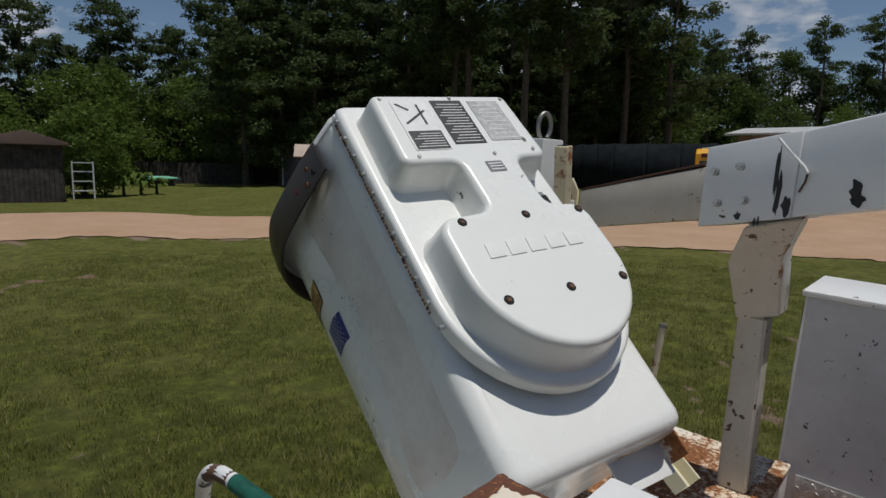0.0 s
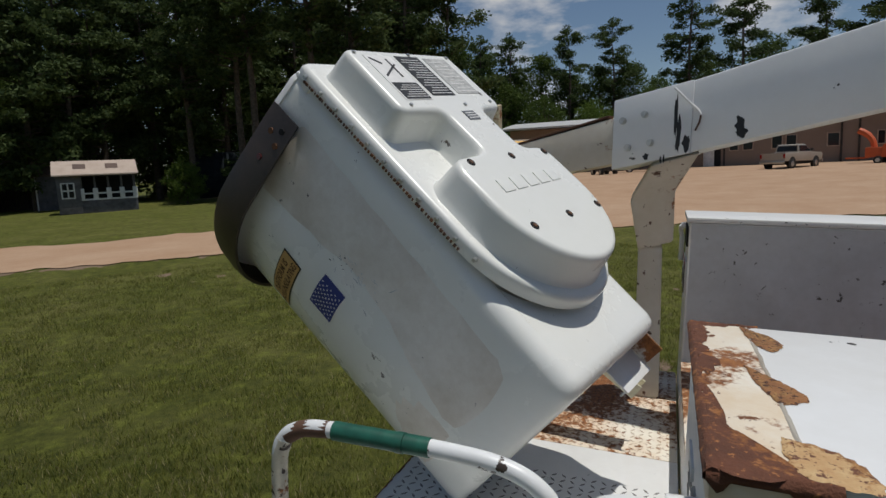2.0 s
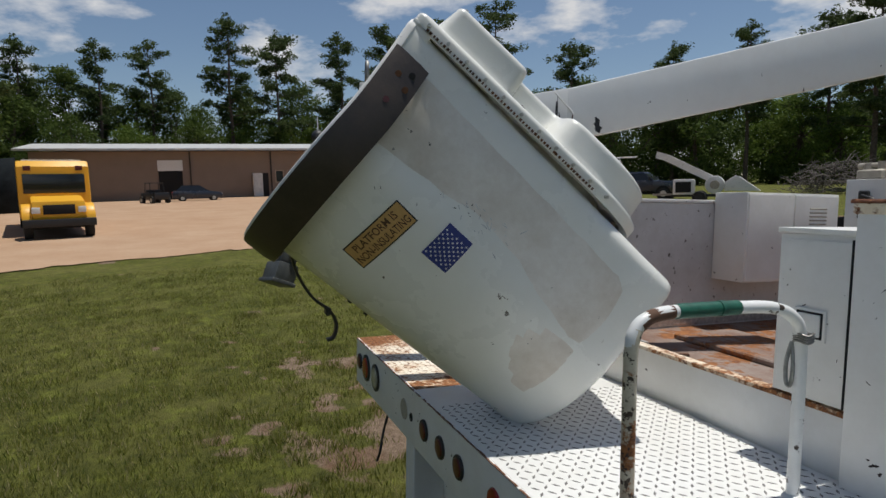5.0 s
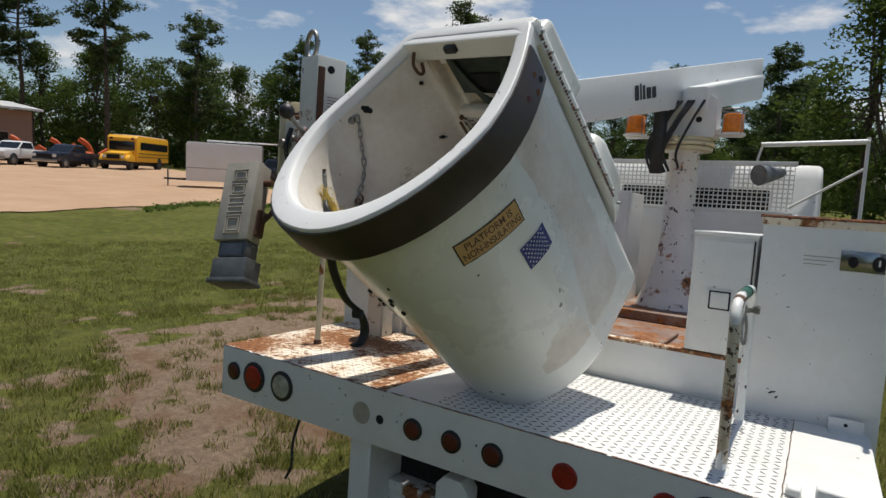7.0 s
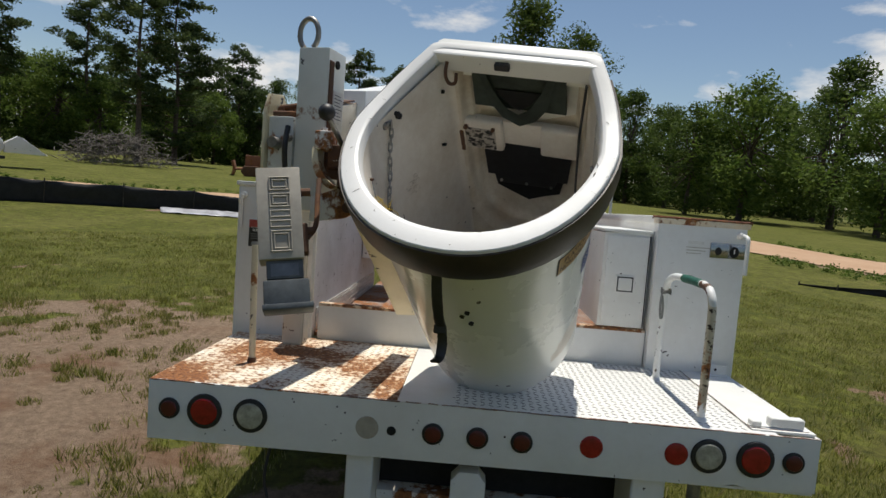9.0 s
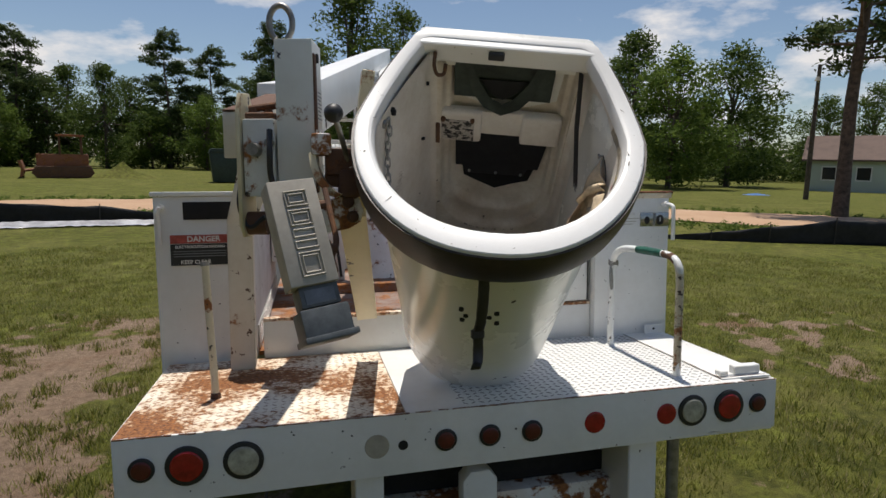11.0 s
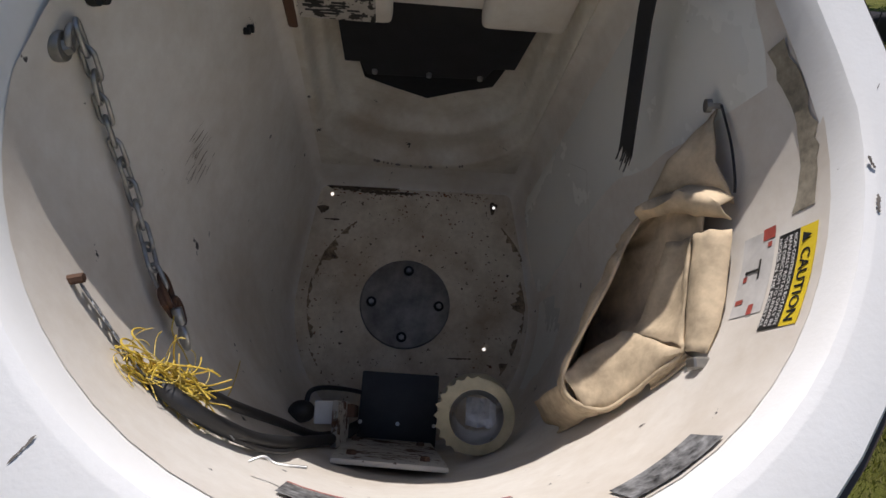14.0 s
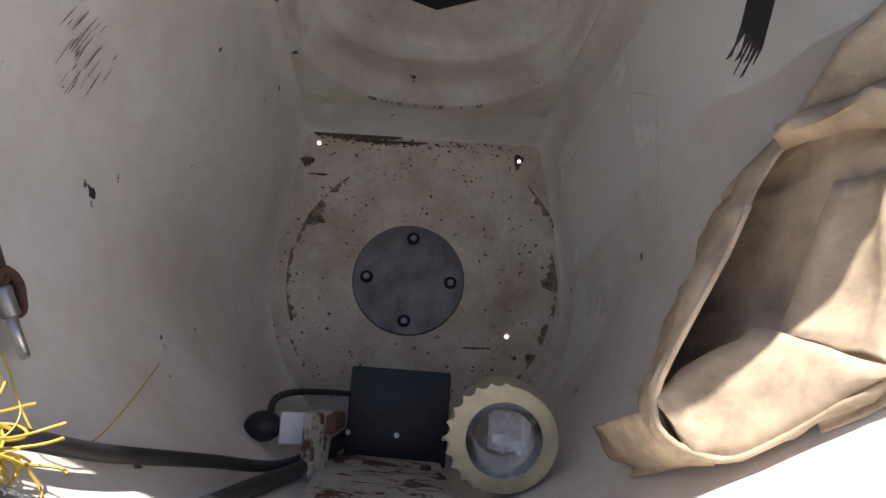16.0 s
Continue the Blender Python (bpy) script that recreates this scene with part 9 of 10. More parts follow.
def scratches(name, strokes, side, label):
    """Thin worn strokes on the lining, each from one (y, z) to another."""
    vs_, fs_ = [], []
    for y0, z0, y1, z1, w_ in strokes:
        b_ = len(vs_)
        dz_s = 1.0 if abs(y1 - y0) > abs(z1 - z0) and z1 >= z0 else -1.0
        dz_s = -dz_s if (y1 - y0) * (z1 - z0) < 0 else dz_s
        for k in range(7):
            t = k / 6
            y, z = y0 + (y1 - y0) * t + 0.0015 * wob(k * 0.7, y0 * 90), z0 + (z1 - z0) * t
            h_ = w_ * (0.4 + math.sin(math.pi * t))
            vs_ += [wall_in(y - h_, z + h_ * dz_s, side, 0.0014), wall_in(y + h_, z - h_ * dz_s, side, 0.0014)]
        fs_ += [(b_ + 2 * k, b_ + 2 * k + 1, b_ + 2 * k + 3, b_ + 2 * k + 2) for k in range(6)]
    return raw(name, vs_, fs_, M_SCUFF, bucket, label, kind="stuff")


marks = []
for i in range(34):
    y, z, ln = 0.066 + rg_s.gauss(0, 0.018), 0.632 + rg_s.gauss(0, 0.016), rg_s.uniform(0.006, 0.032)
    marks.append((y, z, y + ln, z - ln * 0.25, rg_s.uniform(0.0002, 0.0009)))
scratches("scuff", marks, -1, "dark rubbed scratches on the lining")
scratches("scored_line", [(0.212, 0.388, 0.166, 0.460, 0.0006), (0.166, 0.460, 0.100, 0.432, 0.0006), (0.100, 0.432, 0.031, 0.391, 0.0005)], 1, "thin dark scored outline")

# ---- things round the yard ----
M_TYRE = plain("tyre_rubber", (0.022, 0.021, 0.020), 0.8, 0, 0.2, 8)
M_GLASSDARK = plain("dark_glass", (0.015, 0.018, 0.022), 0.12, 0, 0.1)
M_CHROME = plain("dull_chrome", (0.50, 0.50, 0.50), 0.3, 0.9, 0.15)
M_SHINGLE = painted("brown_shingle", (0.13, 0.088, 0.070), 0.9, 0.5, (0.07, 0.055, 0.05), relief=0.4, scale=0.6)
M_TANROOF = painted("tan_sheet_roof", (0.46, 0.37, 0.30), 0.7, 0.5, (0.28, 0.20, 0.15), scale=0.7)
M_OLDWOOD = plain("weathered_boards", (0.060, 0.050, 0.043), 0.9, 0, 0.35, 3, 0.5)
M_GREYBOARD = plain("grey_boards", (0.115, 0.112, 0.118), 0.85, 0, 0.25, 2.5, 0.4)
M_WHITEWOOD = plain("white_trim", (0.66, 0.66, 0.64), 0.6, 0, 0.1, 4)
M_TANWALL = painted("tan_metal_wall", (0.235, 0.172, 0.130), 0.6, 0.25, (0.16, 0.12, 0.09), scale=0.3)
M_ROOFEDGE = plain("pale_metal_roof", (0.62, 0.62, 0.60), 0.45, 0.3, 0.1, 2)
M_FABRIC = plain("black_fabric", (0.014, 0.014, 0.016), 0.75, 0, 0.3, 6, 0.4)
M_MACHINE = painted("orange_machine", (0.56, 0.10, 0.025), 0.6, 0.35, (0.35, 0.09, 0.03), scale=0.8)
M_BUS = painted("bus_yellow", (0.78, 0.40, 0.02), 0.4, 0.2, (0.5, 0.27, 0.04), scale=0.5)
M_DOZER = painted("dozer_rust", (0.26, 0.095, 0.045), 0.7, 0.7, (0.12, 0.05, 0.025), rust=0.5, scale=0.5)
M_TRAILER = painted("trailer_white", (0.74, 0.73, 0.72), 0.4, 0.2, (0.45, 0.42, 0.38), scale=0.5)
M_PLASTIC_BIN = plain("dark_green_plastic", (0.02, 0.04, 0.03), 0.5, 0, 0.2, 4)


def far_at(x, y, heading, dz=0.0):
    """Local axes with x pointing along the heading (degrees), standing on the ground."""
    return Matrix.Translation((x, y, rise(x, y) + dz)) @ Matrix.Rotation(radians(heading), 4, "Z")


def wheel(parent, x, y, r, w, side, rim_mat=None):
    bm_ = bmesh.new()
    cyl(bm_, (x, y - w / 2, r), (x, y + w / 2, r), r, r, 24, 0.04)
    ty = part("wheel", bm_, M_TYRE, parent, smooth=40)
    bm_ = bmesh.new()
    cyl(bm_, (x, y + side * (w / 2 - 0.02), r), (x, y + side * (w / 2 + 0.012), r), r * 0.58, r * 0.5, 18)
    part("rim", bm_, rim_mat or M_CHROME, ty, smooth=40)


def block(parent, name, mat_, x0, x1, y0, y1, z0, z1, bevel=0.0, label=""):
    bm_ = bmesh.new()
    box(bm_, x0, x1, y0, y1, z0, z1, bevel, None, 2)
    return part(name, bm_, mat_, parent, label, smooth=40)


def side_shape(parent, name, mat_, pts, y0, y1, bevel=0.03, label=""):
    """A side profile in x and z, drawn out across the width."""
    bm_ = bmesh.new()
    prism(bm_, pts, "y", y0, y1, bevel)
    return part(name, bm_, mat_, parent, label, smooth=40)


def pickup(label, paint, m, long_bed=True):
    """A full-size pickup, nose to +x, 5.6 m long."""
    th = thing("pickup_truck", label, "pickup truck", "vehicles in the dirt yard", m)
    side_shape(th, "body", paint, [(-2.8, 0.62), (2.55, 0.55), (2.75, 0.7), (2.75, 1.05), (2.6, 1.2), (1.05, 1.28), (-0.75, 1.28), (-2.8, 1.25)], -0.98, 0.98, 0.06)
    bm_ = bmesh.new()
    loft(bm_, [[Vector((x, y * 0.94, 1.27)) for x, y in ((1.15, 0.98), (1.15, -0.98), (-0.80, -0.98), (-0.80, 0.98))],
               [Vector((x, y * 0.82, 1.84)) for x, y in ((0.42, 0.98), (0.42, -0.98), (-0.68, -0.98), (-0.68, 0.98))],
               [Vector((x, y * 0.76, 1.90)) for x, y in ((0.28, 0.98), (0.28, -0.98), (-0.58, -0.98), (-0.58, 0.98))]], True, False, True)
    bmesh.ops.recalc_face_normals(bm_, faces=bm_.faces)
    cabp = part("cab", bm_, paint, th, smooth=40)
    raw("windscreen", [(1.10, 0.84, 1.33), (1.10, -0.84, 1.33), (0.475, -0.75, 1.80), (0.475, 0.75, 1.80)], [(0, 1, 2, 3)], M_GLASSDARK, cabp)
    raw("rear_window", [(-0.797, 0.80, 1.36), (-0.797, -0.80, 1.36), (-0.700, -0.74, 1.78), (-0.700, 0.74, 1.78)], [(0, 3, 2, 1)], M_GLASSDARK, cabp)
    for s in (1, -1):
        raw("side_window", [(0.98, s * 0.925, 1.34), (-0.68, s * 0.925, 1.34), (-0.60, s * 0.835, 1.79), (0.42, s * 0.835, 1.79)], [(0, 1, 2, 3)], M_GLASSDARK, cabp)
    bm_ = bmesh.new()
    box(bm_, -2.70, -0.86, -0.84, 0.84, 1.24, 1.262, 0.0)
    part("bed_opening", bm_, M_HOLE, th)
    block(th, "grille", M_HOLE, 2.72, 2.775, -0.62, 0.62, 0.78, 1.08, 0.02)
    block(th, "front_bumper", M_CHROME, 2.68, 2.86, -0.98, 0.98, 0.46, 0.68, 0.04)
    block(th, "rear_bumper", M_CHROME, -2.95, -2.78, -0.95, 0.95, 0.46, 0.64, 0.03)
    for s in (1, -1):
        block(th, "headlight", M_LABEL, 2.70, 2.785, s * 0.80 - 0.15, s * 0.80 + 0.15, 0.84, 1.06, 0.02)
        block(th, "tail_light", M_REDLENS, -2.83, -2.78, s * 0.90 - 0.07, s * 0.90 + 0.07, 0.86, 1.18, 0.01)
        block(th, "side_mirror", M_BLACK, 0.78, 0.92, s * 1.08 - 0.1, s * 1.08 + 0.1, 1.34, 1.56, 0.03)
        wheel(th, 1.75, s * 0.86, 0.40, 0.28, s)
        wheel(th, -1.75, s * 0.86, 0.40, 0.28, s)
        for xx in (1.75, -1.75):
            bm_ = bmesh.new()
            cyl(bm_, (xx, s * 0.965, 0.46), (xx, s * 0.986, 0.46), 0.49, 0.49, 22)
            part("wheel_arch", bm_, M_HOLE, th)
    block(th, "underside", M_HOLE, -2.6, 2.5, -0.8, 0.8, 0.35, 0.62, 0.02)
    return th


P_TAN = painted("pewter_paint", (0.36, 0.32, 0.27), 0.35, 0.2, scale=0.5, coat=0.3)
P_NAVY = painted("navy_paint", (0.018, 0.025, 0.045), 0.25, 0.2, (0.05, 0.05, 0.05), scale=0.5, coat=0.4)
P_FLEET = painted("fleet_white", (0.74, 0.74, 0.73), 0.35, 0.1, scale=0.5, coat=0.3)
P_BLACKISH = painted("near_black_paint", (0.015, 0.016, 0.018), 0.3, 0.2, (0.05, 0.05, 0.05), scale=0.5)
pickup("pewter grey pickup with dark rear window and chrome bumper", P_TAN, far_at(-53.0, 9.8, 143))
pickup("white pickup with a black grille, parked nose out", P_FLEET, far_at(-53.0, 19.6, -55))
pickup("dark navy pickup with a black grille, parked nose out", P_NAVY, far_at(-50.7, 22.4, -60))
pickup("dark pickup parked behind the white enclosed trailer", P_NAVY, far_at(-32.0, 27.6, 35))


def hatchback(label, paint, m):
    th = thing("car", label, "car", "vehicles in the dirt yard", m)
    side_shape(th, "body", paint, [(-2.1, 0.35), (2.1, 0.35), (2.15, 0.65), (1.9, 0.82), (0.95, 0.95), (-1.95, 1.0), (-2.15, 0.8)], -0.86, 0.86, 0.06)
    bm_ = bmesh.new()
    loft(bm_, [[Vector((x, y, 0.94)) for x, y in ((1.0, 0.80), (1.0, -0.80), (-1.85, -0.80), (-1.85, 0.80))],
               [Vector((x, y, 1.42)) for x, y in ((0.25, 0.64), (0.25, -0.64), (-1.35, -0.64), (-1.35, 0.64))],
               [Vector((x, y, 1.47)) for x, y in ((0.1, 0.55), (0.1, -0.55), (-1.2, -0.55), (-1.2, 0.55))]], True, False, True)
    bmesh.ops.recalc_face_normals(bm_, faces=bm_.faces)
    part("cabin", bm_, M_GLASSDARK, th, "dark glass cabin", smooth=40)
    block(th, "roof_panel", paint, -1.25, 0.15, -0.58, 0.58, 1.46, 1.485, 0.01)
    for s in (1, -1):
        block(th, "tail_light", M_REDLENS, -2.16, -2.08, s * 0.68 - 0.12, s * 0.68 + 0.12, 0.7, 0.88, 0.01)
        block(th, "headlight", M_LABEL, 2.02, 2.13, s * 0.65 - 0.15, s * 0.65 + 0.15, 0.6, 0.74, 0.01)
        for xx in (1.35, -1.3):
            wheel(th, xx, s * 0.78, 0.31, 0.2, s)
    return th


hatchback("dark blue car parked by the metal building", P_NAVY, far_at(-57.6, -1.6, 95))
atv = thing("utility_vehicle", "small black open utility vehicle with a roll frame", "utility vehicle", m=far_at(-54.3, -4.9, 30))
block(atv, "body", P_BLACKISH, -1.2, 1.3, -0.65, 0.65, 0.4, 0.95, 0.08)
block(atv, "seat", M_BLACK, -0.4, 0.1, -0.55, 0.55, 0.95, 1.2, 0.05)
for x, s in ((0.5, 1), (0.5, -1), (-0.5, 1), (-0.5, -1)):
    bm = bmesh.new()
    tube(bm, [(x, s * 0.6, 0.9), (x * 0.8, s * 0.55, 1.75)], 0.03, 8)
    part("roll_frame", bm, M_BLACK, atv)
block(atv, "roof", M_BLACK, -0.5, 0.5, -0.6, 0.6, 1.74, 1.8, 0.02)
for x in (0.9, -0.85):
    for s in (1, -1):
        wheel(atv, x, s * 0.65, 0.33, 0.25, s)

# yellow school buses
def school_bus(label, m, length=9.6):
    th = thing("school_bus", label, "bus", "vehicles in the dirt yard", m)
    L0 = -length
    side_shape(th, "body", M_BUS, [(L0, 0.75), (0.0, 0.75), (0.05, 1.5), (0.0, 2.75), (-0.25, 2.98), (L0 + 0.2, 2.98), (L0, 2.8)], -1.2, 1.2, 0.10)
    side_shape(th, "bonnet", M_BUS, [(0.0, 0.75), (1.75, 0.75), (1.85, 1.0), (1.75, 1.42), (0.3, 1.62), (0.0, 1.62)], -0.85, 0.85, 0.10)
    block(th, "roof", M_WHITEWOOD, L0 + 0.25, -0.75, -1.0, 1.0, 2.975, 3.05, 0.03, "white painted roof")
    block(th, "windscreen", M_GLASSDARK, 0.03, 0.07, -1.02, 1.02, 1.72, 2.46, 0.01)
    block(th, "grille", M_HOLE, 1.82, 1.87, -0.5, 0.5, 0.95, 1.30, 0.01)
    block(th, "bumper", M_BLACK, 1.72, 2.0, -1.15, 1.15, 0.5, 0.78, 0.03)
    for s in (1, -1):
        side_shape(th, "wing", M_BUS, [(0.25, 0.75), (0.35, 1.2), (0.75, 1.34), (1.4, 1.30), (1.72, 1.0), (1.75, 0.75)], s * 1.0 - 0.16, s * 1.0 + 0.16, 0.05)
        block(th, "headlight", M_LABEL, 1.80, 1.88, s * 0.72 - 0.13, s * 0.72 + 0.13, 1.0, 1.22, 0.02)
        block(th, "warning_lamp", M_REDDARK, -0.02, 0.06, s * 0.85 - 0.12, s * 0.85 + 0.12, 2.6, 2.78, 0.02)
        block(th, "rub_rail", M_BLACK, L0 + 0.1, -0.3, s * 1.205 - 0.015, s * 1.205 + 0.015, 1.46, 1.52)
        block(th, "rub_rail", M_BLACK, L0 + 0.1, -0.3, s * 1.205 - 0.015, s * 1.205 + 0.015, 1.16, 1.22)
        for i in range(11):
            x0 = L0 + 0.35 + i * (length - 1.1) / 11
            block(th, "window", M_GLASSDARK, x0, x0 + 0.62, s * 1.203 - 0.012, s * 1.203 + 0.012, 1.80, 2.45)
        wheel(th, 1.0, s * 0.98, 0.48, 0.28, s, M_BLACK)
        wheel(th, L0 + 2.6, s * 1.0, 0.48, 0.4, s, M_BLACK)
        bm_ = bmesh.new()
        cyl(bm_, (L0 + 2.6, s * 1.19, 0.6), (L0 + 2.6, s * 1.212, 0.6), 0.58, 0.58, 20)
        part("wheel_arch", bm_, M_HOLE, th)
    block(th, "underside", M_HOLE, L0 + 0.3, 1.6, -0.9, 0.9, 0.42, 0.78)
    return th


school_bus("yellow school bus with white roof, nose toward the yard", far_at(-49.9, 26.3, -50), 8.0)
school_bus("yellow school bus behind the boom on the dirt yard", far_at(-25.4, -6.2, 14), 8.6)


# orange brush machines behind the pickups
def brush_machine(x, y, heading, s=1.0):
    m = far_at(x, y, heading)
    th = thing("brush_chipper", "orange brush chipper with a raised discharge chute", "machine", "orange machines", m @ Matrix.Scale(s, 4))
    block(th, "engine_box", M_MACHINE, -0.9, 0.5, -0.6, 0.6, 0.6, 1.55, 0.08)
    side_shape(th, "feed_hood", M_MACHINE, [(0.4, 0.6), (1.8, 0.75), (2.0, 1.9), (1.3, 2.3), (0.5, 1.7)], -0.7, 0.7, 0.04)
    bm_ = bmesh.new()
    tube(bm_, smooth_path([(-0.3, 0, 1.4), (-0.5, 0, 2.2), (-1.0, 0, 2.8), (-1.6, 0, 3.15)], 4), [0.26] * 7 + [0.3] * 6, 8)
    part("chute", bm_, M_MACHINE, th, smooth=40)
    block(th, "grille", M_HOLE, -0.93, -0.88, -0.45, 0.45, 0.8, 1.4)
    block(th, "tow_bar", M_MACHINE, -2.6, -0.8, -0.08, 0.08, 0.5, 0.66, 0.01)
    for sd in (1, -1):
        wheel(th, 0.2, sd * 0.78, 0.36, 0.24, sd)
    return th


for x, y, h, s in ((-54.6, 16.0, 60, 0.85), (-60.0, 20.2, 50, 0.72), (-61.0, 23.6, 60, 0.75), (-59.8, 26.4, 70, 0.75), (-56.6, 27.4, 75, 0.78), (-55.2, 25.6, 110, 0.6)):
    brush_machine(x, y, h, s)

# enclosed trailer
tr_m = far_at(-29.4, 21.2, math.degrees(math.atan2(22.7 - 19.3, -28.3 + 30.8)) + 180)
trl = thing("enclosed_trailer", "white enclosed cargo trailer with a black wheel arch", "trailer", m=tr_m)
side_shape(trl, "body", M_TRAILER, [(-2.1, 0.45), (2.1, 0.45), (2.1, 2.55), (1.95, 2.65), (-1.95, 2.65), (-2.1, 2.55)], -0.95, 0.95, 0.03)
block(trl, "roof", M_ROOFEDGE, -2.05, 2.05, -0.90, 0.90, 2.645, 2.675, 0.01)
for s in (1, -1):
    block(trl, "trim_rail", M_STEEL, -2.1, 2.1, s * 0.955 - 0.008, s * 0.955 + 0.008, 1.18, 1.215)
    side_shape(trl, "mudguard", M_BLACK, [(-1.45, 0.3), (-1.3, 0.82), (-0.55, 0.82), (-0.4, 0.3)], s * 1.03 - 0.1, s * 1.03 + 0.1, 0.02)
    wheel(trl, -0.92, s * 0.98, 0.33, 0.2, s, M_BLACK)
block(trl, "rear_door", M_TRAILER, -2.13, -2.095, -0.82, 0.82, 0.52, 2.35, 0.01)
block(trl, "corner_post", M_STEEL, -2.12, -2.04, -0.97, -0.92, 0.45, 2.6)
block(trl, "corner_post", M_STEEL, -2.12, -2.04, 0.92, 0.97, 0.45, 2.6)
bm = bmesh.new()
tube(bm, [(2.05, 0.6, 0.5), (3.3, 0, 0.5)], 0.05, 8)
tube(bm, [(2.05, -0.6, 0.5), (3.3, 0, 0.5)], 0.05, 8)
part("tongue", bm, M_BLACK, trl)
bm = bmesh.new()
tube(bm, [(3.1, 0, 0.05), (3.1, 0, 1.05)], 0.045, 8)
part("jack", bm, M_STEEL, trl)
for s in (0.55, -0.55):
    bm = bmesh.new()
    tube(bm, [(-3.0, s, 2.84), (1.0, s, 2.80)], 0.025, 8)
    part("roof_bar", bm, M_ROOFEDGE, trl)
for xx in (-1.8, 0.6):
    block(trl, "bar_foot", M_STEEL, xx - 0.03, xx + 0.03, -0.6, 0.6, 2.66, 2.80)

# white wood chipper with its feed tray
wc = thing("wood_chipper", "white towed wood chipper with a long discharge chute and folded tray", "machine", m=far_at(-25.2, 26.3, 41))
P_CHIP = painted("chipper_white", (0.72, 0.72, 0.70), 0.4, 0.2, chips=0.3, scale=0.7)
block(wc, "engine_box", P_CHIP, -1.5, -0.35, -0.55, 0.55, 0.55, 1.45, 0.06)
block(wc, "grille", M_HOLE, -1.35, -0.50, -0.575, -0.545, 0.68, 1.30)
block(wc, "frame", M_BLACK, -1.6, 1.3, -0.4, 0.4, 0.42, 0.56, 0.02)
bm = bmesh.new()
cyl(bm, (0.75, -0.42, 1.1), (0.75, 0.25, 1.1), 0.52, 0.52, 28, 0.04)
dr = part("drum_housing", bm, P_CHIP, wc, smooth=40)
bm = bmesh.new()
cyl(bm, (0.75, -0.43, 1.1), (0.75, -0.47, 1.1), 0.26, 0.24, 24)
part("drum_hub", bm, M_ALU, dr, smooth=40)
bm = bmesh.new()
loft(bm, [[Vector((x, y, z)) for y, z in ((-0.20, -0.2), (0.15, -0.2), (0.15, 0.2), (-0.20, 0.2))] for x in (0,)] and
     [[Vector((p[0] + n_[0] * b, y, p[1] + n_[1] * b)) for y, b in ((-0.2, -0.20), (0.12, -0.20), (0.12, 0.20), (-0.2, 0.20))]
      for p, n_ in (((0.55, 1.45), (0.4, 0.92)), ((-0.6, 2.05), (0.45, 0.9)), ((-1.9, 2.75), (0.45, 0.9)), ((-2.5, 2.95), (0.2, 0.95)))], True, True, True)
bmesh.ops.recalc_face_normals(bm, faces=bm.faces)
part("discharge_chute", bm, P_CHIP, wc, smooth=40)
side_shape(wc, "feed_tray", P_CHIP, [(1.25, 0.75), (3.1, 0.72), (2.0, 1.55), (1.8, 1.6), (1.3, 1.25)], -0.7, 0.7, 0.02)
for s in (1, -1):
    wheel(wc, -0.05, s * 0.72, 0.38, 0.24, s, M_BLACK)
block(wc, "tow_bar", M_STEEL, -2.7, -1.5, -0.06, 0.06, 0.5, 0.62)

# brush pile, dirt mound
bm = bmesh.new()
rg7 = random.Random(31)
c_a, c_b = Vector((-28.7, 38.8, 0)), Vector((-24.2, 41.7, 0))
for i in range(520):
    t = rg7.random()
    c = c_a.lerp(c_b, t)
    hgt = 2.3 * math.sin(math.pi * (0.1 + 0.8 * t)) * rg7.random() ** 0.7
    p0 = c + Vector((rg7.gauss(0, 0.8), rg7.gauss(0, 0.8), hgt + rise(c.x, c.y)))
    d = Vector((rg7.gauss(0, 1), rg7.gauss(0, 1), rg7.gauss(0, 0.45))).normalized() * rg7.uniform(0.5, 1.6)
    if p0.z + d.z < 0.1:
        d.z = abs(d.z)
    tube(bm, [p0, p0 + d * 0.5 + Vector((0, 0, 0.08)), p0 + d], [0.035, 0.025, 0.008], 5, False)
bp = part("brush_pile", bm, plain("grey_brush", (0.16, 0.14, 0.12), 0.9, 0, 0.3, 6), None, kind="stuff")
tagged(bp, "pile of dead grey brush and branches", "brush pile", kind="stuff")


def mound(name, label, x, y, rx, ry, h, mat_, seed):
    vs_, fs_ = [], []
    n_r, n_a = 10, 28
    for i in range(n_r + 1):
        for k in range(n_a):
            a = 2 * math.pi * k / n_a
            q = i / n_r
            px, py = x + rx * q * math.cos(a), y + ry * q * math.sin(a)
            vs_.append((px, py, rise(px, py) - 0.05 + h * (1 - q) ** 1.1 * (1 + 0.45 * wob(px * 0.9, py * 0.9, seed)) * (1 if i < n_r else 0)))
    for i in range(n_r):
        for k in range(n_a):
            fs_.append((i * n_a + k, i * n_a + (k + 1) % n_a, (i + 1) * n_a + (k + 1) % n_a, (i + 1) * n_a + k))
    return tagged(raw(name, vs_, fs_, mat_, smooth=True), label, "dirt mound")


mound("dirt_mound", "low overgrown dirt mound by the bulldozer", -13.7, 46.4, 2.6, 1.6, 1.0, M_GROUND, 3.0)

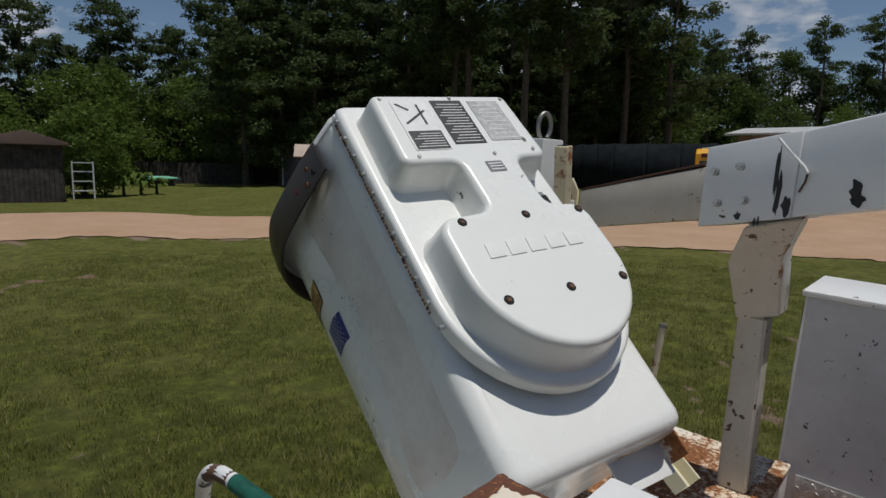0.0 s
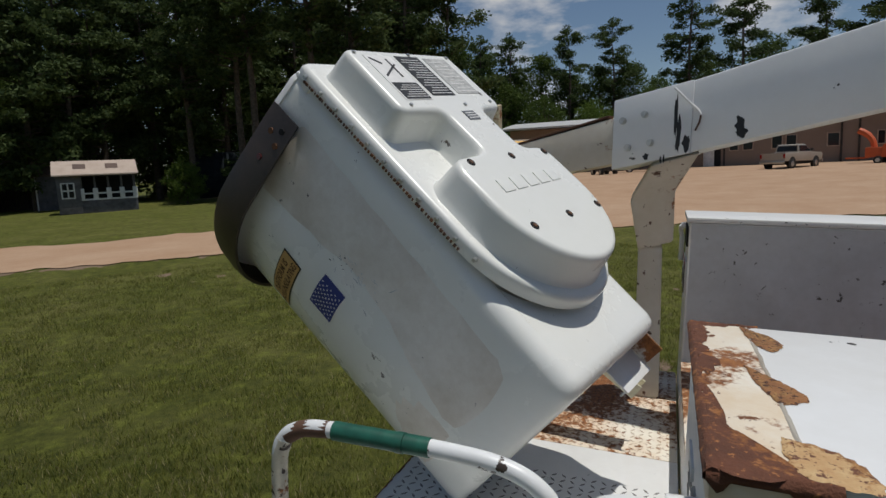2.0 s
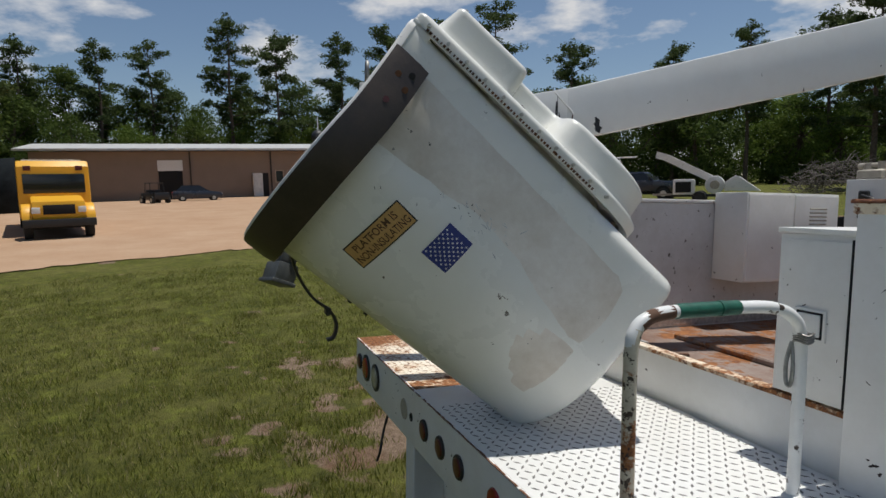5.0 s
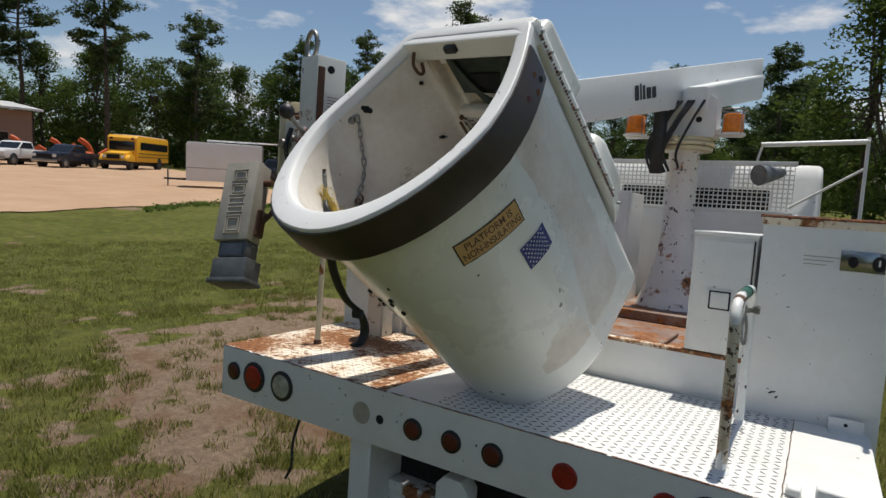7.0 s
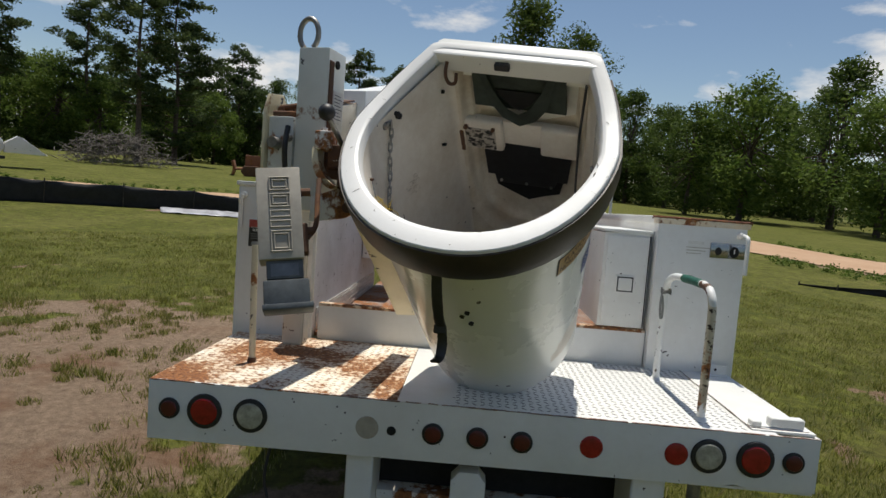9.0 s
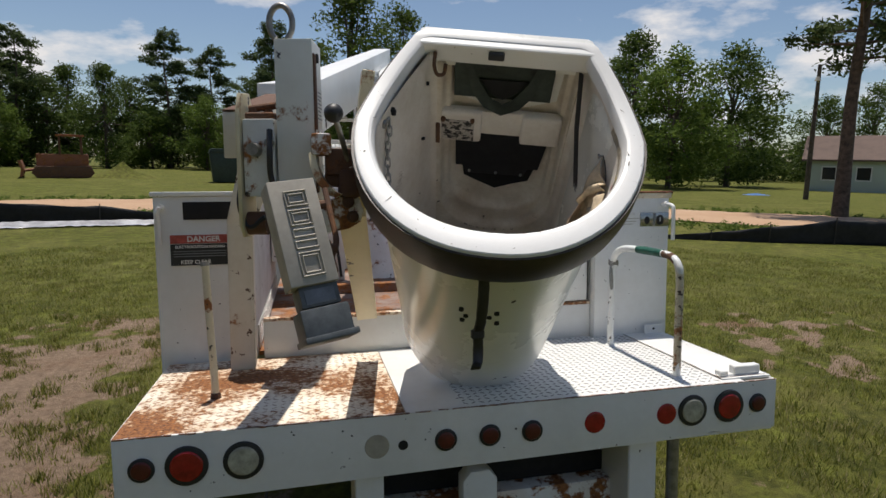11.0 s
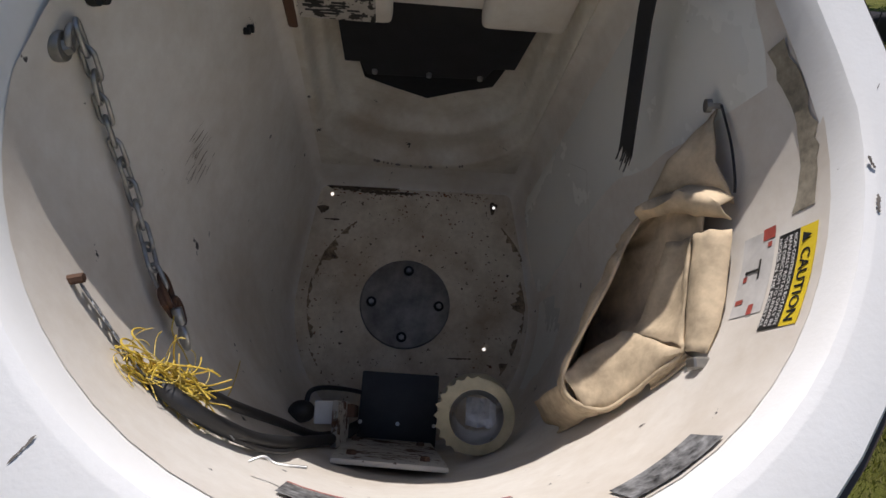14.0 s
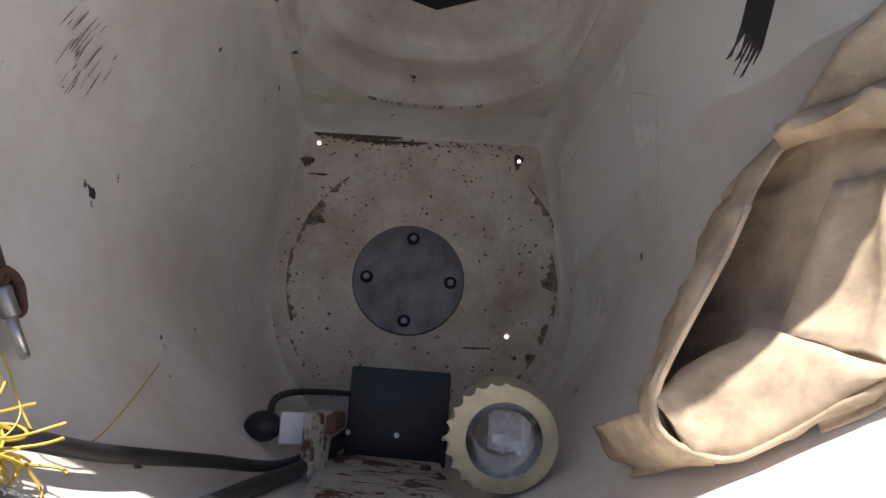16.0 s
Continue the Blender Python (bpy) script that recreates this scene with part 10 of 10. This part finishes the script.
dz_ = thing("bulldozer", "rusty red-brown bulldozer with a raised blade and open cab", "bulldozer", m=far_at(-17.3, 45.2, 200))
block(dz_, "body", M_DOZER, -1.6, 1.5, -0.55, 0.55, 0.75, 1.65, 0.06)
for x, y in ((-1.2, 0.6), (-1.2, -0.6), (0.1, 0.6), (0.1, -0.6)):
    block(dz_, "cab_post", M_RUST, x - 0.06, x + 0.06, y - 0.06, y + 0.06, 1.6, 2.9)
block(dz_, "cab_roof", M_DOZER, -1.4, 0.3, -0.75, 0.75, 2.88, 3.0, 0.03)
for s in (1, -1):
    side_shape(dz_, "track", M_RUST, [(-1.9, 0.35), (-1.6, 0.02), (1.5, 0.02), (1.8, 0.35), (1.6, 0.8), (-1.7, 0.85)], s * 0.8 - 0.22, s * 0.8 + 0.22, 0.05)
side_shape(dz_, "blade", M_DOZER, [(2.3, 0.1), (2.45, 0.1), (2.35, 0.6), (2.5, 1.15), (2.35, 1.2), (2.2, 0.6)], -1.6, 1.6, 0.02)
for s in (0.7, -0.7):
    bm = bmesh.new()
    tube(bm, [(1.2, s, 0.6), (2.3, s, 0.5)], 0.09, 8)
    part("push_arm", bm, M_DOZER, dz_)
bn = thing("waste_bin", "dark green waste container at the wood's edge", "waste bin", m=far_at(-6.2, 42.8, 10))
side_shape(bn, "body", M_PLASTIC_BIN, [(-0.8, 0.05), (0.8, 0.05), (1.0, 2.05), (-1.0, 2.05)], -0.8, 0.8, 0.04)
side_shape(bn, "lid", M_PLASTIC_BIN, [(-1.05, 2.05), (1.05, 2.05), (0.9, 2.35), (-0.9, 2.35)], -0.85, 0.85, 0.04)


# silt fence: sagging black cloth on stakes
def silt_fence(points, heights, label):
    th = thing("silt_fence", label, "fence", "silt fences")
    line = smooth_path([(r * math.cos(radians(a)), r * math.sin(radians(a)), 0) for a, r in points], 8)
    vs_, fs_ = [], []
    n_ = len(line)
    for i, p in enumerate(line):
        s = i / (n_ - 1) * (len(heights) - 1)
        k = min(len(heights) - 2, int(s))
        h = heights[k] + (heights[k + 1] - heights[k]) * (s - k)
        h *= 1 + 0.10 * wob(i * 0.35, 2.0) - 0.10 * abs(math.sin(math.pi * i / 8))
        z0 = rise(p.x, p.y)
        out = p.normalized()
        for j in range(6):
            q = j / 5
            b = 0.10 * math.sin(math.pi * q) * wob(i * 0.5, q * 2, 4.0) + 0.05 * (1 - q)
            vs_.append(p + out * b + Vector((0, 0, z0 - 0.05 + (h + 0.05) * q)))
    for i in range(n_ - 1):
        for j in range(5):
            fs_.append((i * 6 + j, i * 6 + j + 1, (i + 1) * 6 + j + 1, (i + 1) * 6 + j))
    cl = raw("cloth", vs_, fs_, M_FABRIC, th, smooth=True)
    so_ = cl.modifiers.new("cloth", "SOLIDIFY")
    so_.thickness = 0.006
    for i in range(0, n_, 8):
        p = line[i]
        s = i / (n_ - 1) * (len(heights) - 1)
        k = min(len(heights) - 2, int(s))
        h = heights[k] + (heights[k + 1] - heights[k]) * (s - k)
        z0 = rise(p.x, p.y)
        o = p.normalized() * -0.03
        bm_ = bmesh.new()
        tube(bm_, [p + o + Vector((0, 0, z0 - 0.1)), p + o + Vector((0.02, 0.01, z0 + h + 0.05))], 0.016, 6)
        part("stake", bm_, M_OLDWOOD, th)
    return th


silt_fence([(139.5, 19.9), (136.9, 19.3), (131, 18.8), (125, 18.4), (119, 18.0), (111, 17.1), (103, 16.2)], (0.08, 0.80, 0.66, 0.66, 0.64, 0.50, 0.26), "sagging black silt fence on wooden stakes")
silt_fence([(58, 14.3), (55, 14.4), (50, 14.7), (45, 15.2), (40, 16.0), (34, 17.0), (28, 18.0)], (0.04, 0.08, 0.22, 0.42, 0.62, 0.66, 0.66), "slumped black silt fence along the dirt road")
sheet_v, sheet_f = [], []
for i in range(41):
    a, r = 122 - 20 * i / 40, 17.55 - 1.5 * i / 40
    for j in range(4):
        q = r - 0.16 * j - 0.12 * wob(i * 0.5, j * 0.7)
        x, y = q * math.cos(radians(a)), q * math.sin(radians(a))
        sheet_v.append((x, y, rise(x, y) + 0.03 + 0.05 * abs(wob(i * 0.45, j * 0.9, 3.0)) + (0.10 if j == 0 else 0.0)))
for i in range(40):
    for j in range(3):
        p = i * 4 + j
        sheet_f.append((p, p + 1, p + 5, p + 4))
ps = raw("plastic_sheet", sheet_v, sheet_f, plain("grey_plastic_sheet", (0.45, 0.45, 0.47), 0.3, 0, 0.3, 3), smooth=True)
ps.modifiers.new("film", "SOLIDIFY").thickness = 0.003
tagged(ps, "crumpled grey-white plastic sheet lying along the silt fence", "plastic sheet")
# low weeds along the fences and the road's edge
wv_, wf_ = [], []
rg8 = random.Random(3)
for i in range(900):
    a = rg8.choice((rg8.uniform(98, 152), rg8.uniform(98, 152), rg8.uniform(28, 62)))
    near, far = road_radii(a)
    r = near - rg8.uniform(0.1, 2.2) if rg8.random() < 0.7 else far + rg8.uniform(0.0, 1.5)
    c = Vector((r * math.cos(radians(a)), r * math.sin(radians(a)), 0))
    c.z = rise(c.x, c.y) + 0.06
    leaf_cards(wv_, wf_, c, rg8.uniform(0.10, 0.28), 22, 0.05, rg8, 0.6, 0.2)
tagged(raw("roadside_weeds", wv_, wf_, M_BRIGHT), "low green weeds along the road's edge", "weeds", kind="stuff")

# ---- metal building ----
mb = thing("metal_building", "long tan-brown metal workshop with a pale low roof", "building")
zb, ze = 0.2, 5.6
wall = block(mb, "wall", M_TANWALL, -76.0, -64.0, -16.0, 25.5, zb, ze)
bm = bmesh.new()
loft(bm, [[Vector((-62.9, y, ze + 0.02)), Vector((-70.0, y, ze + 0.95)), Vector((-77.0, y, ze + 0.02)), Vector((-77.0, y, ze + 0.22)), Vector((-70.0, y, ze + 1.15)), Vector((-62.9, y, ze + 0.22))] for y in (-17.0, 25.9)], True, True, True)
bmesh.ops.recalc_face_normals(bm, faces=bm.faces)
part("roof", bm, M_ROOFEDGE, mb)
for y in (-2.2, 5.7, 15.6, 17.0):
    block(mb, "downspout", M_OLDWOOD, -64.0, -63.85, y - 0.07, y + 0.07, 0.8, ze)
block(mb, "corner_trim", M_OLDWOOD, -64.0, -63.96, 25.35, 25.5, 0.8, ze)
for y0, y1 in ((6.2, 6.9), (7.4, 8.2), (9.9, 10.7), (11.1, 11.9), (14.5, 15.4), (18.45, 18.95), (19.4, 19.9), (22.6, 23.3)):
    w_ = block(mb, "window", M_TANROOF, -64.0, -63.93, y0 - 0.07, y1 + 0.07, 2.28, 3.57)
    block(w_, "pane", M_GLASSDARK, -63.94, -63.915, y0, y1, 2.35, 3.5)
rd = block(mb, "roll_up_door", M_TRAILER, -64.0, -63.9, -5.2, -2.9, 3.65, 4.7)
block(mb, "door_opening", M_HOLE, -64.0, -63.94, -5.15, -2.95, 0.6, 3.66)
block(mb, "door_opening", M_HOLE, -64.0, -63.94, 4.8, 5.4, 0.6, 3.3)
block(mb, "open_door", M_WHITEWOOD, -63.95, -63.0, 3.8, 3.86, 0.85, 3.3)
block(mb, "open_door", M_WHITEWOOD, -63.98, -63.9, 3.86, 4.8, 0.85, 3.3, label="white side door")
bm = bmesh.new()
tube(bm, [(-66.0, 11.2, 5.5), (-66.0, 11.2, 9.5)], 0.06, 8)
part("mast", bm, M_ROOFEDGE, mb)


# ---- small buildings across the road ----
def planks(parent, name, mat_, a, b, z0, z1, pitch=0.24, gap=0.02, thick=0.03, jag=0.0, seed=1):
    """Upright boards side by side from a to b."""
    a, b = Vector((*a, 0)), Vector((*b, 0))
    d = b - a
    n_ = max(1, int(d.length / pitch))
    u = d.normalized()
    w = Vector((-u.y, u.x, 0))
    rg_b = random.Random(seed)
    for i in range(n_):
        p0, p1 = a + u * (pitch * i + gap / 2), a + u * (pitch * (i + 1) - gap / 2)
        top = z1 + jag * rg_b.uniform(-1, 0.3)
        o = w * rg_b.uniform(-0.008, 0.008)
        bm_ = bmesh.new()
        loft(bm_, [[q + w * s * thick / 2 + o + Vector((0, 0, z)) for q, s in ((p0, -1), (p1, -1), (p1, 1), (p0, 1))] for z in (z0, top)], True, True, True)
        bmesh.ops.recalc_face_normals(bm_, faces=bm_.faces)
        part(name, bm_, mat_, parent)


shed = thing("shed", "dark weathered board shed with a sheet roof", "shed", m=far_at(-7.4, -32.9, 165))
block(shed, "wall", M_OLDWOOD, -1.55, 1.4, -1.4, 1.25, -0.1, 2.7, 0.02)
planks(shed, "board", M_OLDWOOD, (-1.55, -1.43), (1.4, -1.43), 0.0, 2.7, 0.2, 0.02, 0.03, 0.05, 2)
planks(shed, "board", M_OLDWOOD, (-1.58, -1.40), (-1.58, 1.25), 0.0, 2.7, 0.2, 0.02, 0.03, 0.05, 3)
planks(shed, "board", M_OLDWOOD, (1.43, -1.40), (1.43, 1.25), 0.0, 2.7, 0.2, 0.02, 0.03, 0.05, 3)
planks(shed, "board", M_OLDWOOD, (-1.55, 1.28), (1.4, 1.28), 0.0, 2.7, 0.2, 0.02, 0.03, 0.05, 4)
side_shape(shed, "roof", M_SHINGLE, [(-1.9, 2.68), (1.7, 2.68), (1.7, 2.8), (0.0, 3.35), (-1.9, 2.85)], -1.7, 1.6, 0.02)
block(shed, "sheet_edge", M_ROOFEDGE, 1.1, 1.9, 1.2, 1.66, 2.72, 2.76)
shelf = thing("garden_shelf", "white garden shelving with pots beside the shed", "shelf", m=far_at(-9.9, -33.2, 165))
for z in (0.4, 0.9, 1.4, 1.85):
    block(shelf, "board", M_WHITEWOOD, -0.5, 0.5, -0.2, 0.2, z, z + 0.05)
for x in (-0.47, 0.47):
    for y in (-0.17, 0.17):
        block(shelf, "post", M_WHITEWOOD, x - 0.03, x + 0.03, y - 0.03, y + 0.03, 0, 1.95)
# big-leaved plants beside it
for x, y, h, sd in ((-12.4, -34.6, 2.4, 1), (-13.6, -35.2, 1.9, 2), (-14.6, -35.4, 1.4, 3), (-11.3, -34.2, 1.3, 4)):
    bpnt = thing("banana_plant", "clump of large bright green arching leaves", "plant", "garden plants", far_at(x, y, 0))
    rg9 = random.Random(sd)
    for i in range(16):
        a, ln = rg9.uniform(0, 6.28), h * rg9.uniform(0.5, 0.9)
        base = Vector((rg9.gauss(0, 0.25), rg9.gauss(0, 0.25), h * rg9.uniform(0.15, 0.55)))
        dv = Vector((math.cos(a), math.sin(a), 0))
        sv = Vector((-dv.y, dv.x, 0))
        vs_, fs_ = [], []
        for k in range(7):
            t = k / 6
            c = base + dv * ln * 0.6 * t + Vector((0, 0, ln * (0.8 * t - 0.85 * t * t)))
            w = 0.20 * math.sin(math.pi * (0.1 + 0.88 * t)) * min(1.0, h / 2)
            vs_ += [c - sv * w + Vector((0, 0, 0.04)), c, c + sv * w + Vector((0, 0, 0.04))]
        for k in range(6):
            fs_ += [(3 * k, 3 * k + 1, 3 * k + 4, 3 * k + 3), (3 * k + 1, 3 * k + 2, 3 * k + 5, 3 * k + 4)]
        raw("leaf", vs_, fs_, M_BRIGHT, bpnt, smooth=True)
    bm = bmesh.new()
    tube(bm, [(0, 0, -0.1), (0.03, 0.02, h * 0.55)], [0.10, 0.06], 8)
    part("stem", bm, M_OAK, bpnt)
canoe = thing("canoe", "upturned pale green canoe on the grass", "canoe", m=far_at(-19.4, -46.2, 10))
bm = bmesh.new()
loft(bm, [[Vector((x, 0.45 * w * math.cos(a), 0.55 + 0.28 * w * math.sin(a))) for a in [math.pi * k / 8 for k in range(9)]] for x, w in ((-2.2, 0.05), (-1.6, 0.6), (-0.8, 0.95), (0, 1.0), (0.8, 0.95), (1.6, 0.6), (2.2, 0.05))], False)
part("hull", bm, plain("mint_green", (0.16, 0.42, 0.28), 0.5, 0, 0.1, 4), canoe, smooth=60).modifiers.new("shell", "SOLIDIFY").thickness = 0.02
for x in (-1.2, 1.2):
    block(canoe, "trestle", M_OLDWOOD, x - 0.06, x + 0.06, -0.4, 0.4, 0, 0.56)
cart = thing("waste_cart", "dark waste cart with a domed lid", "waste bin", m=far_at(-26.9, -46.0, 60))
side_shape(cart, "body", M_PLASTIC_BIN, [(-0.55, 0.0), (0.55, 0.0), (0.75, 1.25), (-0.75, 1.25)], -0.6, 0.6, 0.05)
side_shape(cart, "lid", M_PLASTIC_BIN, [(-0.8, 1.25), (0.8, 1.25), (0.6, 1.6), (0.2, 1.75), (-0.3, 1.72), (-0.65, 1.55)], -0.65, 0.65, 0.05)
bf = thing("board_fence", "low dark weathered board fence at the wood's edge", "fence")
planks(bf, "board", M_OLDWOOD, (-30.5, -44.5), (-18.0, -53.2), 0.0, 2.0, 0.22, 0.02, 0.03, 0.06, 7)
planks(bf, "board", M_OLDWOOD, (-18.0, -53.2), (-4.0, -57.5), 0.0, 1.9, 0.24, 0.02, 0.03, 0.06, 8)
# porch hut
hx, hy = (-24.2 - 27.6) / 2, (-34.6 - 31.9) / 2
ha = math.degrees(math.atan2(-31.9 + 34.6, -27.6 + 24.2))
hut = thing("porch_hut", "small grey hut with railed porch and tan sheet roof", "hut", m=far_at(hx, hy, ha) @ Matrix.Translation((0, 0.9, 0)))
HL = 2.2
block(hut, "base_wall", M_GREYBOARD, -HL + 0.6, HL, -1.0, 1.3, 0.0, 0.80, 0.01)
block(hut, "side_room", M_GREYBOARD, -HL, -HL + 1.25, -1.05, 1.3, 0.0, 2.4, 0.01)
block(hut, "back_wall", M_GREYBOARD, -HL + 0.7, HL, 1.0, 1.3, 0.8, 2.4, 0.01)
block(hut, "porch_shade", M_HOLE, -HL + 1.3, HL - 0.1, 0.9, 1.0, 0.85, 2.3)
for i in range(5):
    x = -HL + 1.3 + i * (2 * HL - 1.4) / 4
    block(hut, "post", M_GREYBOARD, x - 0.06, x + 0.06, -1.0, -0.88, 0.8, 2.4)
    block(hut, "baluster_block", M_WHITEWOOD, x - 0.14, x + 0.14, -1.02, -0.90, 0.85, 1.55, 0.02)
block(hut, "rail", M_WHITEWOOD, -HL + 1.2, HL, -1.03, -0.95, 1.18, 1.28)
block(hut, "rail", M_WHITEWOOD, -HL + 1.2, HL, -1.03, -0.95, 0.80, 0.90)
wn_ = block(hut, "window", M_WHITEWOOD, -HL + 0.2, -HL + 0.95, -1.09, -1.04, 0.95, 1.95)
for x in (0.28, 0.62):
    for z in (1.03, 1.5):
        block(wn_, "pane", M_GLASSDARK, -HL + x, -HL + x + 0.25, -1.10, -1.085, z, z + 0.38)
bm = bmesh.new()
loft(bm, [[Vector((x, -1.4, 2.36)), Vector((x, 0.3, 3.25)), Vector((x, 1.7, 2.5)), Vector((x, 1.7, 2.58)), Vector((x, 0.3, 3.33)), Vector((x, -1.4, 2.44))] for x in (-HL - 0.2, HL + 0.15)], True, True, True)
bmesh.ops.recalc_face_normals(bm, faces=bm.faces)
rf = part("roof", bm, M_TANROOF, hut)
for x in (-0.9, 0.9):
    raw("roof_patch", [(x - 0.35, -0.75, 2.80), (x + 0.35, -0.75, 2.80), (x + 0.35, -0.15, 3.115), (x - 0.35, -0.15, 3.115)], [(0, 1, 2, 3)], M_SHINGLE, rf)
hut2 = thing("grey_hut", "small grey shed with a brown roof at the wood's edge", "shed", m=far_at(-29.1, -41.0, math.degrees(math.atan2(1.7, -2.4))))
block(hut2, "wall", M_GREYBOARD, -1.5, 1.5, 0.0, 2.6, 0.0, 2.5, 0.01)
block(hut2, "corner_board", M_WHITEWOOD, -1.53, -1.43, -0.03, 0.05, 0.0, 2.5)
bm = bmesh.new()
loft(bm, [[Vector((x, -0.3, 2.45)), Vector((x, 1.3, 3.55)), Vector((x, 2.9, 2.45)), Vector((x, 2.9, 2.55)), Vector((x, 1.3, 3.65)), Vector((x, -0.3, 2.55))] for x in (-1.75, 1.75)], True, True, True)
bmesh.ops.recalc_face_normals(bm, faces=bm.faces)
part("roof", bm, M_SHINGLE, hut2)
# tall dark screen fence
sf = thing("screen_fence", "tall blue-black fabric screen fence across the road", "fence")
M_SCREEN = plain("screen_fabric", (0.018, 0.022, 0.025), 1.0, 0, 0.2, 1.5)
M_SCREEN.node_tree.nodes["Principled BSDF"].inputs["Specular IOR Level"].default_value = 0.05
pts = [(-37.8, -36.5), (-41.0, -30.0), (-44.6, -24.4), (-43.4, -19.6), (-44.6, -12.2)]
for (x0, y0), (x1, y1) in zip(pts, pts[1:]):
    n_ = 3
    for i in range(n_):
        a_, b_ = (x0 + (x1 - x0) * i / n_, y0 + (y1 - y0) * i / n_), (x0 + (x1 - x0) * (i + 1) / n_, y0 + (y1 - y0) * (i + 1) / n_)
        vs_ = []
        for k in range(9):
            t = k / 8
            px, py = a_[0] + (b_[0] - a_[0]) * t, a_[1] + (b_[1] - a_[1]) * t
            sag = 0.08 * math.sin(math.pi * t)
            vs_ += [(px + 0.1 * sag, py, 0.1), (px + sag, py, 2.0), (px + 0.5 * sag, py, 4.1 - sag)]
        pn = raw("panel", vs_, [f for k in range(8) for f in ((3 * k, 3 * k + 1, 3 * k + 4, 3 * k + 3), (3 * k + 1, 3 * k + 2, 3 * k + 5, 3 * k + 4))], M_SCREEN, sf, smooth=True)
        pn.modifiers.new("cloth", "SOLIDIFY").thickness = 0.02
        bm = bmesh.new()
        tube(bm, [(a_[0] - 0.12, a_[1], -0.1), (a_[0] - 0.12, a_[1], 3.95)], 0.05, 8)
        part("post", bm, M_SCREEN, sf)
# house, pole and tarp to the north-east
hm = far_at(43.6, 38.6, math.degrees(math.atan2(35.7 - 39.4, 43.6 - 40.2)))
house = thing("house", "low pale house with a brown-red shingle roof", "house", m=hm)
M_PALEWALL = painted("pale_siding", (0.40, 0.46, 0.42), 0.6, 0.2, scale=0.3)
block(house, "wall", M_PALEWALL, -3.2, 9.0, -0.6, 6.0, 0.0, 2.6, 0.02)
bm = bmesh.new()
loft(bm, [[Vector((x, -1.1, 2.5)), Vector((x, 2.7, 4.6)), Vector((x, 6.5, 2.5)), Vector((x, 6.5, 2.64)), Vector((x, 2.7, 4.75)), Vector((x, -1.1, 2.64))] for x in (-3.8, 9.6)], True, True, True)
bmesh.ops.recalc_face_normals(bm, faces=bm.faces)
part("roof", bm, M_SHINGLE, house)
for x in (-1.8, 0.6, 3.5):
    w_ = block(house, "window", M_WHITEWOOD, x - 0.55, x + 0.55, -0.66, -0.61, 0.9, 2.1)
    block(w_, "pane", M_GLASSDARK, x - 0.46, x + 0.46, -0.68, -0.655, 1.0, 2.0)
up = thing("utility_pole", "wooden utility pole with a small yard lamp", "pole", m=far_at(28.8, 28.2, 0))
bm = bmesh.new()
tube(bm, [(0, 0, -0.3), (0.02, 0, 4), (0.05, 0.02, 7.9)], [0.15, 0.13, 0.10], 12)
part("pole", bm, M_BARK, up, smooth=60)
bm = bmesh.new()
tube(bm, smooth_path([(0.05, 0, 6.8), (-0.4, -0.4, 7.1), (-0.7, -0.7, 7.05)], 4), 0.03, 8)
cyl(bm, (-0.7, -0.7, 7.08), (-0.7, -0.7, 6.85), 0.09, 0.17, 14)
part("lamp", bm, M_ALU, up)
tp = mound("tarp", "crumpled bright blue tarp on the grass", 29.4, 33.0, 1.5, 1.0, 0.16, plain("tarp_blue", (0.05, 0.16, 0.42), 0.45, 0, 0.25, 3), 8.0)
tagged(tp, category="tarp")
